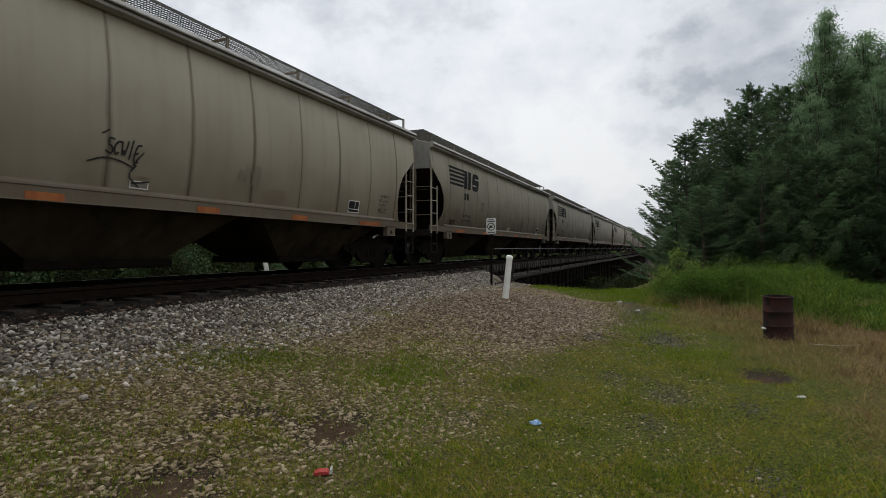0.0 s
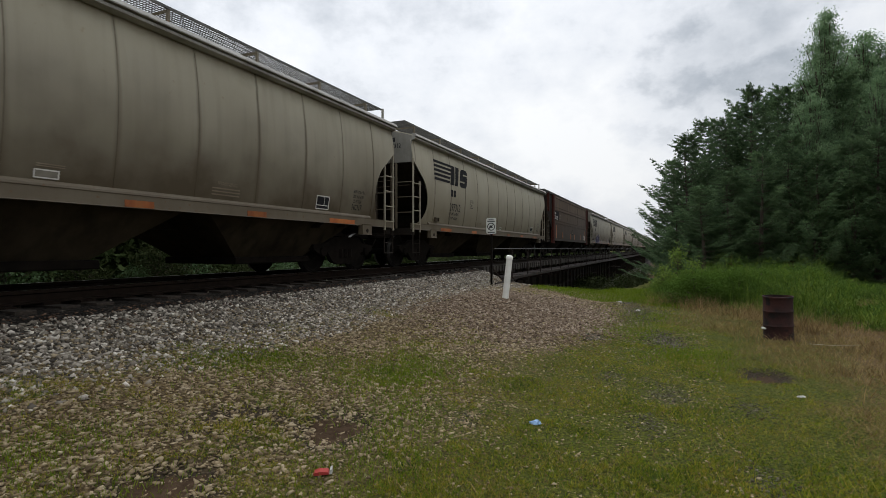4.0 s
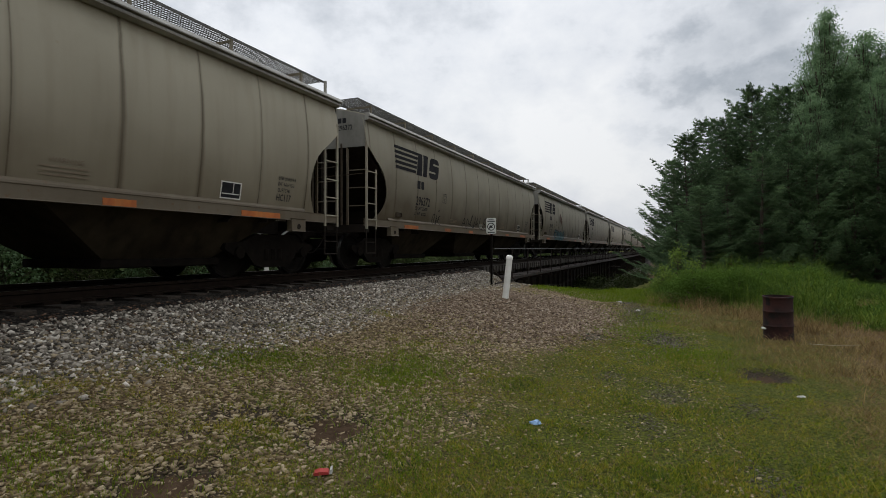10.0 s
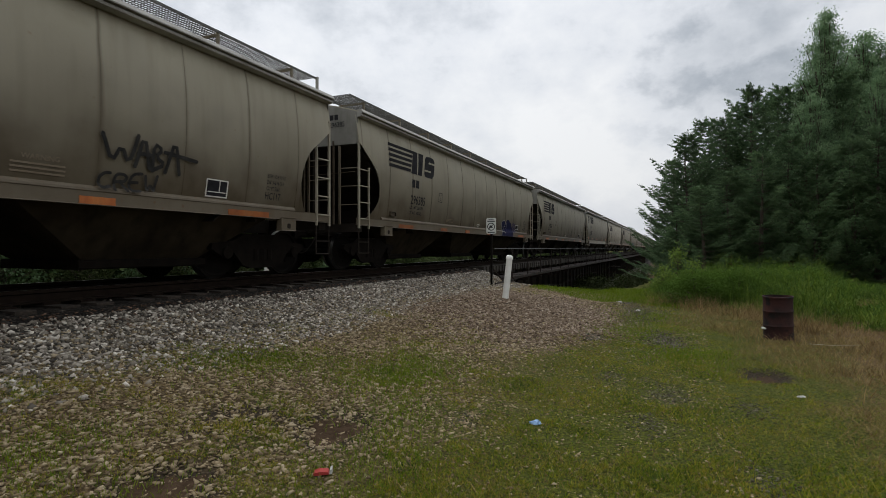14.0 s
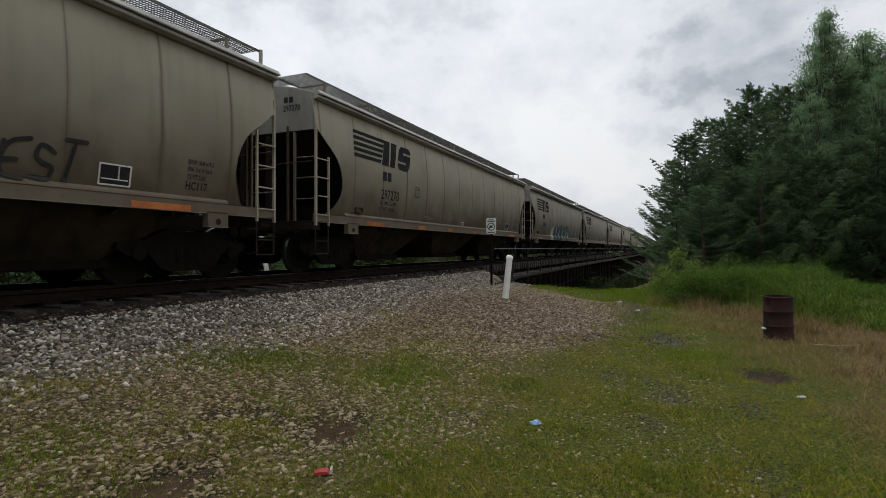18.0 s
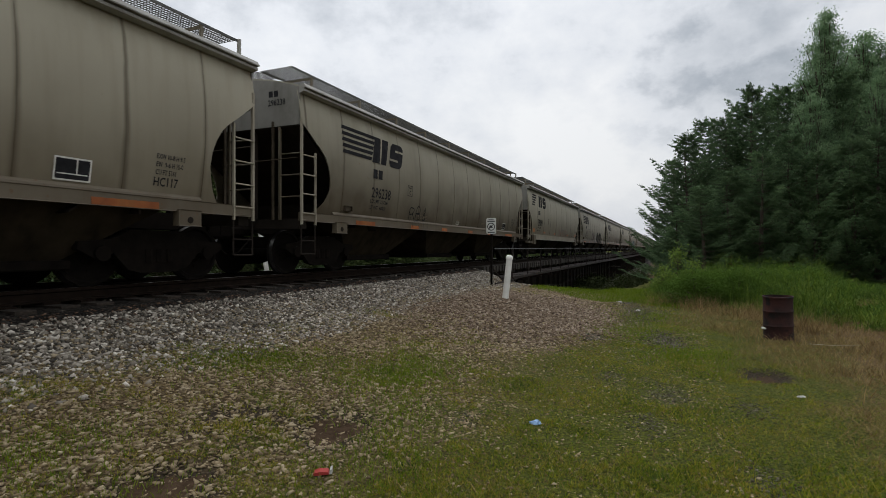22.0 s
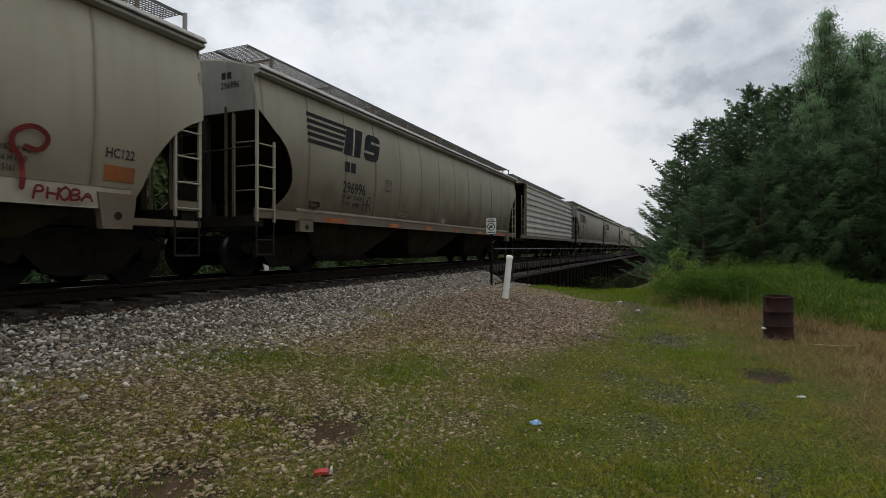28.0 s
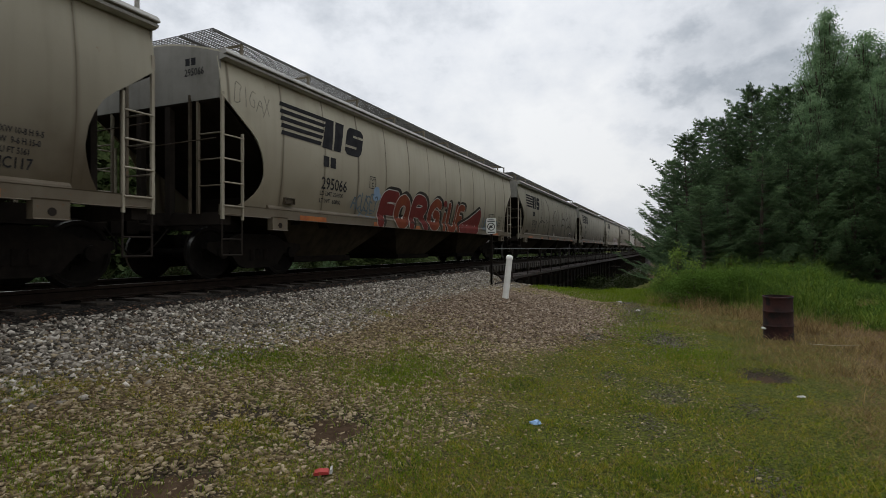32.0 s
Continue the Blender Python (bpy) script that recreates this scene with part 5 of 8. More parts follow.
    add_bays(car, half, CAR_BLACK, (-4.6, 0.0, 4.6))
    add_running_gear(car, half)
    return car


def ribbed_body():
    """A shorter pale hopper whose sides are pressed in level ribs."""
    car = thing("hopper_car", "", "railway car")
    half = (16.0 - 1.1) / 2
    for sy in (-1, 1):
        ring = []
        for i in range(9):
            z = 1.2 + i * 0.285
            ring += [(sy * 1.53, z), (sy * 1.53, z + 0.12), (sy * 1.585, z + 0.16), (sy * 1.585, z + 0.25)]
        ring += [(sy * 1.48, 3.75), (sy * 1.48, 1.2)]
        part("side_sheet", Shape().prism(ring, -half + 0.9, half - 0.9), RIB_PALE, car)
        part("side_sill", Shape().box(-half, half, sy * 1.5, sy * 1.6, 1.05, 1.2), CAR_TRIM, car)
        for sx in (-1, 1):
            part("corner_post", Shape().box(min(sx * (half - 0.95), sx * (half - 0.85)), max(sx * (half - 0.95), sx * (half - 0.85)), sy * 1.5, sy * 1.6, 1.2, 3.78), CAR_TRIM, car)
            part("side_ladder", ladder(sx * (half - 0.03), sx * (half - 0.46), 1.0, 3.1, [1.22, 1.6, 1.98, 2.36], sy * 1.58), CAR_TRIM, car)
    part("roof", Shape().prism([(-1.6, 3.72), (1.6, 3.72), (1.0, 3.92), (-1.0, 3.92)], -half + 0.2, half - 0.2), CAR_GREY, car)
    for sy in (-1, 1):
        part("running_board", grating(-half + 0.4, half - 0.4, *sorted((sy * 0.42, sy * 1.0)), 4.2, step=0.09), GALV, car)
    for sx in (-1, 1):
        sl = Shape()
        sl.add([(sx * (half - 0.9), -1.5, 3.7), (sx * (half - 0.9), 1.5, 3.7), (sx * (half - 3.0), 1.48, 1.0), (sx * (half - 3.0), -1.48, 1.0),
                (sx * (half - 0.92), -1.5, 3.66), (sx * (half - 0.92), 1.5, 3.66), (sx * (half - 3.02), 1.48, 0.95), (sx * (half - 3.02), -1.48, 0.95)],
               [(0, 1, 2, 3), (4, 5, 6, 7), (0, 1, 5, 4), (2, 3, 7, 6), (0, 3, 7, 4), (1, 2, 6, 5)])
        part("slope_sheet", sl, CAR_BLACK, car)
        part("end_sill", Shape().box(min(sx * (half - 0.9), sx * half), max(sx * (half - 0.9), sx * half), -1.5, 1.5, 0.92, 1.06), CAR_BLACK, car)
    add_bays(car, half, CAR_BLACK, (-3.9, 0.0, 3.9))
    add_running_gear(car, half)
    return car


LENGTH = {"A": 2 * HALF, "B": 16.5 - 1.15, "C": 17.43 - 1.0, "D": 16.0 - 1.1}
LABELS = {"A": "weathered grey covered hopper car with rounded sides and black end cutouts",
          "B": "grey covered hopper car with thick pale side sill and split emblem",
          "C": "flat-sided brown hopper car with red posts and orange stripes",
          "D": "pale hopper car with level pressed ribs along its sides"}


def build_train():
    base = build_cars()
    base["C"], base["D"] = brown_body(), ribbed_body()
    used, cars = set(), []
    order = [("A", "", TRAIN[0][2] + PITCH * (i + 1)) for i in range(AHEAD)][::-1] + TRAIN
    for kind, number, front in order:
        centre = front - LENGTH[kind] / 2
        m = pose(centre, TRACK_Y, RAIL_Z)
        if kind in used:
            car = copy_thing(base[kind], m)
        else:
            car = base[kind]
            car.matrix_basis = m
            used.add(kind)
        cars.append((car, kind, number, centre))
    for car, kind, number, centre in cars:
        tagged(car, LABELS[kind], "railway car", "cars of the freight train")
        if number and kind != "C":
            half = LENGTH[kind] / 2
            me = lettering("car_number", number, -5.67, 1.765, 0.345, DECAL_BLACK, 0.9) if kind == "A" else lettering("car_number", number, -half + 2.0, 1.77, 0.5, DECAL_BLACK, 0.78)
            part("car_number", me, None, car, "stencilled black car number")
            sm = TEXT[number].copy()
            for v in sm.vertices:
                v.co = (-half - 0.006, -0.78 - v.co.x * 0.145, 3.37 + v.co.y * 0.17)
            sm.materials.clear()
            sm.materials.append(DECAL_BLACK)
            part("end_number", sm, None, car)
            for y in (-0.80, -0.93):
                part("owner_bar", Shape().add([(-half - 0.006, y, 3.54), (-half - 0.006, y - 0.10, 3.54), (-half - 0.006, y - 0.10, 3.66), (-half - 0.006, y, 3.66)], [(0, 1, 2, 3)]), DECAL_BLACK, car)
    return cars


CARS = build_train()


# ---- paint sprayed on single cars ----
# hand letters as strokes on a grid of eight by eight: two digits a point, a space between strokes
GLYPHS = {"A": "004880 2363", "B": "000858765404 0464826000", "C": "77481604114071", "D": "0008588774716000", "E": "78080070 0454", "F": "000878 0464",
          "G": "774816041140717444", "H": "0008 8088 0484", "I": "4048", "J": "7872502012", "K": "0008 780470", "L": "080070", "M": "0008448880", "N": "00088088",
          "O": "481704114071847748", "P": "000858765404", "Q": "481704114071847748 5281", "R": "000858765404 4480", "S": "774817154473714001", "T": "0888 4840",
          "U": "080220608288", "V": "084088", "W": "0820456088", "X": "0088 0880", "Y": "084440 8844", "Z": "08880080", "8": "4826446648 4411406144", ":": "3637 3132", "?": "174877754442 4140",
          "<": "770480", "+": "4147 1575", "~": "0824062846288830"}


def bent(pts, times=2):
    """Rounds the corners of a stroke."""
    for _ in range(times):
        out = [pts[0]]
        for (ax, az), (bx, bz) in zip(pts, pts[1:]):
            out += [(0.75 * ax + 0.25 * bx, 0.75 * az + 0.25 * bz), (0.25 * ax + 0.75 * bx, 0.25 * az + 0.75 * bz)]
        pts = out + [pts[-1]]
    return pts


def paint_y(z, sill):
    """Half width of the painted surface, from the sill over its lip on to the side."""
    t = min(max((z - sill) / 0.10, 0), 1)
    return 1.588 * (1 - t) + side_y(max(z, sill + 0.10)) * t if t < 1 else side_y(z)


def lay_stroke(shape, pts, w, off, sill):
    """One band of paint with round ends, laid along a line on the near side."""
    dense = [pts[0]]
    for (ax, az), (bx, bz) in zip(pts, pts[1:]):
        n = max(1, int(math.hypot(bx - ax, bz - az) / 0.05))
        dense += [(ax + (bx - ax) * i / n, az + (bz - az) * i / n) for i in range(1, n + 1)]
    pts = [p for i, p in enumerate(dense) if i == 0 or math.dist(p, dense[i - 1]) > 1e-5]
    if len(pts) < 2:
        return
    rows = []
    for i, (x, z) in enumerate(pts):
        (ax, az), (bx, bz) = pts[max(0, i - 1)], pts[min(len(pts) - 1, i + 1)]
        n = math.hypot(bx - ax, bz - az) or 1
        rows.append((x, z, (bx - ax) / n, (bz - az) / n, 1.0))
    caps = ((0.5, 0.2), (0.4, 0.62), (0.22, 0.9))
    x, z, dx, dz, _ = rows[0]
    head = [(x - dx * w * a, z - dz * w * a, dx, dz, b) for a, b in caps]
    x, z, dx, dz, _ = rows[-1]
    rows = head + rows + [(x + dx * w * a, z + dz * w * a, dx, dz, b) for a, b in caps[::-1]]
    v, f = [], []
    for i, (x, z, dx, dz, k) in enumerate(rows):
        for e in (-0.5, -0.3, -0.1, 0.1, 0.3, 0.5):
            px, pz = x - dz * w * k * e, max(1.072, z + dx * w * k * e)
            v.append((px, -paint_y(pz, sill) - off - 0.0006 * i / len(rows), pz))
    f = [(i * 6 + j, i * 6 + 6 + j, i * 6 + 7 + j, i * 6 + 1 + j) for i in range(len(rows) - 1) for j in range(5)]
    shape.add(v, f)


def word_strokes(word, x0, x1, z0, z1, lean=0.1, drop=0.0, seed=1, shake=0.06, inset=0.0):
    """The strokes of each letter of a word fitted into a box; drop lowers its far end."""
    r = random.Random(seed)
    n, out = len(word), []
    for i, ch in enumerate(word):
        a, b = x0 + (x1 - x0) * i / n, x0 + (x1 - x0) * (i + 0.86) / n
        low = z0 - drop * i / n + r.uniform(-0.5, 0.5) * shake * (z1 - z0)
        high = low + (z1 - z0) * r.uniform(0.9, 1.05)
        a, b, low, high = a + inset, b - inset * 0.6, low + inset, high - inset
        if ch == " ":
            out.append([])
            continue
        lines = []
        for stroke in GLYPHS[ch].split():
            grid = [(int(stroke[k]) / 8, int(stroke[k + 1]) / 8) for k in range(0, len(stroke), 2)]
            pts = [(a + (b - a) * (u + r.uniform(-1, 1) * shake) + lean * v * (high - low), low + (high - low) * (v + r.uniform(-1, 1) * shake)) for u, v in grid]
            lines.append(bent(pts))
        out.append(lines)
    return out


class Sprayer:
    """Lays words, fat outlined letters and free lines on one car."""

    def __init__(self, car, kind):
        self.car, self.sill, self.level = car, (1.25 if kind == "A" else 1.31), 0.011

    def lines(self, lines, w, mat, label="sprayed line", smoothing=2, parent=None, name="spray_line"):
        shape = Shape()
        for i, pts in enumerate(lines):
            lay_stroke(shape, bent(pts, smoothing) if smoothing else pts, w, self.level + 0.0007 * i, self.sill)
        self.level += 0.0007 * len(lines) + 0.001
        return part(name, shape, mat, parent or self.car, label)

    def tag(self, word, x0, x1, z0, z1, mat, w=0.03, lean=0.1, drop=0.0, seed=1, shake=0.07):
        letters = word_strokes(word, x0, x1, z0, z1, lean, drop, seed, shake)
        self.lines([pts for lines in letters for pts in lines], w, mat, "sprayed hand lettering", 0, name="spray_tag")

    def fat(self, word, x0, x1, z0, z1, w, fills, line, rim=0.03, lean=0.08, drop=0.0, seed=1, shake=0.03, shadow=None):
        """Fat letters: a wide band in the outline's colour under a narrower one in the fill's."""
        for i, lines in enumerate(word_strokes(word, x0, x1, z0, z1, lean, drop, seed, shake, w / 2)):
            if shadow:
                self.lines([[(x + 0.10, z + 0.05) for x, z in pts] for pts in lines], w + 0.10, shadow, "dark sprayed shadow behind a letter", 0, name="spray_shadow")
            edge = self.lines(lines, w + 2 * rim, line, "sprayed fat letter with an outline", 0, name="spray_letter")
            self.level += 0.002
            self.lines(lines, w, fills[i % len(fills)], "", 0, edge, "spray_fill")

    def cloud(self, dabs, mat, label):
        """Round dabs of paint: x, z, size."""
        self.lines([[(x - s * 0.16, z), (x + s * 0.16, z + 0.01)] for x, z, s in dabs], dabs[0][2], mat, label, 0, name="spray_cloud")


def blob(cx, cz, w, h, r, grow=0.0, lean=0.1):
    pts = []
    a0 = r.uniform(0, 1)
    p2, p3 = r.uniform(0, 6), r.uniform(0, 6)
    rad = [1 + 0.09 * math.sin(2 * math.pi * i / 14 + p2) + 0.07 * math.sin(6 * math.pi * i / 28 + p3) for i in range(28)]
    for i in range(28):
        a = 2 * math.pi * i / 28
        c, s = math.cos(a), math.sin(a)
        e = rad[i] * (abs(c) ** 3 + abs(s) ** 3) ** (-1 / 3)
        pts.append((cx + c * e * (w / 2 + grow) + lean * s * h / 2, cz + s * e * (h / 2 + grow)))
    return pts


def paint_cars():
    by = {n: (car, LENGTH[k] / 2, k) for car, k, n, _ in CARS if n}
    can = {n: Sprayer(car, k) for n, (car, _, k) in by.items()}
    c = can["297038"]
    c.tag("SCWIE", -0.50, -0.04, 1.74, 1.97, SPRAY_BLACK, 0.026, 0.2, 0.08, 3, 0.1)
    c.lines([[(-0.72, 1.61), (-0.5, 1.70), (-0.25, 1.66), (-0.12, 1.60)], [(0.02, 1.82), (-0.14, 1.62), (-0.05, 1.66), (-0.20, 1.50), (-0.02, 1.36)], [(-0.12, 1.40), (0.13, 1.44)], [(-0.56, 1.98), (-0.47, 2.04)]], 0.022, SPRAY_BLACK)
    c.tag("NOD", 1.75, 2.25, 1.58, 1.90, SPRAY_GREY, 0.02, 0.1, 0, 5)
    c = can["297850"]
    c.fat("MOWN", -4.78, -2.55, 1.06, 1.92, 0.24, (SPRAY_NAVY, SPRAY_BLUE), SPRAY_LILAC, 0.022, 0.02, 0, 4)
    c.lines([[(-5.12, 1.19), (-4.95, 1.24), (-4.86, 1.42)], [(-4.84, 1.70), (-4.80, 1.60)], [(-2.40, 1.62), (-2.24, 1.66)], [(-2.40, 1.48), (-2.12, 1.34)], [(-2.5, 1.30), (-2.2, 1.24)]], 0.12, SPRAY_LILAC)
    c.lines([[(-5.12, 1.19), (-4.95, 1.24), (-4.86, 1.42)], [(-4.84, 1.70), (-4.80, 1.60)], [(-2.40, 1.62), (-2.24, 1.66)], [(-2.40, 1.48), (-2.12, 1.34)], [(-2.5, 1.30), (-2.2, 1.24)]], 0.09, SPRAY_NAVY)
    c.tag("8O", -3.95, -3.55, 1.25, 1.62, SPRAY_LILAC, 0.016, 0, 0, 8)
    c = can["296537"]
    c.tag("TEW:", -6.78, -5.98, 1.78, 2.08, SPRAY_FAINT, 0.034, 0.0, 0.0, 6)
    c.tag("NHEA", -6.72, -5.75, 1.46, 1.76, SPRAY_GREY, 0.026, 0.2, 0, 7, 0.1)
    c.tag("RCAST", -4.50, -3.15, 1.74, 2.02, SPRAY_FAINT, 0.034, 0.1, 0.02, 8)
    c.lines([[(-4.52, 1.72), (-3.6, 1.74), (-2.95, 1.80)]], 0.02, SPRAY_FAINT)
    c.tag("ROBERS", -4.50, -2.6, 1.44, 1.66, SPRAY_GREY, 0.022, 0.2, 0, 9, 0.1)
    c.tag("NHOOM", -2.15, -0.95, 1.36, 1.56, SPRAY_GREY, 0.022, 0.2, 0, 10, 0.1)
    c.tag("AHDAA", 0.25, 2.25, 1.32, 1.74, SPRAY_GREY, 0.022, 0.2, 0, 11, 0.1)
    can["295321"].tag("NOXERS", -6.9, -5.9, 1.46, 1.66, SPRAY_GREY, 0.024, 0.1, 0, 10, 0.1)
    c = can["294993"]
    c.cloud([(-4.72 + 0.12 * i, 1.15 + 0.09 * (i % 3), 0.11) for i in range(5)] + [(-1.35 + 0.09 * i, 1.20 + 0.1 * (i % 3), 0.09) for i in range(5)] + [(-3.9 + 0.45 * i, 1.68 + 0.03 * (i % 2), 0.10) for i in range(5)], SPRAY_VIOLET, "violet sprayed haze round the letters")
    c.fat("EUMBRH", -4.25, -1.30, 1.04, 1.70, 0.15, (SPRAY_TEAL,), SPRAY_BLACK, 0.035, 0.16, 0, 11, 0.08)
    c.lines([[(-4.40, 1.30), (-4.28, 1.55)], [(-4.45, 1.45), (-4.25, 1.35)], [(-1.28, 1.50), (-1.18, 1.62), (-1.10, 1.45)]], 0.035, SPRAY_BLACK)
    c.lines([[(-7.15, 3.0), (-6.62, 3.05), (-6.42, 2.6), (-6.75, 2.1), (-7.15, 2.05)], [(-7.0, 2.9), (-6.8, 2.75), (-6.7, 2.85)]], 0.035, SPRAY_GREY)
    c = can["296372"]
    c.tag("FUNE", -4.52, -3.92, 1.29, 1.55, SPRAY_BLACK, 0.026, 0.3, 0, 12, 0.1)
    c.cloud([(-4.05, 1.68, 0.06)], SPRAY_BLACK, "black dot of spray paint")
    c.tag("ANUALE", -2.05, 0.55, 1.28, 1.70, SPRAY_BLACK, 0.04, 0.25, 0, 13, 0.1)
    c = can["296288"]
    c.tag("LWIHO", -1.76, -1.0, 1.60, 1.80, SPRAY_BLACK, 0.03, 0.1, 0.08, 14, 0.12)
    c.lines([[(-1.72, 1.84), (-1.68, 1.60), (-1.82, 1.52)], [(-1.15, 1.58), (-0.98, 1.42), (-0.90, 1.26)], [(-0.98, 1.46), (-0.84, 1.42)]], 0.026, SPRAY_BLACK)
    c = can["296385"]
    c.cloud([(3.62, 1.35, 0.52), (3.78, 1.52, 0.46), (4.05, 1.42, 0.52), (4.22, 1.28, 0.46), (3.7, 1.18, 0.40), (4.0, 1.15, 0.40), (4.28, 1.16, 0.34)], SPRAY_NAVY, "dark blue sprayed cloud shape")
    c.lines([[(2.98, 1.58), (3.24, 1.60)], [(3.13, 1.58), (3.12, 1.13)], [(3.0, 1.14), (3.28, 1.12)]], 0.28, SPRAY_HAZE)
    c.lines([[(2.98, 1.58), (3.24, 1.60)], [(3.13, 1.58), (3.12, 1.13)], [(3.0, 1.14), (3.28, 1.12)]], 0.235, SPRAY_NAVY)
    c.lines([[(3.40, 1.70), (3.52, 1.66), (3.56, 1.38)]], 0.028, SPRAY_HAZE)
    c.tag("TGS", 4.48, 4.94, 1.28, 1.64, SPRAY_BLUE, 0.045, 0.0, 0, 17)
    c = can["297047"]
    ring = [(math.cos(0.7 * k), math.sin(0.7 * k)) for k in range(10)]
    c.lines([[(-4.12 + 0.10 * a, 1.80 + 0.13 * b) for a, b in ring], [(-4.08 + 0.09 * a, 1.53 + 0.11 * b) for a, b in ring], [(-3.76 + 0.15 * a, 1.88 + 0.08 * b) for a, b in ring]], 0.05, SPRAY_BLACK)
    c.tag("BLJ", -3.98, -3.62, 1.32, 1.74, SPRAY_BLACK, 0.04, 0, 0, 20)
    c.lines([[(-3.46, 1.78), (-3.58, 1.74), (-3.58, 1.62), (-3.42, 1.52), (-3.50, 1.34), (-3.78, 1.28)]], 0.04, SPRAY_BLACK)
    c.lines([[(-1.52 + 0.12 * a, 1.70 + 0.15 * b) for a, b in ring], [(-1.12 + 0.16 * a, 1.90 + 0.09 * b) for a, b in ring], [(-1.66, 1.62), (-1.60, 1.36)], [(-1.78, 1.46), (-1.48, 1.44)]], 0.045, SPRAY_BLACK)
    c.tag("QBLT", -1.42, -0.68, 1.38, 1.74, SPRAY_BLACK, 0.042, 0, 0, 21)
    crown = [[(0, 0.8), (0.12, 0.1), (0.22, 0.6), (0.32, 0.1), (0.42, 0.9)], [(0.40, 0.1), (0.50, 1.0), (0.58, 0.1)], [(0.43, 0.45), (0.62, 0.45)],
             [(0.62, 0.05), (0.63, 0.8), (0.75, 0.65), (0.65, 0.45), (0.79, 0.26), (0.62, 0.05)], [(0.80, 0.05), (0.92, 1.05), (1.0, 0.05)], [(0.78, 0.6), (1.25, 0.5)]]
    c.lines([[(3.38 + 1.15 * u, 1.58 + 0.5 * v) for u, v in line] for line in crown], 0.055, SPRAY_BLACK, "sprayed black scrawl", 1)
    c.tag("CREW", 3.34, 4.20, 1.28, 1.52, SPRAY_BLACK, 0.04, 0.1, 0, 22)
    c = can["296872"]
    c.cloud([(-2.95 + 0.60 * i, 1.42 + 0.09 * (i % 2) + 0.06 * (i % 3), 0.70) for i in range(9)], SPRAY_CREAM, "pale cream sprayed cloud behind the letters")
    c.cloud([(-3.42, 1.40, 0.16), (-3.36, 1.55, 0.16), (-3.18, 1.72, 0.16), (-2.95, 1.80, 0.14), (-3.30, 1.25, 0.14), (2.20, 1.50, 0.16), (2.28, 1.32, 0.16), (2.12, 1.70, 0.14)], SPRAY_SKY, "pale blue sprayed dabs")
    c.fat("SKEWZ", -2.75, 2.05, 1.04, 1.98, 0.30, (SPRAY_TEAL,), SPRAY_BLACK, 0.035, 0.12, 0, 22, 0.05)
    c.tag("TUMISME", -4.58, -3.65, 1.31, 1.38, SPRAY_GREY, 0.014, 0, 0, 23)
    c = can["296467"]
    c.tag("WHEST", 3.35, 4.85, 1.30, 1.75, SPRAY_BLACK, 0.05, 0.2, 0, 23, 0.12)
    c.tag("NOD", -5.75, -4.85, 1.58, 1.76, SPRAY_GREY, 0.024, 0.1, 0, 33)
    c = can["295113"]
    c.fat("C", -1.75, -1.02, 1.22, 2.0, 0.16, (SPRAY_WINE,), SPRAY_WINE, 0.0, 0, 0, 24)
    c.lines([[(-0.80 + 0.10 * a, 1.62 + 0.2 * b) for a, b in ring]], 0.16, SPRAY_WINE)
    c.lines([[(-0.50, 1.60), (-0.30, 1.58), (-0.24, 1.68)], [(-0.50, 1.62), (-0.62, 1.52)], [(-0.46, 1.56), (-0.44, 1.26), (-0.32, 1.27), (-0.30, 1.56)], [(-0.42, 1.66), (-0.47, 1.80), (-0.36, 1.86), (-0.28, 1.78), (-0.34, 1.66)]], 0.032, SPRAY_WINE)
    c.lines([[(0.20, 1.76), (-0.04, 1.60), (0.16, 1.38)], [(-0.02, 1.60), (0.20, 1.62)]], 0.04, SPRAY_WINE)
    c.lines([[(0.28, 1.58), (0.26, 1.82), (0.52, 2.02), (0.80, 1.84), (0.78, 1.60)], [(0.36, 1.60), (0.36, 1.26)], [(0.70, 1.60), (0.70, 1.26)], [(0.36, 1.74), (0.70, 1.74)], [(0.53, 1.70), (0.53, 1.24)], [(0.34, 1.40), (0.72, 1.40)]], 0.13, SPRAY_HAZE, "thin white sprayed shape")
    c.fat("RATS", 1.12, 4.10, 1.05, 2.16, 0.36, (SPRAY_SOOT,), SPRAY_HAZE, 0.022, 0.0, 0.0, 26)
    c.fat("I", 3.92, 4.30, 1.08, 1.74, 0.18, (SPRAY_SOOT,), SPRAY_SOOT, 0.01, 0, 0, 27)
    can["298091"].tag("DAMETS", 0.0, 2.9, 1.36, 1.72, SPRAY_FAINT, 0.035, 0.2, 0, 27, 0.1)
    c = can["296238"]
    c.tag("RB8", -3.62, -2.45, 1.34, 1.72, SPRAY_BLACK, 0.028, 0.1, 0, 28, 0.1)
    c.lines([[(x, 1.42), (x + 0.004, 1.42 - d)] for x, d in ((-3.5, 0.28), (-3.34, 0.2), (-3.1, 0.33), (-2.95, 0.24), (-2.78, 0.31), (-2.62, 0.2), (-2.5, 0.3))], 0.012, SPRAY_BLACK, "thin runs of paint", 0)
    c = can["297746"]
    c.fat("BIF", -2.55, -1.15, 1.12, 2.14, 0.36, (SPRAY_SOOT,), SPRAY_HAZE, 0.018, 0.02, 0, 29)
    c.fat("C", -1.52, -0.88, 1.06, 1.72, 0.30, (SPRAY_SOOT,), SPRAY_HAZE, 0.018, 0, 0, 30)
    c.tag("BLEND", -2.42, -1.75, 1.58, 1.70, SPRAY_HAZE, 0.018, 0.1, 0.03, 31)
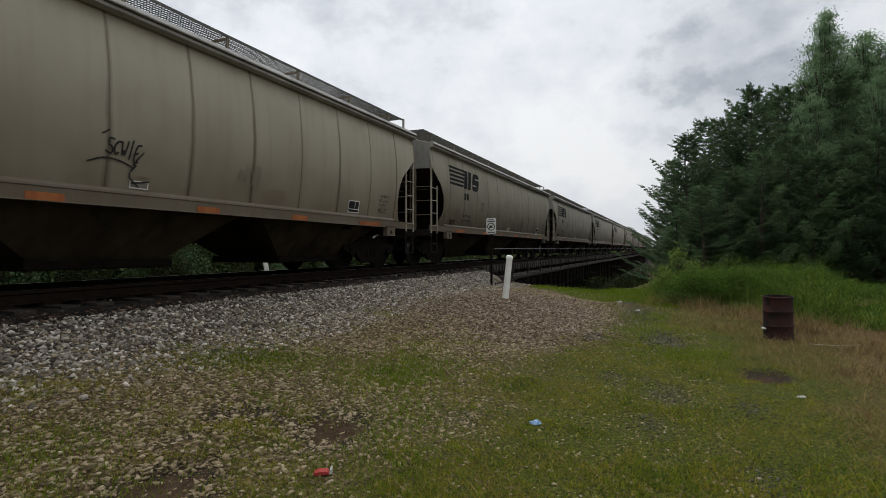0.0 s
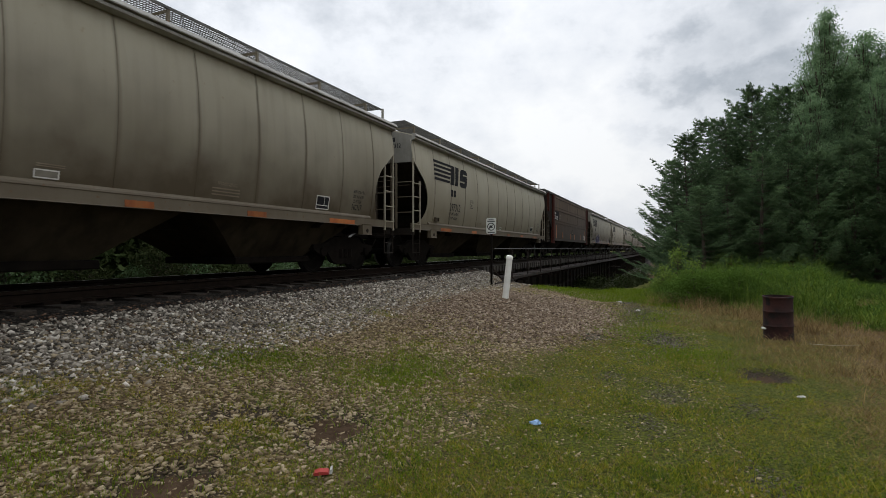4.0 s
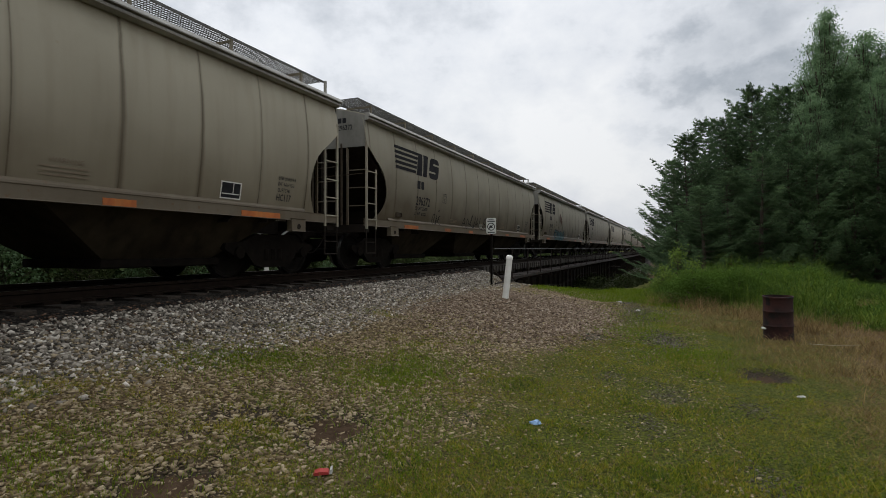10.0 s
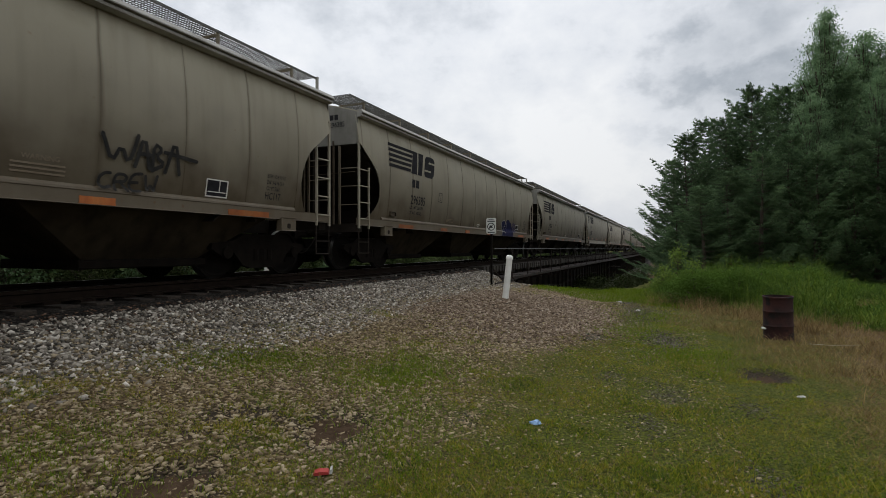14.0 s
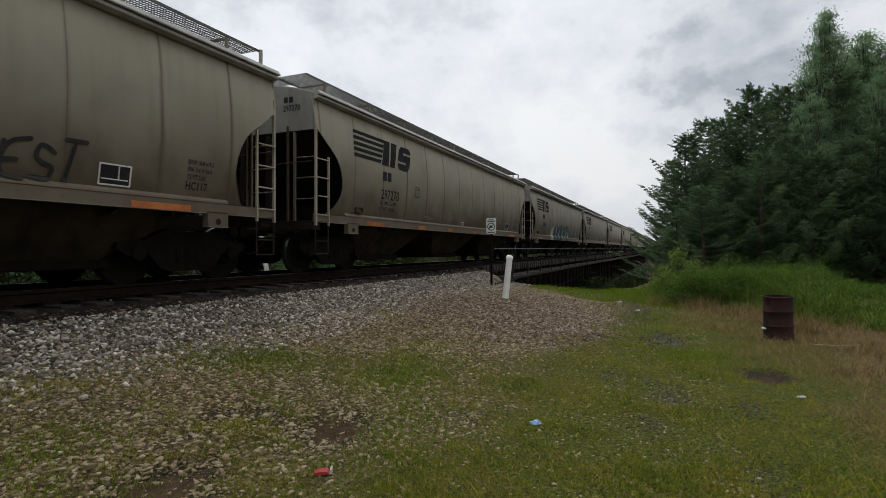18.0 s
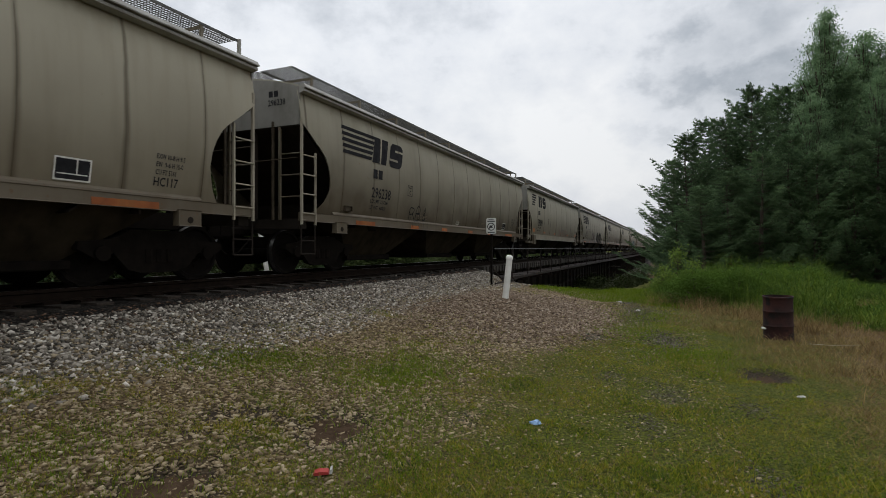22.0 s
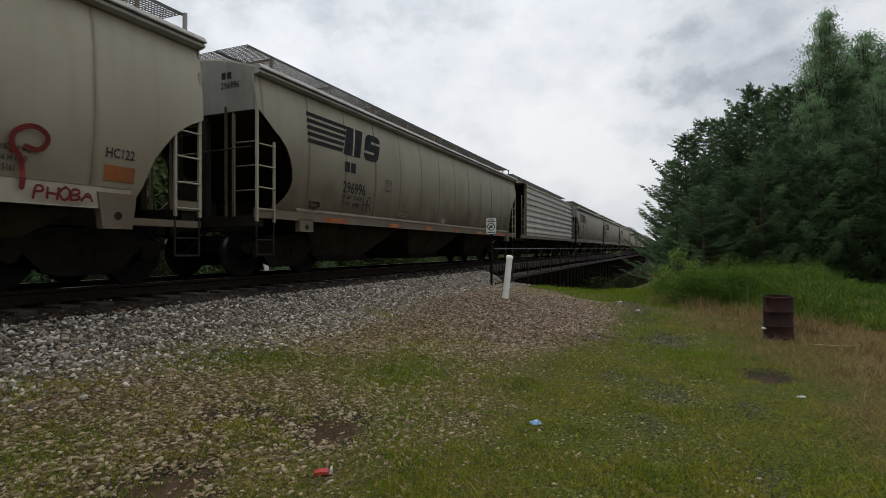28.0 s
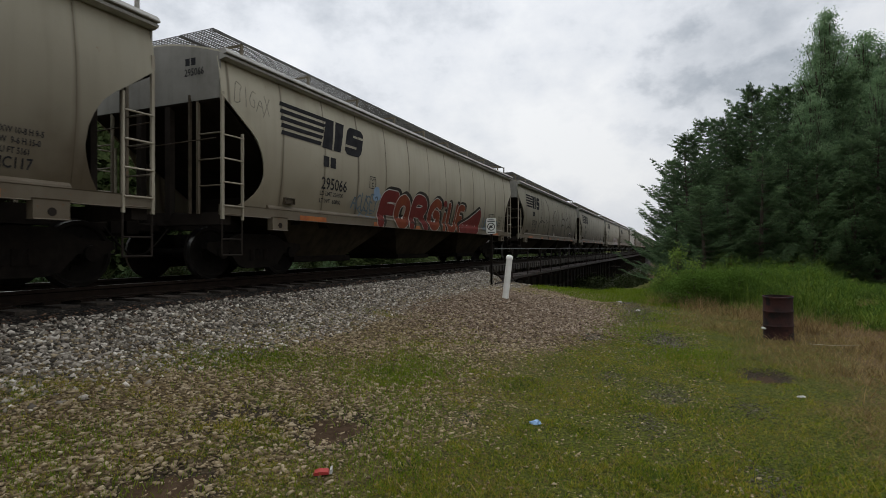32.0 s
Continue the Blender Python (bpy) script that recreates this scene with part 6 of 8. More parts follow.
    c.lines([[(-2.30, 1.98), (-2.30, 1.74)], [(-2.50, 1.74), (-2.05, 1.72)]], 0.018, SPRAY_HAZE)
    c.tag("GROPOI", -4.76, -3.70, 1.42, 1.80, SPRAY_BLACK, 0.034, 0.15, 0, 30, 0.1)
    c.tag("WHES", 0.10, 1.0, 1.52, 1.74, SPRAY_BLACK, 0.034, 0.2, 0, 31, 0.1)
    c.lines([[(0.62 + 0.12 * a, 1.92 + 0.08 * b) for a, b in ring], [(0.25, 1.44), (0.75, 1.44)]], 0.028, SPRAY_GREY)
    c.tag("QIL", 3.22, 3.96, 1.44, 1.66, SPRAY_BLACK, 0.03, 0, 0, 32)
    c = can["297016"]
    c.lines([[(-1.72, 1.42), (-2.0, 1.46), (-2.02, 1.80), (-1.60, 1.95), (-1.28, 1.72), (-1.18, 1.45), (-1.30, 1.26)], [(-1.85, 1.36), (-1.95, 1.16), (-1.65, 1.06), (-1.35, 1.14)], [(-1.20, 1.78), (-1.16, 1.56)],
             [(-1.10, 1.28), (-0.80, 1.42), (-0.72, 1.22), (-0.55, 1.10)], [(-0.62, 1.82), (-0.62, 1.66), (-0.80, 1.56), (-0.70, 1.42)], [(-0.62, 1.80), (-0.30, 1.72), (-0.05, 1.74)], [(-0.50, 1.44), (-0.36, 1.26)],
             [(0.0, 1.86), (-0.06, 1.60), (0.02, 1.42)], [(0.0, 1.74), (0.35, 1.72), (0.40, 1.50), (0.10, 1.44)], [(0.15, 1.30), (0.40, 1.40), (0.46, 1.20), (0.22, 1.12)]], 0.02, SPRAY_BLACK, "thin black sprayed outline letters")
    c.tag("SCNG", 0.35, 1.2, 1.09, 1.20, SPRAY_GREY, 0.02, 0.1, 0, 33)
    c = can["296996"]
    c.tag("HR", -4.80, -4.42, 1.40, 1.72, SPRAY_BLACK, 0.024, 0.0, 0, 34)
    c = can["298156"]
    c.fat("SELEWEL", 0.66, 4.98, 1.06, 1.90, 0.25, (SPRAY_PINK,), SPRAY_RED, 0.026, 0.03, 0.05, 35)
    c.lines([[(5.12, 1.60), (5.10, 1.80), (5.32, 1.92), (5.50, 1.80), (5.40, 1.62), (5.25, 1.66)], [(5.10, 1.66), (5.24, 1.50), (5.20, 1.20)]], 0.06, SPRAY_RED)
    c.tag("PHOBA", 5.32, 5.98, 1.10, 1.24, SPRAY_RED, 0.03, 0.1, 0, 43)
    ears = [[(-1.84, 1.56), (-1.84, 1.78)], [(-1.52, 1.58), (-1.44, 1.76)]]
    face = [[(-1.74, 1.50), (-1.60, 1.51)]]
    c.lines(ears, 0.11, SPRAY_BLACK, smoothing=0)
    c.lines(face, 0.32, SPRAY_BLACK, smoothing=0)
    c.lines(ears, 0.07, SPRAY_ORANGE, smoothing=0)
    c.lines(face, 0.27, SPRAY_ORANGE, smoothing=0)
    c.lines([[(-1.76, 1.50), (-1.76, 1.55)], [(-1.60, 1.51), (-1.60, 1.56)], [(-1.78, 1.42), (-1.68, 1.39), (-1.58, 1.43)]], 0.028, SPRAY_BLACK)
    c.lines([[(-1.30, 1.48), (-1.36, 1.66), (-1.48, 1.60)]], 0.05, SPRAY_BLACK)
    c.tag("THE MINK HAS SPOKEN", -5.75, -2.46, 1.09, 1.25, SPRAY_BLACK, 0.024, 0.1, 0, 44, 0.08)
    c = can["297210"]
    c.lines([[(-3.56, 3.30), (-3.54, 2.7), (-3.68, 2.12), (-3.2, 2.04), (-2.84, 1.99)], [(-3.66, 2.08), (-4.2, 1.88), (-4.45, 1.27)], [(-2.36, 3.3), (-1.72, 2.7), (-1.60, 2.0), (-1.76, 1.2)],
             [(-2.62, 1.62), (-2.42, 2.0)], [(-2.42, 2.10), (-2.34, 2.36)], [(-2.18, 2.0), (-2.10, 2.05)]], 0.055, SPRAY_SMOKE, "large thin black sprayed letters")
    c.lines([[(-1.74, 1.62), (-1.80, 1.3), (-1.78, 1.12)], [(-0.52, 1.84), (-0.36, 1.62)]], 0.16, SPRAY_SMOKE)
    c.lines([[(-0.86, 1.94), (-0.50, 1.90), (-0.18, 1.95)], [(-0.38, 2.70), (-0.40, 2.2), (-0.18, 1.93)], [(-0.75, 1.90), (-0.45, 1.5), (-0.18, 1.15)], [(-0.84, 2.32), (-0.40, 2.42)], [(0.05, 2.46), (0.09, 1.52)],
             [(-0.34, 2.6), (-0.1, 2.86), (0.36, 2.72), (0.47, 2.05)], [(0.43, 1.75), (0.41, 1.14)], [(0.90, 3.2), (0.99, 2.36), (0.60, 2.18), (1.10, 1.72), (1.02, 1.10)]], 0.045, SPRAY_SMOKE, "large thin black sprayed letters")
    c.lines([[(1.98, 2.29), (2.15, 2.41), (2.38, 2.48), (2.69, 2.48), (2.97, 2.43), (3.17, 2.32), (3.31, 2.10), (3.36, 1.77), (3.34, 1.47), (3.26, 1.25), (3.00, 1.10)], [(1.99, 2.00), (2.21, 2.06), (2.41, 2.08), (2.64, 2.06)], [(2.26, 2.81), (2.27, 2.49)]], 0.10, SPRAY_MIST, "large soft black sprayed letters")
    c.lines([[(3.78, 3.40), (3.76, 3.03), (3.79, 2.76), (3.84, 2.57)], [(3.46, 2.35), (3.67, 2.47), (3.85, 2.56), (4.09, 2.63)], [(4.09, 2.63), (4.13, 2.35), (4.20, 2.07)], [(3.59, 1.79), (3.91, 1.94), (4.24, 2.04), (4.65, 2.06), (5.00, 2.01), (5.25, 1.89)], [(4.92, 3.31), (4.80, 2.81), (4.78, 2.22)], [(4.78, 2.22), (5.05, 2.14), (5.24, 1.94)], [(5.47, 2.91), (5.26, 2.60), (5.22, 2.31), (5.27, 1.99), (5.42, 1.58), (5.46, 1.34)]], 0.085, SPRAY_MIST, "large soft black sprayed letters")
    c.lines([[(-4.0 + 0.36 * a, 1.58 + 0.30 * b) for a, b in ring], [(-4.12 + 0.09 * a, 1.62 + 0.1 * b) for a, b in ring], [(-3.92 + 0.08 * a, 1.60 + 0.1 * b) for a, b in ring], [(-4.25, 1.40), (-4.0, 1.46), (-3.78, 1.40)]], 0.03, SPRAY_GREY)
    c.tag("OIC", 5.80, 6.28, 1.52, 1.80, SPRAY_SMOKE, 0.03, 0.1, 0, 42)
    c.tag("SXE", 5.78, 6.30, 1.28, 1.52, SPRAY_SMOKE, 0.04, 0.0, 0, 43)
    c = can["295066"]
    c.cloud([(-3.46, 1.92, 0.20), (-3.40, 1.80, 0.20), (-3.50, 1.78, 0.16)], SPRAY_SKY, "pale blue sprayed dab")
    for ch, x0, x1, z0, z1, w in (("F", -3.40, -2.25, 1.03, 2.06, 0.30), ("O", -2.62, -1.62, 1.03, 2.02, 0.28), ("R", -1.72, -0.42, 1.03, 2.10, 0.28), ("G", -0.62, 0.50, 1.05, 2.12, 0.26), ("I", 0.38, 0.90, 1.05, 1.72, 0.20), ("U", 0.78, 1.72, 1.03, 2.05, 0.22), ("E", 1.55, 2.35, 1.05, 2.05, 0.22)):
        c.fat(ch, x0, x1, z0, z1, w, (SPRAY_RED,) if ch in "FR" else (SPRAY_RUST,), SPRAY_HAZE, 0.022, 0.22, 0, 39, 0.0, SPRAY_SOOT)
    c.cloud([(0.66, 1.92, 0.20)], SPRAY_RED, "red sprayed dot")
    tail = [[(2.0, 1.20), (2.7, 1.38), (3.3, 1.60), (3.85, 1.82)], [(3.86, 1.80), (3.88, 1.62), (3.55, 1.22)], [(2.4, 1.22), (3.1, 1.34), (3.7, 1.60)], [(2.2, 1.16), (3.4, 1.18)]]
    c.lines([[(x - 0.05, z + 0.06) for x, z in tail[0]]], 0.38, SPRAY_SOOT, "dark sprayed shadow behind the swoosh")
    self_edge = c.lines(tail, 0.34, SPRAY_HAZE, "sprayed red swoosh with a pale outline")
    c.level += 0.002
    c.lines(tail, 0.29, SPRAY_RED, "", 2, self_edge, "spray_fill")
    c.tag("ACUSE?", -4.62, -3.52, 1.42, 1.78, SPRAY_INK, 0.035, 0.15, 0, 41, 0.08)
    c.tag("XZE", -4.35, -3.6, 1.28, 1.42, SPRAY_INK, 0.024, 0.1, 0, 45)
    c.tag("UC", 4.20, 4.78, 1.26, 1.66, SPRAY_INK, 0.075, 0.15, 0, 46)
    c.tag("CRSTO", 4.82, 5.52, 1.68, 1.88, SPRAY_BLACK, 0.024, 0.1, 0, 47)
    c.tag("OR", 5.50, 6.02, 1.27, 1.66, SPRAY_INK, 0.075, 0.0, 0, 48)
    c.tag("DIGAX", -8.12, -7.3, 2.92, 3.24, SPRAY_GREY, 0.016, 0.1, 0.12, 40, 0.1)
    rr = random.Random(9)
    for number, cx, cz, w, h in (("297016", -7.84, 3.05, 0.34, 0.42), ("297016", -7.62, 2.82, 0.22, 0.5)):
        part("rust_stain", decal("rust_stain", [blob(cx, cz, w, h, rr, 0.0, -0.2)], RUST_PATCH, 0.008), None, by[number][0], "rusty bare patch")
    can["294993"].lines([[(-2.92 + 0.09 * i + 0.03 * k, 2.72 - 0.05 * i - 0.16 * k), (-2.86 + 0.09 * i + 0.03 * k, 2.40 - 0.03 * i - 0.14 * k)] for i in range(6) for k in range(2)], 0.11, RUST_PATCH, "brown rusty bare patch", 0)
    can["294993"].lines([[(-2.72 + 0.055 * i, 2.2), (-2.72 + 0.055 * i, 1.96 - 0.06 * ((i * 7) % 4))] for i in range(9)], 0.016, RUST_PATCH, "thin runs of rust", 0)
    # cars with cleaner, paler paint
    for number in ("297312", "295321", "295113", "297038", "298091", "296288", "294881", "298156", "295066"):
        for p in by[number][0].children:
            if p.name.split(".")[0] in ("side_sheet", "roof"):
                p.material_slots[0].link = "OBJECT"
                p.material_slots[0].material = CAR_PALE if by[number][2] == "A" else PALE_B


paint_cars()


def motions():
    """The train rolls away at an even speed; its wheels turn while they are near enough to be told apart."""
    for car, kind, number, centre in CARS:
        walk(car, [(t, pose(centre + SPEED * t, TRACK_Y, RAIL_Z)) for t in (0.0, 16.0, 32.0)])
        t0, t1 = (-14 - centre) / SPEED, (26 - centre) / SPEED
        t0, t1 = max(0.0, t0), min(32.0, t1)
        if t1 - t0 < 0.1:
            continue
        n = int((t1 - t0) / 0.0375) + 1
        rows = [(t0 + (t1 - t0) * i / n, SPEED * (t1 - t0) * i / n / 0.457) for i in range(n + 1)]
        rows = ([(0.0, 0.0)] if t0 > 0.05 else []) + rows + ([(32.0, rows[-1][1])] if t1 < 31.95 else [])
        for w in car.children_recursive:
            if w.name.startswith("wheelset"):
                at = Matrix.Translation(w.location)
                walk(w, [(t, at @ Matrix.Rotation(a, 4, "Y")) for t, a in rows])


# ---- scattered stones and grass ----
def stone_template(seed):
    """A broken, angular stone."""
    r = random.Random(seed)
    bm = bmesh.new()
    for _ in range(8):
        d = Vector((r.gauss(0, 1), r.gauss(0, 1), r.gauss(0, 1))).normalized()
        bm.verts.new(d * r.uniform(0.75, 1.1))
    hull = bmesh.ops.convex_hull(bm, input=bm.verts[:])
    bmesh.ops.delete(bm, geom=list({g for g in hull["geom_unused"] + hull["geom_interior"] if isinstance(g, bmesh.types.BMVert)}), context="VERTS")
    bmesh.ops.triangulate(bm, faces=bm.faces[:])
    bmesh.ops.recalc_face_normals(bm, faces=bm.faces[:])
    bm.verts.index_update()
    vs = np.array([v.co[:] for v in bm.verts])
    fs = np.array([[v.index for v in f.verts] for f in bm.faces])
    bm.free()
    return vs, fs


STONES = [stone_template(i) for i in range(9)]


def scatter_stones(name, xy, size, mat, label, flat=((0.8, 0.6, 0.3), (1.35, 1.05, 0.65))):
    """One mesh of loose stones half sunk in the ground."""
    vs, fs, off = [], [], 0
    z = ground_z(xy[:, 0], xy[:, 1])
    which = rng.integers(0, len(STONES), len(xy))
    for k, (tv, tf) in enumerate(STONES):
        sel = np.where(which == k)[0]
        n = len(sel)
        if not n:
            continue
        sc = size[sel][:, None] * rng.uniform(flat[0], flat[1], (n, 3))
        a, b = rng.uniform(0, 6.283, n), rng.normal(0, 0.3, n)
        p = tv[None] * sc[:, None, :]
        px = p[..., 0] * np.cos(b)[:, None] - p[..., 2] * np.sin(b)[:, None]
        pz = p[..., 0] * np.sin(b)[:, None] + p[..., 2] * np.cos(b)[:, None]
        qx = px * np.cos(a)[:, None] - p[..., 1] * np.sin(a)[:, None]
        qy = px * np.sin(a)[:, None] + p[..., 1] * np.cos(a)[:, None]
        w = np.stack([qx + xy[sel, 0][:, None], qy + xy[sel, 1][:, None], pz + (z[sel] + size[sel] * 0.05)[:, None]], -1)
        vs.append(w.reshape(-1, 3))
        fs.append((tf[None] + (np.arange(n) * len(tv))[:, None, None] + off).reshape(-1, 3))
        off += n * len(tv)
    ob = new(name, raw_mesh(name, np.concatenate(vs), np.concatenate(fs), mat))
    return tagged(ob, label, "gravel", kind="stuff")


def thinned(xy):
    """Thins the loose pieces out towards the ground behind the stand."""
    a = np.abs(np.arctan2(xy[:, 1], xy[:, 0]) - AXIS)
    thin = smooth(radians(75), radians(44), a) * smooth(0.9, 1.9, np.hypot(xy[:, 0], xy[:, 1]))
    return xy[rng.random(len(xy)) < 0.03 + 0.97 * thin]


def field(n, x0, x1, y0, y1):
    return rng.uniform((x0, y0), (x1, y1), (n, 2))


def solid_ground(xy):
    return xy[xy[:, 0] < gully_edge(xy[:, 1]) + 0.5]


p = solid_ground(thinned(field(100000, -3, 20, 4.8, 8.6)))
edge = 5.6 + 0.35 * wave(p[:, 0], p[:, 1], 1.6, 11) + 0.45 * rng.normal(0, 1, len(p)) * smooth(6.4, 5.6, p[:, 1])
p = p[((p[:, 1] > edge) | (rng.random(len(p)) < 0.05)) & ((p[:, 1] < 6.66) | (rng.random(len(p)) < 0.004))]
scatter_stones("ballast_stones", p, 0.019 + 0.032 * rng.random(len(p)) ** 1.3, STONE_GREY, "loose grey crushed stone ballast along the track", ((0.75, 0.65, 0.5), (1.25, 1.05, 0.9)))
p = solid_ground(thinned(field(190000, -4, 20, -0.6, 6.4)))
grow = 0.95 * smooth(0.5, 3.0, p[:, 1] + 0.7 * wave(p[:, 0], p[:, 1], 1.1, 21)) + 1.2 * np.exp(-(((p[:, 0] - 12.2) / 3.4) ** 2 + ((p[:, 1] - 2.9) / 2.1) ** 2) ** 2)
p = p[rng.random(len(p)) < np.clip(grow * 0.80, 0.20, 1)]
rim = []
for hx, hy, hr, hd in MUD_HOLES:
    a, q = rng.uniform(0, 6.283, 260), hr * rng.normal(0.85, 0.28, 260)
    rim.append(np.stack([hx + np.cos(a) * q, hy + np.sin(a) * q * 0.75], -1))
p = np.concatenate([p] + rim[:2])
bank = np.exp(-(((p[:, 0] - 12.4) / 3.9) ** 2 + ((p[:, 1] - 3.3) / 2.2) ** 2) ** 2) > np.clip(0.4 + 0.25 * rng.normal(0, 1, len(p)), 0.12, 0.95)
b = p[bank]
scatter_stones("bank_stones", b, 0.020 + 0.036 * rng.random(len(b)) ** 1.6, STONE_BROWN, "brown and grey broken stone banked up beside the bridge")
p = p[~bank]
scatter_stones("gravel_stones", p, (0.012 + 0.032 * rng.random(len(p)) ** 2.4) * (0.62 + 0.38 * smooth(1.0, 3.0, p[:, 1])) * (1 + 0.55 * np.exp(-(((p[:, 0] - 12.2) / 3.4) ** 2 + ((p[:, 1] - 2.9) / 2.1) ** 2) ** 2)), STONE_TAN, "tan and brown gravel scattered over dirt and grass", ((0.8, 0.65, 0.32), (1.3, 1.1, 0.70)))

p = solid_ground(thinned(field(2600, 0, 19, 6.30, 6.80)))
scatter_stones("rusty_stones", p, 0.014 + 0.026 * rng.random(len(p)) ** 1.5, STONE_RUST, "rust-stained brown stones beside the tie ends")
wet = []
for (hx, hy, hr, hd), tilt in zip(MUD_HOLES[3:], (0.5, 0.2)):
    a, q = rng.uniform(0, 6.283, 800), hr * np.sqrt(rng.random(800)) * rng.uniform(0.6, 1.5, 800)
    w = np.stack([hx + np.cos(a) * q * 1.3, hy + np.sin(a) * q * 0.5 + 0.3 * np.cos(a) * q], -1)
    wet.append(w[wave(w[:, 0], w[:, 1], 6.0, 71) > -0.55])
for hx, hy in ((5.5, 0.2), (6.5, -0.77), (4.57, -0.67), (10.3, 1.36), (7.4, 0.75), (5.0, 1.9)):
    w = np.stack([hx + 0.2 * rng.normal(0, 1, 260), hy + 0.11 * rng.normal(0, 1, 260)], -1)
    wet.append(w)
for hx, hy in BARE_STRIP:
    w = np.stack([hx + 0.55 * rng.normal(0, 1, 420), hy + 0.24 * rng.normal(0, 1, 420)], -1)
    wet.append(w)
p = solid_ground(np.concatenate(wet))
scatter_stones("wet_stones", p, (0.008 + 0.014 * rng.random(len(p)) ** 1.5) * (1 + 0.9 * smooth(8.0, 10.0, p[:, 0])), STONE_WET, "dark wet gravel in shallow hollows of the grass")


def blades(name, xy, height, width, lean, mat, label, category="grass", z=None, plain=False):
    """Grass as thin bent blades, joined; plain ones are single triangles."""
    n = len(xy)
    z = ground_z(xy[:, 0], xy[:, 1]) if z is None else z
    a, b = rng.uniform(0, 6.283, n), rng.uniform(0, 6.283, n)
    base = np.stack([xy[:, 0], xy[:, 1], z - 0.005], -1)
    side = np.stack([np.cos(a), np.sin(a), np.zeros(n)], -1) * (width / 2)[:, None]
    tip = np.stack([np.cos(b) * lean, np.sin(b) * lean, np.ones(n)], -1) * height[:, None]
    mid = np.stack([np.cos(b) * lean * 0.3, np.sin(b) * lean * 0.3, np.full(n, 0.6)], -1) * height[:, None]
    v = np.stack([base - side, base + side, base + mid - side * 0.7, base + mid + side * 0.7, base + tip], 1).reshape(-1, 3)
    o = (np.arange(n) * 5)[:, None]
    f = np.concatenate([o + [[0, 1, 3]], o + [[0, 3, 2]], o + [[2, 3, 4]]], 1).reshape(-1, 3)
    if plain:
        v = np.stack([base - side, base + side, base + tip], 1).reshape(-1, 3)
        f = np.arange(3 * n).reshape(-1, 3)
    ob = new(name, raw_mesh(name, v, f, mat))
    return tagged(ob, label, category, kind="stuff")


def turf_density(xy):
    w = xy[:, 1] + 0.9 * wave(xy[:, 0], xy[:, 1], 1.1, 21)
    d = 1 - smooth(1.8, 5.0, w) * 0.36
    clump = wave(xy[:, 0], xy[:, 1], 3.1, 33) + 0.7 * wave(xy[:, 0], xy[:, 1], 9.0, 34)
    d = d * (0.16 + 0.84 * smooth(-0.15, 0.35, clump + 0.5 * smooth(2.6, 0.6, xy[:, 1])))
    d = d * (1 - 0.96 * np.exp(-(((xy[:, 0] - 12.2) / 3.5) ** 2 + ((xy[:, 1] - 3.0) / 2.2) ** 2) ** 2))
    for hx, hy, hr, hd in MUD_HOLES:
        d = d * (1 - np.exp(-(((xy[:, 0] - hx) / hr) ** 2 + ((xy[:, 1] - hy) / (hr * 0.7)) ** 2) ** 2))
    d = d * (0.66 + 0.34 * smooth(-0.9, 0.5, xy[:, 1]))
    for hx, hy in ((5.5, 0.2), (6.5, -0.77), (4.57, -0.67), (10.3, 1.36), (7.4, 0.75), (5.0, 1.9)):
        d = d * (1 - 0.8 * np.exp(-((xy[:, 0] - hx) / 0.34) ** 2 - ((xy[:, 1] - hy) / 0.2) ** 2))
    for hx, hy in BARE_STRIP:
        d = d * (1 - 0.85 * np.exp(-((xy[:, 0] - hx) / 0.7) ** 2 - ((xy[:, 1] - hy) / 0.34) ** 2))
    for tx, ty, tr in ((4.8, 5.15, 0.45), (5.1, 4.4, 0.6), (6.3, 3.5, 0.7), (2.45, 4.3, 0.4), (8.5, 3.3, 0.6), (3.4, 3.2, 0.3), (2.9, 2.6, 0.35)):
        d = d + 0.8 * np.exp(-((xy[:, 0] - tx) ** 2 + ((xy[:, 1] - ty) * 1.6) ** 2) / tr ** 2)
    return np.where(xy[:, 1] > 5.85, 0, d)


# nearer ground holds more blades
r = 1.2 + 16.7 * rng.random(1150000) ** 1.25
ang = AXIS + np.where(rng.random(len(r)) < 0.9, rng.uniform(-radians(43), radians(43), len(r)), rng.normal(0, radians(75), len(r)))
p = solid_ground(np.stack([r * np.cos(ang), r * np.sin(ang)], -1))
p = p[rng.random(len(p)) < turf_density(p)]
tuft = rng.random(len(p)) < 0.72
heart = p[rng.integers(0, len(p), len(p) // 13)]
spot = heart[rng.integers(0, len(heart), tuft.sum())]
p[tuft] = spot + rng.normal(0, 1, spot.shape) * (0.012 + 0.0022 * np.hypot(spot[:, 0], spot[:, 1]))[:, None]
dryness = smooth(-1.0, -2.0, p[:, 1] + 0.8 * wave(p[:, 0], p[:, 1], 1.3, 41) + 0.25 * (9 - p[:, 0]))
isdry = rng.random(len(p)) < dryness * 0.6 + 0.06
q = p[~isdry]
far = np.hypot(q[:, 0], q[:, 1]) > 4.2
tall = (0.011 + 0.036 * rng.random(len(q)) ** 2.2) * (0.75 + 0.5 * smooth(-0.2, 0.9, wave(q[:, 0], q[:, 1], 2.6, 35)))
for sel, name in ((~far, "grass"), (far, "distant_grass")):
    n = sel.sum()
    blades(name, q[sel], tall[sel], rng.uniform(0.003, 0.008, n) * (1.0 if name == "grass" else 1.5), rng.uniform(0.3, 1.3, n), BLADE, "short patchy green grass growing through gravel", plain=name != "grass")
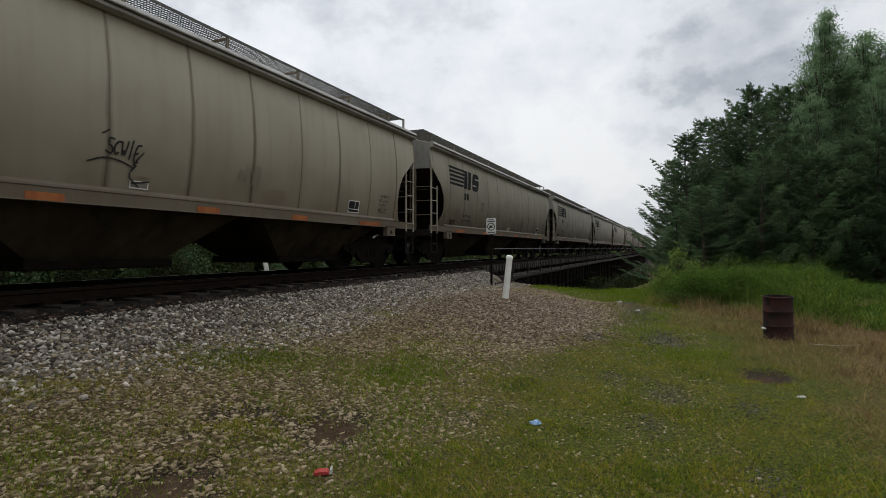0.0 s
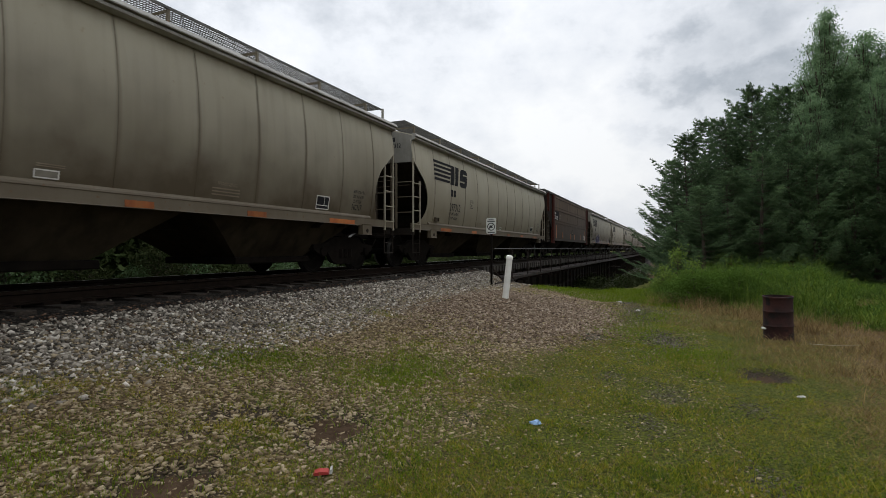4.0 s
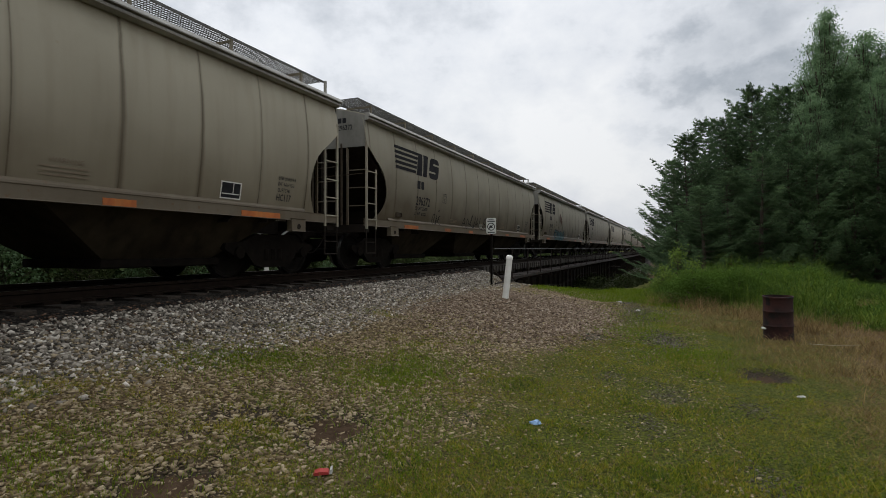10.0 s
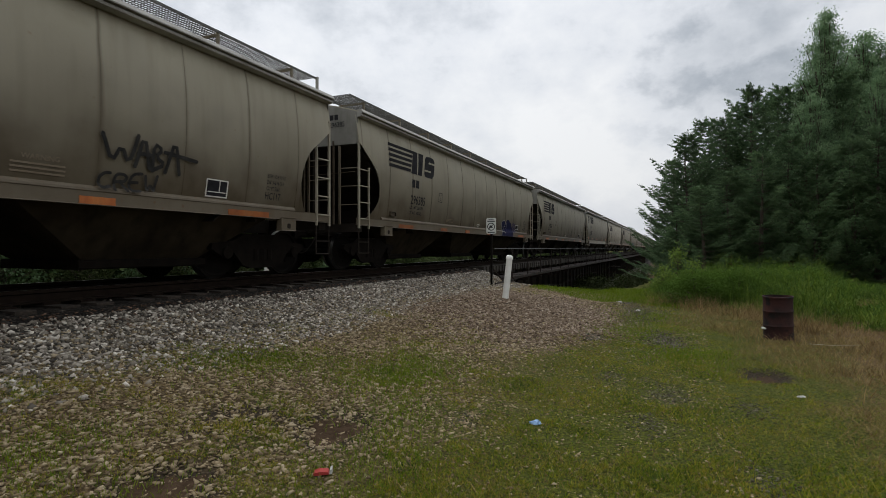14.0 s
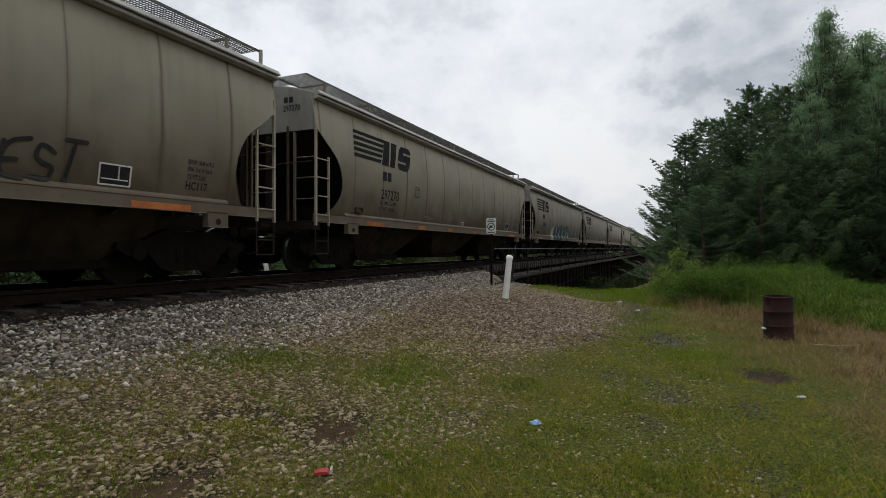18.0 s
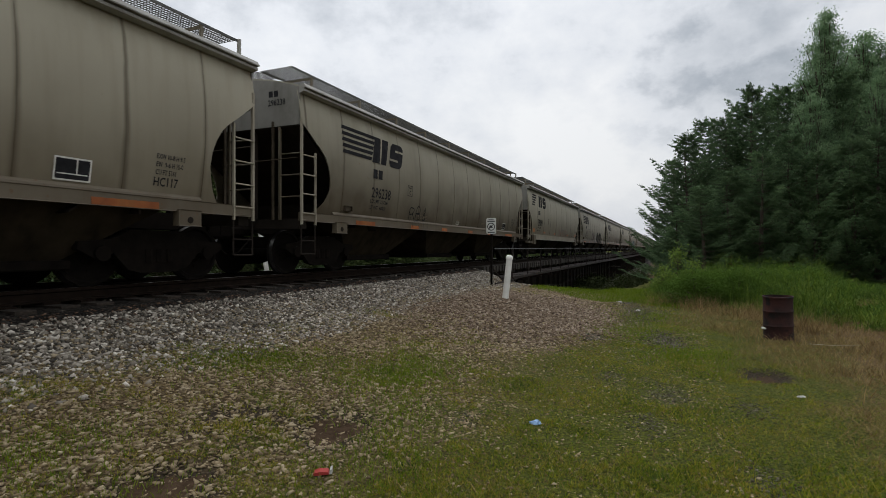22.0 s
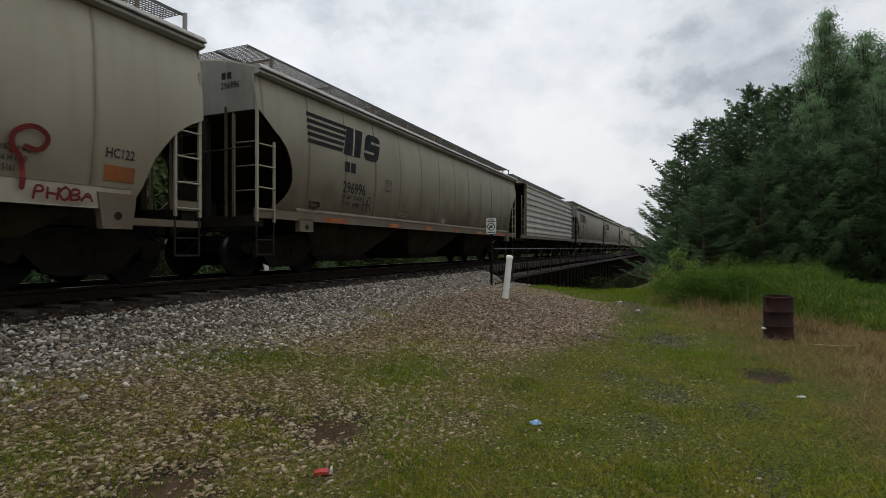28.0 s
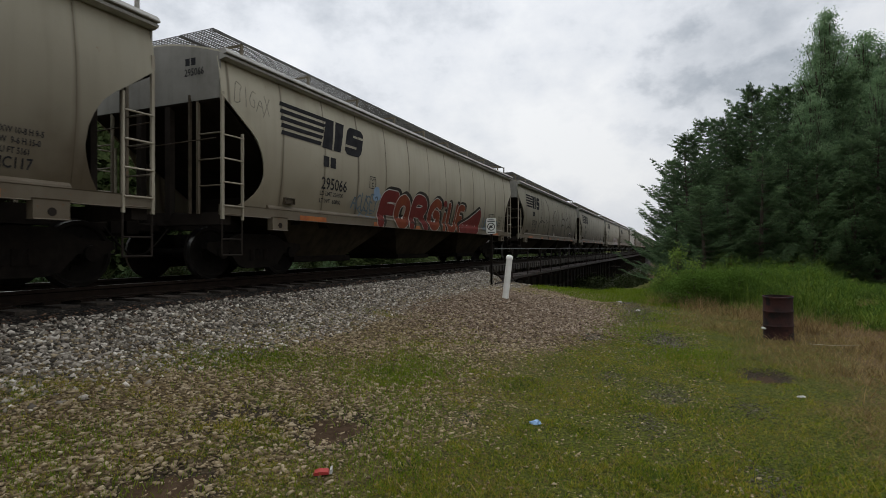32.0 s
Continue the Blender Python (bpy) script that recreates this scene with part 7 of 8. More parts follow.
q = np.concatenate([np.stack([tx + tr * rng.normal(0, 0.55, k), ty + tr * rng.normal(0, 0.38, k)], -1) for tx, ty, tr, k in
                    ((4.8, 5.0, 0.7, 1300), (5.3, 4.4, 0.9, 1700), (6.0, 3.15, 1.0, 5200), (2.3, 4.1, 0.7, 1200), (4.7, 2.5, 0.8, 1500), (3.5, 2.0, 0.9, 1500), (2.2, 3.2, 0.5, 700), (9.4, -0.2, 1.0, 2600), (11.5, 0.7, 1.1, 2600), (13.6, 0.6, 1.2, 2400))])
q = solid_ground(q[q[:, 1] < 5.5])
blades("lush_grass", q, 0.02 + 0.06 * rng.random(len(q)) ** 1.5, rng.uniform(0.004, 0.009, len(q)), rng.uniform(0.2, 1.0, len(q)), BLADE_LUSH, "tufts of fresh bright green grass")
q = p[isdry]
blades("dry_grass", q, rng.uniform(0.02, 0.09, len(q)), rng.uniform(0.003, 0.006, len(q)), rng.uniform(0.6, 2.0, len(q)), BLADE_DRY, "dry yellow grass and straw", plain=True)
p = field(34000, 5.0, 19, -8, -0.6)
far_in = smooth(-0.8, -2.0, p[:, 1] + 0.25 * (9 - p[:, 0]) + 0.8 * wave(p[:, 0], p[:, 1], 0.9, 17)) * smooth(5.5, 8.0, p[:, 0] + 0.35 * (-p[:, 1]))
p = p[rng.random(len(p)) < far_in * (0.35 + 0.65 * smooth(-0.2, 0.5, wave(p[:, 0], p[:, 1], 2.3, 19)))]
blades("straw", p, rng.uniform(0.05, 0.19, len(p)), rng.uniform(0.005, 0.010, len(p)), rng.uniform(0.6, 2.2, len(p)), BLADE_DRY, "dry straw at the foot of the weeds")


def weed_height(x, y):
    """How high the weeds stand; nothing grows where it is zero."""
    edge = np.interp(y, [-9, -5, -3.6, -3.0, -2.2, -0.9, 0.4, 1.0], [10.0, 10.4, 11.2, 12.2, 14.3, 15.6, 16.6, 19.0])
    h = smooth(0.0, 1.6, x - edge + 0.7 * wave(x, y, 1.4, 51)) * smooth(1.4, -0.6, y + 0.4 * wave(x, y, 1.0, 52))
    h = h * (0.30 + 0.70 * smooth(-0.31, -0.18, y / x))
    return h * (0.66 + 0.30 * wave(x, y, 1.1, 53) + 0.26 * wave(x, y, 3.2, 54))


c = field(3800, 8.5, 26, -16, 1.6)
h = weed_height(c[:, 0], c[:, 1])
keep = (h > 0.12) & (c[:, 0] < gully_edge(c[:, 1]) + 2)
c, h = c[keep], h[keep] * rng.uniform(0.4, 1.32, keep.sum())
owner = rng.integers(0, len(c), 45000)
p = c[owner] + rng.normal(0, 0.13, (len(owner), 2))
blades("tall_weeds", p, h[owner] * rng.uniform(0.45, 1.05, len(p)), rng.uniform(0.006, 0.014, len(p)), rng.uniform(0.1, 1.0, len(p)), BLADE_TALL, "thick tall green weeds below the trees", "weeds")
owner = rng.integers(0, len(c), 260000)
p = c[owner] + rng.normal(0, 0.15, (len(owner), 2))
up = h[owner] * rng.uniform(0.0, 0.95, len(p))
blades("weed_leaves", p, rng.uniform(0.04, 0.11, len(p)), rng.uniform(0.009, 0.020, len(p)), rng.uniform(0.3, 2.0, len(p)), BLADE_WEED, "bushy leaves of the tall green weeds", "weeds", ground_z(p[:, 0], p[:, 1]) + up, True)
p = field(2400, 14.5, 24, -10, 1.0)
h = weed_height(p[:, 0], p[:, 1])
p, h = p[h > 0.5], h[h > 0.5]
blades("seed_stalks", p, h * rng.uniform(0.95, 1.4, len(p)), rng.uniform(0.008, 0.016, len(p)), rng.uniform(0.05, 0.3, len(p)), BLADE_TALL, "thin green seed stalks standing out of the weeds", "weeds")
p = np.concatenate([np.stack([hx + 0.35 * rng.normal(0, 1, 420), hy + 0.30 * rng.normal(0, 1, 420)], -1) for hx, hy in ((16.9, 0.15), (15.6, -0.6), (14.2, -1.7), (12.6, -2.4))])
blades("dead_stalks", p, rng.uniform(0.12, 0.48, len(p)), rng.uniform(0.006, 0.012, len(p)), rng.uniform(0.2, 1.0, len(p)), BLADE_DRY, "dead brown stalks at the edge of the weeds", "weeds", plain=True)
p = solid_ground(field(26000, 15.5, 23, -0.5, 4.6))
p = p[p[:, 0] > 15.8 + 0.9 * p[:, 1] * 0.6 + 0.5 * wave(p[:, 0], p[:, 1], 1.5, 61)]
blades("bank_grass", p, rng.uniform(0.04, 0.13, len(p)), rng.uniform(0.006, 0.012, len(p)), rng.uniform(0.2, 0.9, len(p)), BLADE_LUSH, "green grass strip at the top of the bank")


# ---- trees ----
def sprays(pos, direc, per, length, width, spread, droop, rs, flat=1.0):
    """Small leaf blades round points: two triangles each, pointing along direc and scattered."""
    n = len(pos) * per
    p = np.repeat(pos, per, 0) + rs.normal(0, 0.05, (n, 3)) * np.array((1, 1, flat))
    d = np.repeat(direc, per, 0) + rs.normal(0, spread, (n, 3)) + np.array([0, 0, droop])
    d /= np.linalg.norm(d, axis=1)[:, None] + 1e-9
    # leaves turn their faces up and outwards
    s = np.cross(d, rs.normal(0, 0.55, (n, 3)) + np.array([0, 0, 0.8]) + 0.35 * np.repeat(direc, per, 0))
    s /= np.linalg.norm(s, axis=1)[:, None] + 1e-9
    ln = (length * rs.uniform(0.6, 1.3, n))[:, None]
    wd = (width * rs.uniform(0.6, 1.3, n))[:, None]
    v = np.stack([p, p + d * ln * 0.5 + s * wd, p + d * ln, p + d * ln * 0.5 - s * wd], 1).reshape(-1, 3)
    o = (np.arange(n) * 4)[:, None]
    return v, o + [[0, 1, 2, 3]]


def conifer(x, y, z, h, spread, seed, per=9):
    """A pine: tapered trunk, whorls of limbs that turn up at their tips, sprays of needles."""
    rs = np.random.default_rng(seed)
    tree = thing("pine_tree", "dark green pine with layered uneven limbs", "tree", pose(x, y, z), "trees beside the creek")
    tr = Shape()
    bend = rs.normal(0, 0.15, 2)
    rings = [(bend[0] * math.sin(k * 0.8) * k / 8, bend[1] * math.sin(k * 0.6 + 1) * k / 8, h * k / 8) for k in range(9)]
    for k in range(8):
        tr.tube(rings[k], rings[k + 1], 0.018 * h * (1 - k / 8.3), 8, 0.018 * h * (1 - (k + 1) / 8.3))
    pos, dirs = [], []
    limb_shape = Shape()
    zz = 0.05 * h
    while zz < h * 0.97:
        f = zz / h
        reach = spread * 1.15 * (1 - f) ** 0.9 * rs.uniform(0.7, 1.15) + 0.22
        turn = rs.uniform(0, 6.283)
        count = rs.integers(5, 8)
        for j in range(count):
            a = turn + 6.283 * j / count + rs.normal(0, 0.25)
            ln = reach * rs.uniform(0.5, 1.25)
            up = 0.05 + 0.62 * f + rs.normal(0, 0.08)
            k = max(4, int(ln / 0.17))
            last = (0, 0, zz)
            for i in range(1, k + 1):
                t = i / k
                r_ = ln * t
                # the limb runs out nearly level, sags a little and turns up at its tip
                q = (math.cos(a) * r_, math.sin(a) * r_, zz + up * r_ - 0.26 * ln * t * (1 - t) + 0.17 * ln * t ** 3)
                if i % 2 == 0 or i == k:
                    limb_shape.tube(last, q, 0.012 * (1.3 - t) * (1 + ln * 0.3), 4)
                    last = q
                if t > 0.3:
                    pos.append(q)
                    dirs.append((math.cos(a), math.sin(a), 0.25 + 0.4 * t))
                    for sgn in (-1, 1):
                        side = (0.10 + 0.42 * (1 - t)) * rs.uniform(0.5, 1.25) * min(1.2, ln)
                        for g in (0.4, 0.75, 1.1):
                            w = side * g
                            pos.append((q[0] - math.sin(a) * w * sgn + math.cos(a) * w * 0.7, q[1] + math.cos(a) * w * sgn + math.sin(a) * w * 0.7, q[2] + 0.05 * w + rs.normal(0, 0.015)))
                            dirs.append((math.cos(a) - sgn * math.sin(a) * 0.8, math.sin(a) + sgn * math.cos(a) * 0.8, 0.35))
            for g in (0.08, 0.18, 0.28):
                pos.append((q[0] + math.cos(a) * g, q[1] + math.sin(a) * g, q[2] + 0.45 * g))
                dirs.append((math.cos(a) * 0.8, math.sin(a) * 0.8, 0.6))
        zz += rs.uniform(0.50, 0.82) * (0.55 + 0.5 * (1 - f))
    for t in (0.0, 0.12, 0.24, 0.36, 0.5):
        pos.append((0, 0, h - t))
        dirs.append((0, 0, 1.5))
    part("trunk", tr, BARK, tree)
    tagged(part("branchwork", limb_shape, BARK, tree), kind="stuff")
    v, f = sprays(np.array(pos), np.array(dirs), per, 0.15, 0.019, 0.40, 0.10, rs, flat=0.4)
    part("crown", raw_mesh("crown", v, f, PINE), None, tree)
    return tree


def broadleaf(name, label, x, y, z, h, wide, seed, mat=LEAF, clumps=260, per=22, leaf=0.16, low=0.12, group="trees beside the creek", cone=False):
    """A leafy tree or shrub: forked trunk and clumps of leaves on its limbs with gaps between them."""
    rs = np.random.default_rng(seed)
    tree = thing(name, label, "tree" if h > 4 else "bush", pose(x, y, z), group)
    tr = Shape()
    for k in range(6):
        tr.tube((0.04 * k * math.sin(k), 0, h * 0.8 * k / 6), (0.04 * (k + 1) * math.sin(k + 1), 0, h * 0.8 * (k + 1) / 6), 0.016 * h * (1.05 - k / 6), 8, 0.016 * h * (1.05 - (k + 1) / 6))
    pos, dirs = [], []
    limbs = Shape()
    for _ in range(clumps):
        f = rs.uniform(low, 1.0)
        if cone:
            f = 1 - (1 - low) * rs.random() ** 0.62
            f = (math.floor(f * h / 0.85) + 0.5 + rs.normal(0, 0.16)) * 0.85 / h
            f = min(f, 0.995)
        prof = math.sin(math.pi * min(1, (f - low) / (1 - low) * 0.86 + 0.14)) ** 0.7
        if cone:
            prof = min(1.0, 0.02 + 1.45 * (1 - f) ** 0.62)
        r_ = wide * prof * math.sqrt(rs.uniform(0.12, 1.0)) * rs.uniform(0.75, 1.15)
        a = rs.uniform(0, 6.283)
        if cone:
            a = (math.floor(a * 1.1) + 0.9 * math.floor(f * h / 0.85)) / 1.1 + rs.normal(0, 0.2)
            r_ = wide * prof * rs.uniform(0.1, 1.12)
        c = np.array((math.cos(a) * r_, math.sin(a) * r_, h * f + rs.normal(0, 0.1)))
        if rs.random() < 0.35:
            limbs.tube((0, 0, max(0.05, h * f * 0.72)), tuple(c), 0.006 * h * 0.3 + 0.006, 4)
        size = rs.uniform(0.5, 1.2) * min(wide, 2.4) * (0.07 + 0.07 * (1 - f) if cone else 0.16) + 0.08
        m = max(3, int(per * 0.5))
        pts = c + rs.normal(0, 1, (m, 3)) * size * np.array((1, 1, 0.7))
        pos.extend(pts)
        dirs.extend((pts - c) * 0.8 + np.array((math.cos(a), math.sin(a), 0.2)) * 0.3)
    part("trunk", tr, BARK, tree)
    tagged(part("branchwork", limbs, BARK, tree), kind="stuff")
    v, f = sprays(np.array(pos), np.array(dirs), 2, leaf, leaf * 0.32, 0.6, -0.15, rs)
    part("crown", raw_mesh("crown", v, f, mat), None, tree)
    return tree


def along(px, d):
    """A place d metres ahead, at a bearing given as the tangent to the right of the axis."""
    return d * (math.cos(AXIS) + math.sin(AXIS) * px), d * (math.sin(AXIS) - math.cos(AXIS) * px)


def wood_edge():
    rs = random.Random(5)
    pines = [conifer(0, 0, 0, 10.0, w, 100 + i) for i, w in enumerate((2.7, 3.0, 3.3, 2.8, 3.1))]
    # bearing, distance, height of the top over the eye as a tangent
    rows = [(0.432, 36, 0.165), (0.462, 33, 0.215), (0.495, 37, 0.235), (0.528, 34, 0.265), (0.555, 38, 0.262), (0.583, 33, 0.29), (0.61, 37, 0.295), (0.64, 35, 0.305), (0.668, 39, 0.32),
            (0.695, 34, 0.33), (0.72, 36, 0.36), (0.75, 32, 0.34), (0.785, 36, 0.36), (0.815, 33, 0.35), (0.85, 36, 0.37), (0.88, 32, 0.36),
            (0.445, 30, 0.08), (0.49, 28, 0.12), (0.54, 29, 0.16), (0.60, 28, 0.18), (0.655, 28, 0.20), (0.71, 27, 0.20), (0.765, 27, 0.22), (0.82, 26, 0.24), (0.88, 25, 0.26), (0.425, 44, 0.09), (0.48, 45, 0.16)]
    for i, (b, d, top) in enumerate(rows):
        x, y = along(b, d)
        z = max(float(ground_z(x, y)), -1.5) - 0.2
        h = EYE_Z + (top + rs.uniform(-0.022, 0.014)) * d - z
        base = pines[i % 5]
        m = pose(x, y, z, 0, 0, rs.uniform(0, 360))
        tree = copy_thing(base, m) if i >= 5 else base
        tree.matrix_basis = m @ Matrix.Diagonal((h / 10 * 0.55 + 0.45, h / 10 * 0.55 + 0.45, h / 10, 1))
    # deeper rows, mostly hidden, added behind the wood's edge to block light from behind
    for i in range(18):
        x, y = along(0.47 + 0.026 * i, 46 + 5 * (i % 2))
        z = max(float(ground_z(x, y)), -1.5) - 0.2
        m = pose(x, y, z, 0, 0, 70 * i)
        k = (EYE_Z + (0.13 + 0.010 * i) * 46 - z) / 10
        t = copy_thing(pines[i % 5], m)
        t.matrix_basis = m @ Matrix.Diagonal((1.15, 1.15, k, 1))
    # unseen pines added beside the open ground, carrying the wood on to shade it
    for i, (b, d) in enumerate(((1.16, 17), (1.3, 15.5), (1.5, 14), (1.75, 13), (1.3, 20), (2.1, 13))):
        x, y = along(b, d)
        m = pose(x, y, float(ground_z(x, y)) - 0.2, 0, 0, 50 * i)
        t = copy_thing(pines[i % 5], m)
        t.matrix_basis = m @ Matrix.Diagonal((0.95, 0.95, 1.15, 1))
    gums = [broadleaf("sweetgum_tree", "tall slender broadleaf tree with haze-paled green leaves", 0, 0, 0, 15.0, w, 200 + i, LEAF_GUM, 1500, 76, 0.115, 0.12, cone=True) for i, w in enumerate((2.8, 3.0))]
    for i, (b, d, top) in enumerate(((0.722, 33, 0.442), (0.795, 34, 0.405), (0.85, 33, 0.385), (0.695, 31.5, 0.29), (0.755, 32, 0.33), (0.825, 30, 0.34), (0.88, 28.5, 0.30))):
        x, y = along(b, d)
        z = float(ground_z(x, y)) - 0.2
        h = EYE_Z + top * d - z
        m = pose(x, y, z, 0, 0, 40 * i)
        wide = min(1, h / 13) * ((0.80, 1.05, 1.0)[i] if i < 3 else 0.70)
        tree = copy_thing(gums[i % 2], m) if i >= 2 else gums[i]
        tree.matrix_basis = m @ Matrix.Diagonal((wide, wide, h / 15, 1))
    for i, (b, d, top, w) in enumerate(((0.685, 27.5, 0.175, 1.2), (0.775, 26, 0.12, 1.2), (0.70, 26.5, 0.07, 1.0))):
        x, y = along(b, d)
        z = float(ground_z(x, y)) - 0.1
        broadleaf("young_maple", "young broadleaf tree with light green leaves before the pines", x, y, z, EYE_Z + top * d - z, w, 260 + i, LEAF, 170, 26, 0.10, 0.1)
    for i, (b, d, h, w) in enumerate(((0.442, 21.0, 1.8, 0.32), (0.415, 20.5, 0.9, 0.35), (0.47, 20, 1.15, 0.4))):
        x, y = along(b, d)
        broadleaf("sapling", "small pale green leafy sapling among the weeds", x, y, float(ground_z(x, y)) - 0.05, h, w, 220 + i, LEAF_SAPLING, 60, 12, 0.09, 0.1, "saplings on the bank")
    thick = [broadleaf("weed_bush", "low leafy bright green bush among the weeds", 0, 0, 0, 1.0, 0.75, 240 + i, LEAF_LIGHT, 260, 36, 0.055, 0.0, "bushes among the weeds") for i in range(2)]
    for i in range(16):
        b, d = rs.uniform(0.47, 0.68), rs.uniform(14.9, 16.3)
        x, y = along(b, d)
        m = pose(x, y, float(ground_z(x, y)) - 0.05, 0, 0, rs.uniform(0, 360))
        k = rs.uniform(0.45, 0.8)
        t = thick[i] if i < 2 else copy_thing(thick[i % 2], m)
        t.matrix_basis = m @ Matrix.Diagonal((k * 1.2, k * 1.2, k, 1))
    # growth beyond the track: a thick hedge of trees near the stand, lower shrubs towards the creek
    tall = [broadleaf("roadside_tree", "leafy dark green tree behind the railway", 0, 0, 0, 7.0, 2.9, 300 + i, LEAF_HEDGE, 300, 22, 0.26, 0.0, "trees beyond the track") for i in range(3)]
    low = [broadleaf("shrub", "leafy green shrub growing behind the railway", 0, 0, 0, 2.4, 1.3, 320 + i, LEAF_DIM if i < 2 else LEAF, 150, 18, 0.14, 0.0, "shrubs beyond the track") for i in range(3)]
    for i in range(112):
        x = -16 + (i % 62) * 0.95 + rs.uniform(-0.4, 0.4)
        y = 19.5 + rs.uniform(-1.0, 2.5) + max(0, x - 14) * 0.12
        if i >= 62:
            x, y = -16 + (i - 62) * 1.2, y + 4.5
        m = pose(x, y, max(float(ground_z(x, y)), -1.2) - 0.1, 0, 0, rs.uniform(0, 360))
        k = rs.uniform(1.0, 1.3)
        t = tall[i] if i < 3 else copy_thing(tall[i % 3], m)
        t.matrix_basis = m @ Matrix.Diagonal((k, k, k, 1))
    for i in range(3):
        low[i].matrix_basis = pose(-6 - 2 * i, 16, float(ground_z(-6 - 2 * i, 16)) - 0.1)
    for i in range(44):
        x, y = 46 + i * 3.2 + rs.uniform(-1, 1), 24 + rs.uniform(-3, 5) + (6 if i % 2 else 0)
        m = pose(x, y, -3.0, 0, 0, rs.uniform(0, 360))
        t = copy_thing(tall[i % 3], m)
        t.matrix_basis = m @ Matrix.Diagonal((1.3, 1.3, rs.uniform(0.75, 0.95), 1))
    # dark scrub down in the gully, added so the shaded opening reads dark
    for i in range(12):
        x, y = 33 + i * 2.6 + rs.uniform(-0.6, 0.6), rs.choice((3.2, 4.6, 5.6)) + rs.uniform(-0.6, 0.6)
        m = pose(x, y, max(float(ground_z(x, y)), -3.2) - 0.1, 0, 0, rs.uniform(0, 360))
        t = copy_thing(low[i % 2], m)
        k = rs.uniform(0.8, 1.15)
        t.matrix_basis = m @ Matrix.Diagonal((k * 1.2, k * 1.2, k, 1))
    for i in range(26):
        x = -2 + i * 0.95 + rs.uniform(-0.4, 0.4)
        y = 15.0 + rs.uniform(-0.8, 2.2)
        z = float(ground_z(x, y))
        if z < -0.8:
            continue
        m = pose(x, y, z - 0.1, 0, 0, rs.uniform(0, 360))
        t = copy_thing(low[i % 3], m)
        k = rs.uniform(0.4, 0.8)
        t.matrix_basis = m @ Matrix.Diagonal((k, k, k, 1))


wood_edge()


# ---- small things ----
def on_ground(x, y):
    return float(ground_z(x, y))


def rust_drum(x, y):
    d = thing("steel_drum", "rusty dark red steel drum standing in the grass", "barrel", pose(x, y, on_ground(x, y) - 0.02, 1.2, -1.5, -75))
    s = Shape()
    r, h = 0.245, 0.81
    prof = [(r, 0), (r + 0.008, 0.012), (r, 0.03)]
    for z in (0.27, 0.54):
        prof += [(r, z - 0.03), (r + 0.014, z), (r, z + 0.03)]
    prof += [(r, h - 0.03), (r + 0.008, h - 0.012), (r, h), (r - 0.012, h), (r - 0.012, 0.04), (0.01, 0.03)]
    part("shell", s.lathe(prof, "z", 36), DRUM_RUST, d, smooth=True)
    ring = Shape().lathe([(r - 0.01, h - 0.02), (r + 0.012, h - 0.016), (r + 0.012, h + 0.006), (r - 0.01, h + 0.008), (r - 0.014, h - 0.02)], "z", 36)
    ring.f = ring.f[:-2]
    part("rim_ring", ring, DRUM_RUST, d, smooth=True)
    part("white_patch", Shape().box(-r - 0.03, -r + 0.02, -0.06, 0.06, 0.20, 0.225), SIGN_WHITE, d)


rust_drum(11.7, -1.84)


def marker_post(x, y, h, r, tilt, m_label):
    p = thing("marker_post", m_label, "post", pose(x, y, on_ground(x, y) - 0.05, tilt, 0, 0))
    part("post_body", Shape().lathe([(r, 0), (r, h - 0.09)], "z", 18), POST_WHITE, p, smooth=True)
    part("post_cap", Shape().lathe([(r + 0.008, h - 0.09), (r + 0.008, h - 0.03), (r * 0.8, h), (0.01, h + 0.012)], "z", 18), POST_WHITE, p, smooth=True)


marker_post(12.35, 3.70, 1.09, 0.076, 6.0, "white plastic marker post leaning in the gravel")
marker_post(15.0, 13.2, 2.3, 0.085, -12.0, "white marker post leaning beyond the track")


def track_sign(x, y):
    s = thing("warning_sign", "small white warning sign on a dark steel post", "sign", pose(x, y, on_ground(x, y) - 0.1, 0, 0, 0))
    part("sign_post", Shape().box(-0.03, 0.03, -0.03, 0.03, 0, 1.95), STEEL_DARK, s)
    plate = part("sign_plate", Shape().box(-0.045, -0.035, -0.17, 0.17, 1.83, 2.36, b=0.03), SIGN_WHITE, s)
    x1 = -0.049
    part("sign_ring", Shape().lathe([(0.135, -0.002), (0.135, 0.002)], "z", 24), SIGN_BLACK, plate).matrix_basis = pose(x1, 0, 2.07, 0, 90, 0)
    part("sign_disc", Shape().lathe([(0.105, -0.003), (0.105, 0.003)], "z", 24), SIGN_WHITE, plate).matrix_basis = pose(x1, 0, 2.07, 0, 90, 0)
    part("pictogram", Shape().box(x1 - 0.006, x1, -0.07, 0.07, 2.03, 2.07).box(x1 - 0.006, x1, -0.03, 0.05, 2.07, 2.11), SIGN_BLACK, plate)
    bar = part("prohibition_bar", Shape().box(-0.004, 0.004, -0.012, 0.012, -0.11, 0.11), SIGN_BLACK, plate)
    bar.matrix_basis = pose(x1 - 0.005, 0, 2.07, 45, 0, 0)
    for z, w in ((2.30, 0.09), (2.25, 0.13), (1.88, 0.12)):
        part("sign_wording", Shape().box(x1 - 0.002, x1 + 0.006, -w, w, z - 0.014, z + 0.014), SIGN_BLACK, plate)


track_sign(17.1, 5.6)


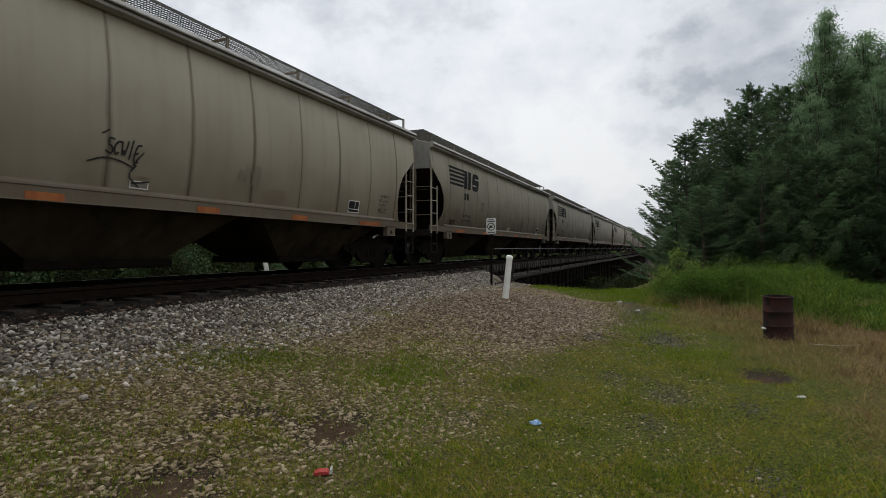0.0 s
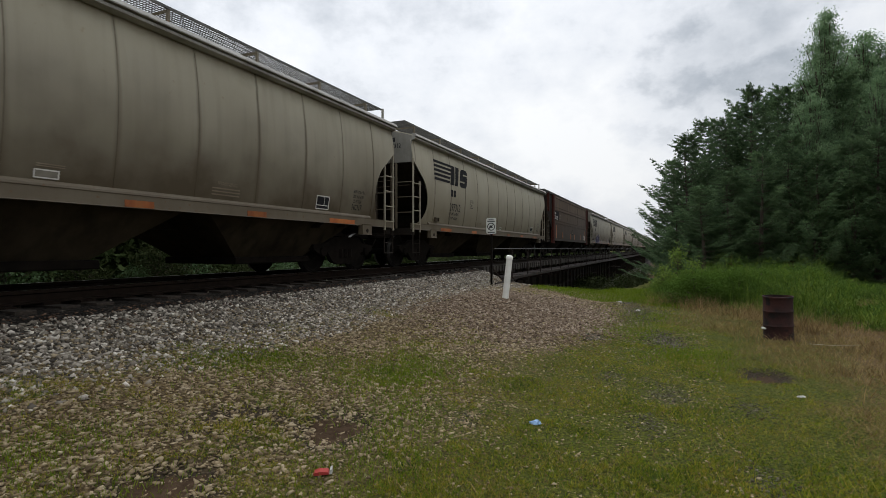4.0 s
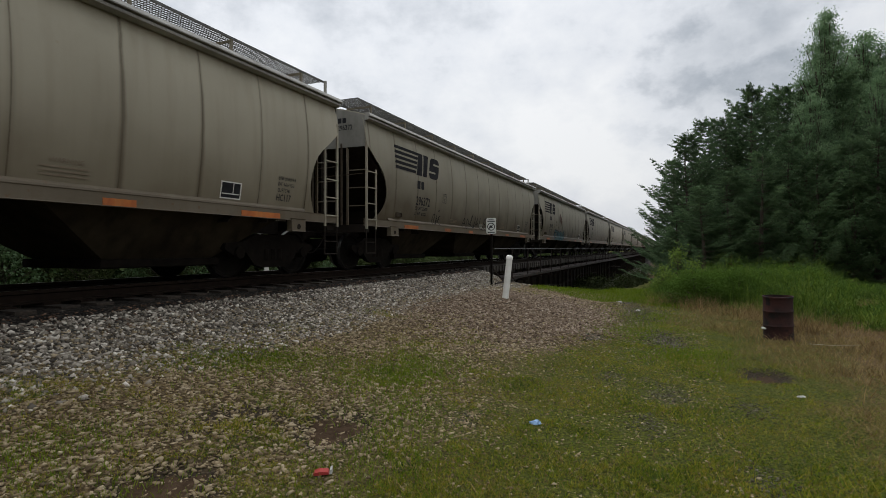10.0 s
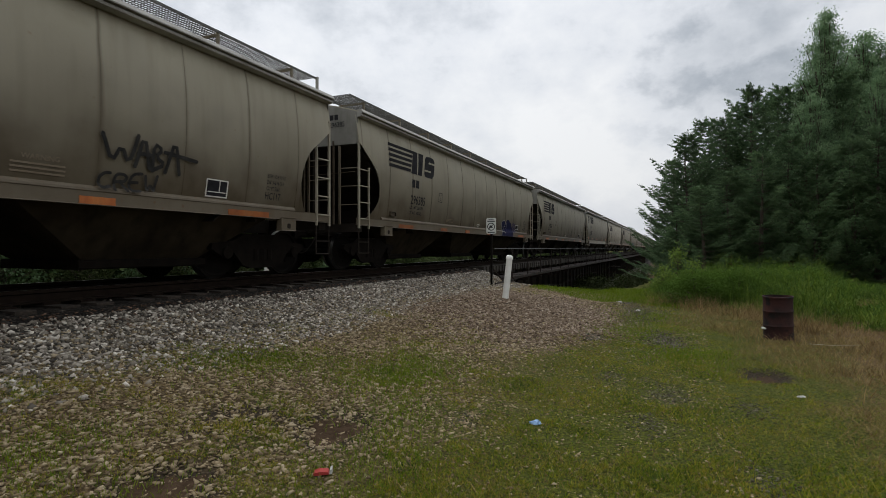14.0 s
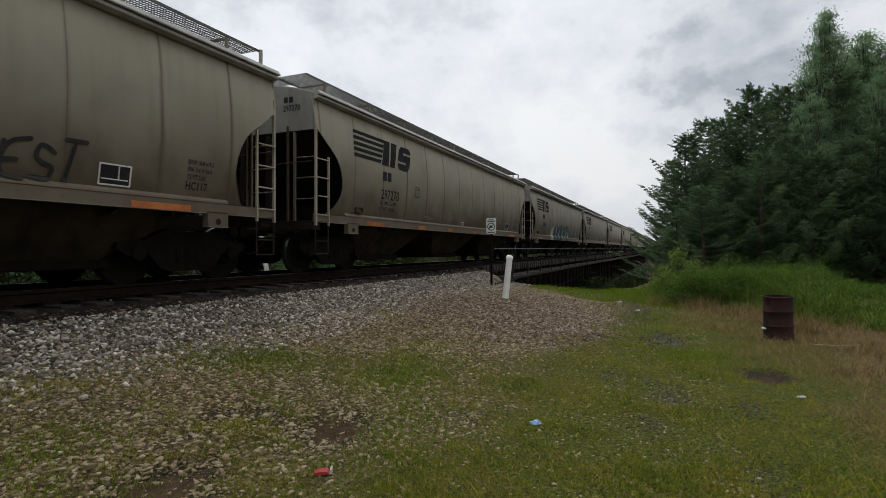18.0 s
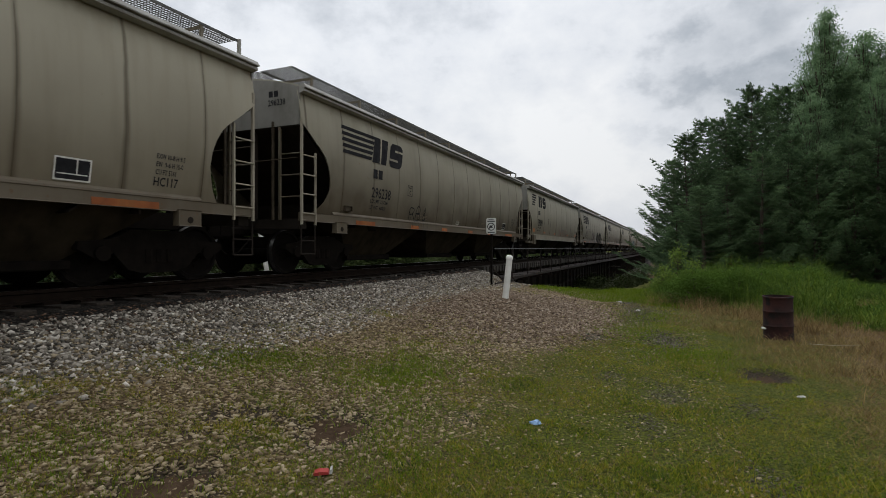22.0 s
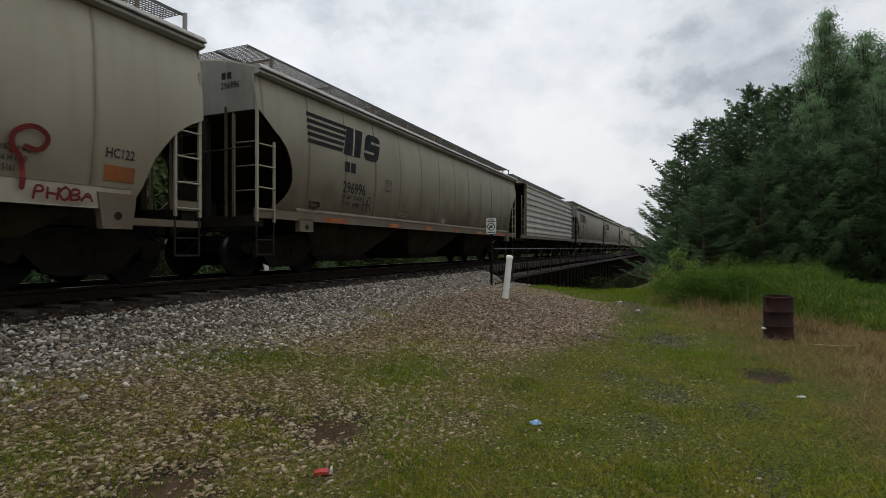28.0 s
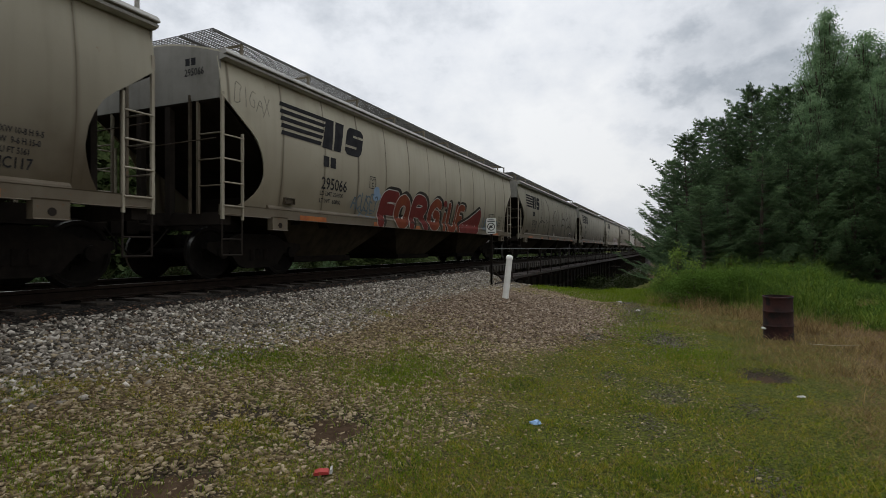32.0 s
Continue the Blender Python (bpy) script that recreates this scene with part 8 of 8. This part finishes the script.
def litter(name, label, x, y, size, mat, seed, squash=0.5):
    """A crumpled scrap lying on the ground."""
    bm = bmesh.new()
    bmesh.ops.create_icosphere(bm, subdivisions=2, radius=1.0)
    rr = random.Random(seed)
    for v in bm.verts:
        v.co *= rr.uniform(0.6, 1.15)
        v.co = Vector((v.co.x * size[0], v.co.y * size[1], max(0, v.co.z) * size[2]))
    me = bpy.data.meshes.new(name)
    bm.to_mesh(me)
    bm.free()
    me.materials.append(mat)
    ob = new(name, me)
    ob.matrix_world = pose(x, y, on_ground(x, y) + 0.005, 0, 0, rr.uniform(0, 180))
    return tagged(ob, label, "litter")


RED_CARD = material("red_printed_card", [(0.26, 0.022, 0.02), (0.36, 0.045, 0.04)], 8, 0.5)
BLUE_FOIL = material("pale_blue_plastic", [(0.16, 0.30, 0.52), (0.30, 0.45, 0.66)], 14, 0.35)
DRY_WOOD = material("pale_dry_wood", [(0.22, 0.19, 0.13), (0.36, 0.32, 0.24)], 9, 0.9)
PAPER = material("dirty_white_paper", [(0.30, 0.30, 0.28), (0.48, 0.48, 0.45)], 9, 0.8)
carton = thing("food_carton", "crushed red and white card carton on the gravel", "litter", pose(3.23, 2.37, on_ground(3.23, 2.37) + 0.01, 3, -4, -60))
part("carton_body", Shape().prism_y([(-0.065, 0.0), (0.06, 0.0), (0.05, 0.018), (-0.01, 0.027), (-0.05, 0.02)], -0.032, 0.03), RED_CARD, carton)
part("torn_flap", Shape().prism_y([(0.06, 0.0), (0.08, 0.0), (0.082, 0.035), (0.066, 0.03)], -0.03, 0.035), PAPER, carton)
litter("plastic_bag", "crumpled pale blue plastic bag on the grass", 5.12, 1.23, (0.06, 0.045, 0.045), BLUE_FOIL, 3)
litter("paper_scrap", "crumpled white paper scrap in the grass", 7.2, -1.36, (0.055, 0.032, 0.022), PAPER, 4)
litter("paper_scrap", "small white scrap beside the track bank", 17.2, 1.48, (0.10, 0.05, 0.035), PAPER, 5)
litter("paper_scrap", "small white scrap beside the track bank", 14.95, 0.82, (0.09, 0.05, 0.03), PAPER, 6)
stick = thing("stick", "thin pale dry stick lying in straw", "stick", pose(10.7, -2.5, on_ground(10.7, -2.5) + 0.05, 0, 0, -70))
part("stick_wood", Shape().path([(-0.42, 0, 0.03), (0, 0.02, 0.0), (0.4, 0, 0.02)], 0.006, 6), DRY_WOOD, stick)


def mud_patch(x, y, r, label, wet):
    """A bare wet hollow in the ground with an uneven rim."""
    rr = random.Random(int(x * 100))
    rings, n = 7, 40
    rad = [r * (1.15 + 0.22 * math.sin(i * 0.47 + x) + 0.14 * math.sin(i * 1.1 + y) + rr.uniform(-0.06, 0.06)) for i in range(n)]
    v = [(x, y, on_ground(x, y) + 0.014)]
    for k in range(1, rings + 1):
        for i in range(n):
            a = 2 * math.pi * i / n
            px, py = x + math.cos(a) * rad[i] * k / rings, y + math.sin(a) * rad[i] * 0.75 * k / rings
            v.append((px, py, on_ground(px, py) + 0.014 - 0.05 * (k / rings) ** 3))
    f = [(0, 1 + i, 1 + (i + 1) % n) for i in range(n)]
    for k in range(rings - 1):
        f += [(1 + k * n + i, 1 + (k + 1) * n + i, 1 + (k + 1) * n + (i + 1) % n, 1 + k * n + (i + 1) % n) for i in range(n)]
    ob = new("mud_patch", Shape().add(v, f).mesh("mud_patch", wet, True))
    return tagged(ob, label, "mud patch", kind="structure")


MUD = material("wet_brown_mud", [(0.026, 0.016, 0.009), (0.058, 0.038, 0.024)], 9, 0.9, bump=0.5, bump_scale=40, spec=0.05)
for (hx, hy, hr, hd), mat in zip(MUD_HOLES[:3], (MUD, MUD, MUD)):
    mud_patch(hx, hy, hr * (0.85 if hx < 5 else 0.62), "bare wet muddy hollow in the grass", mat)

motions()
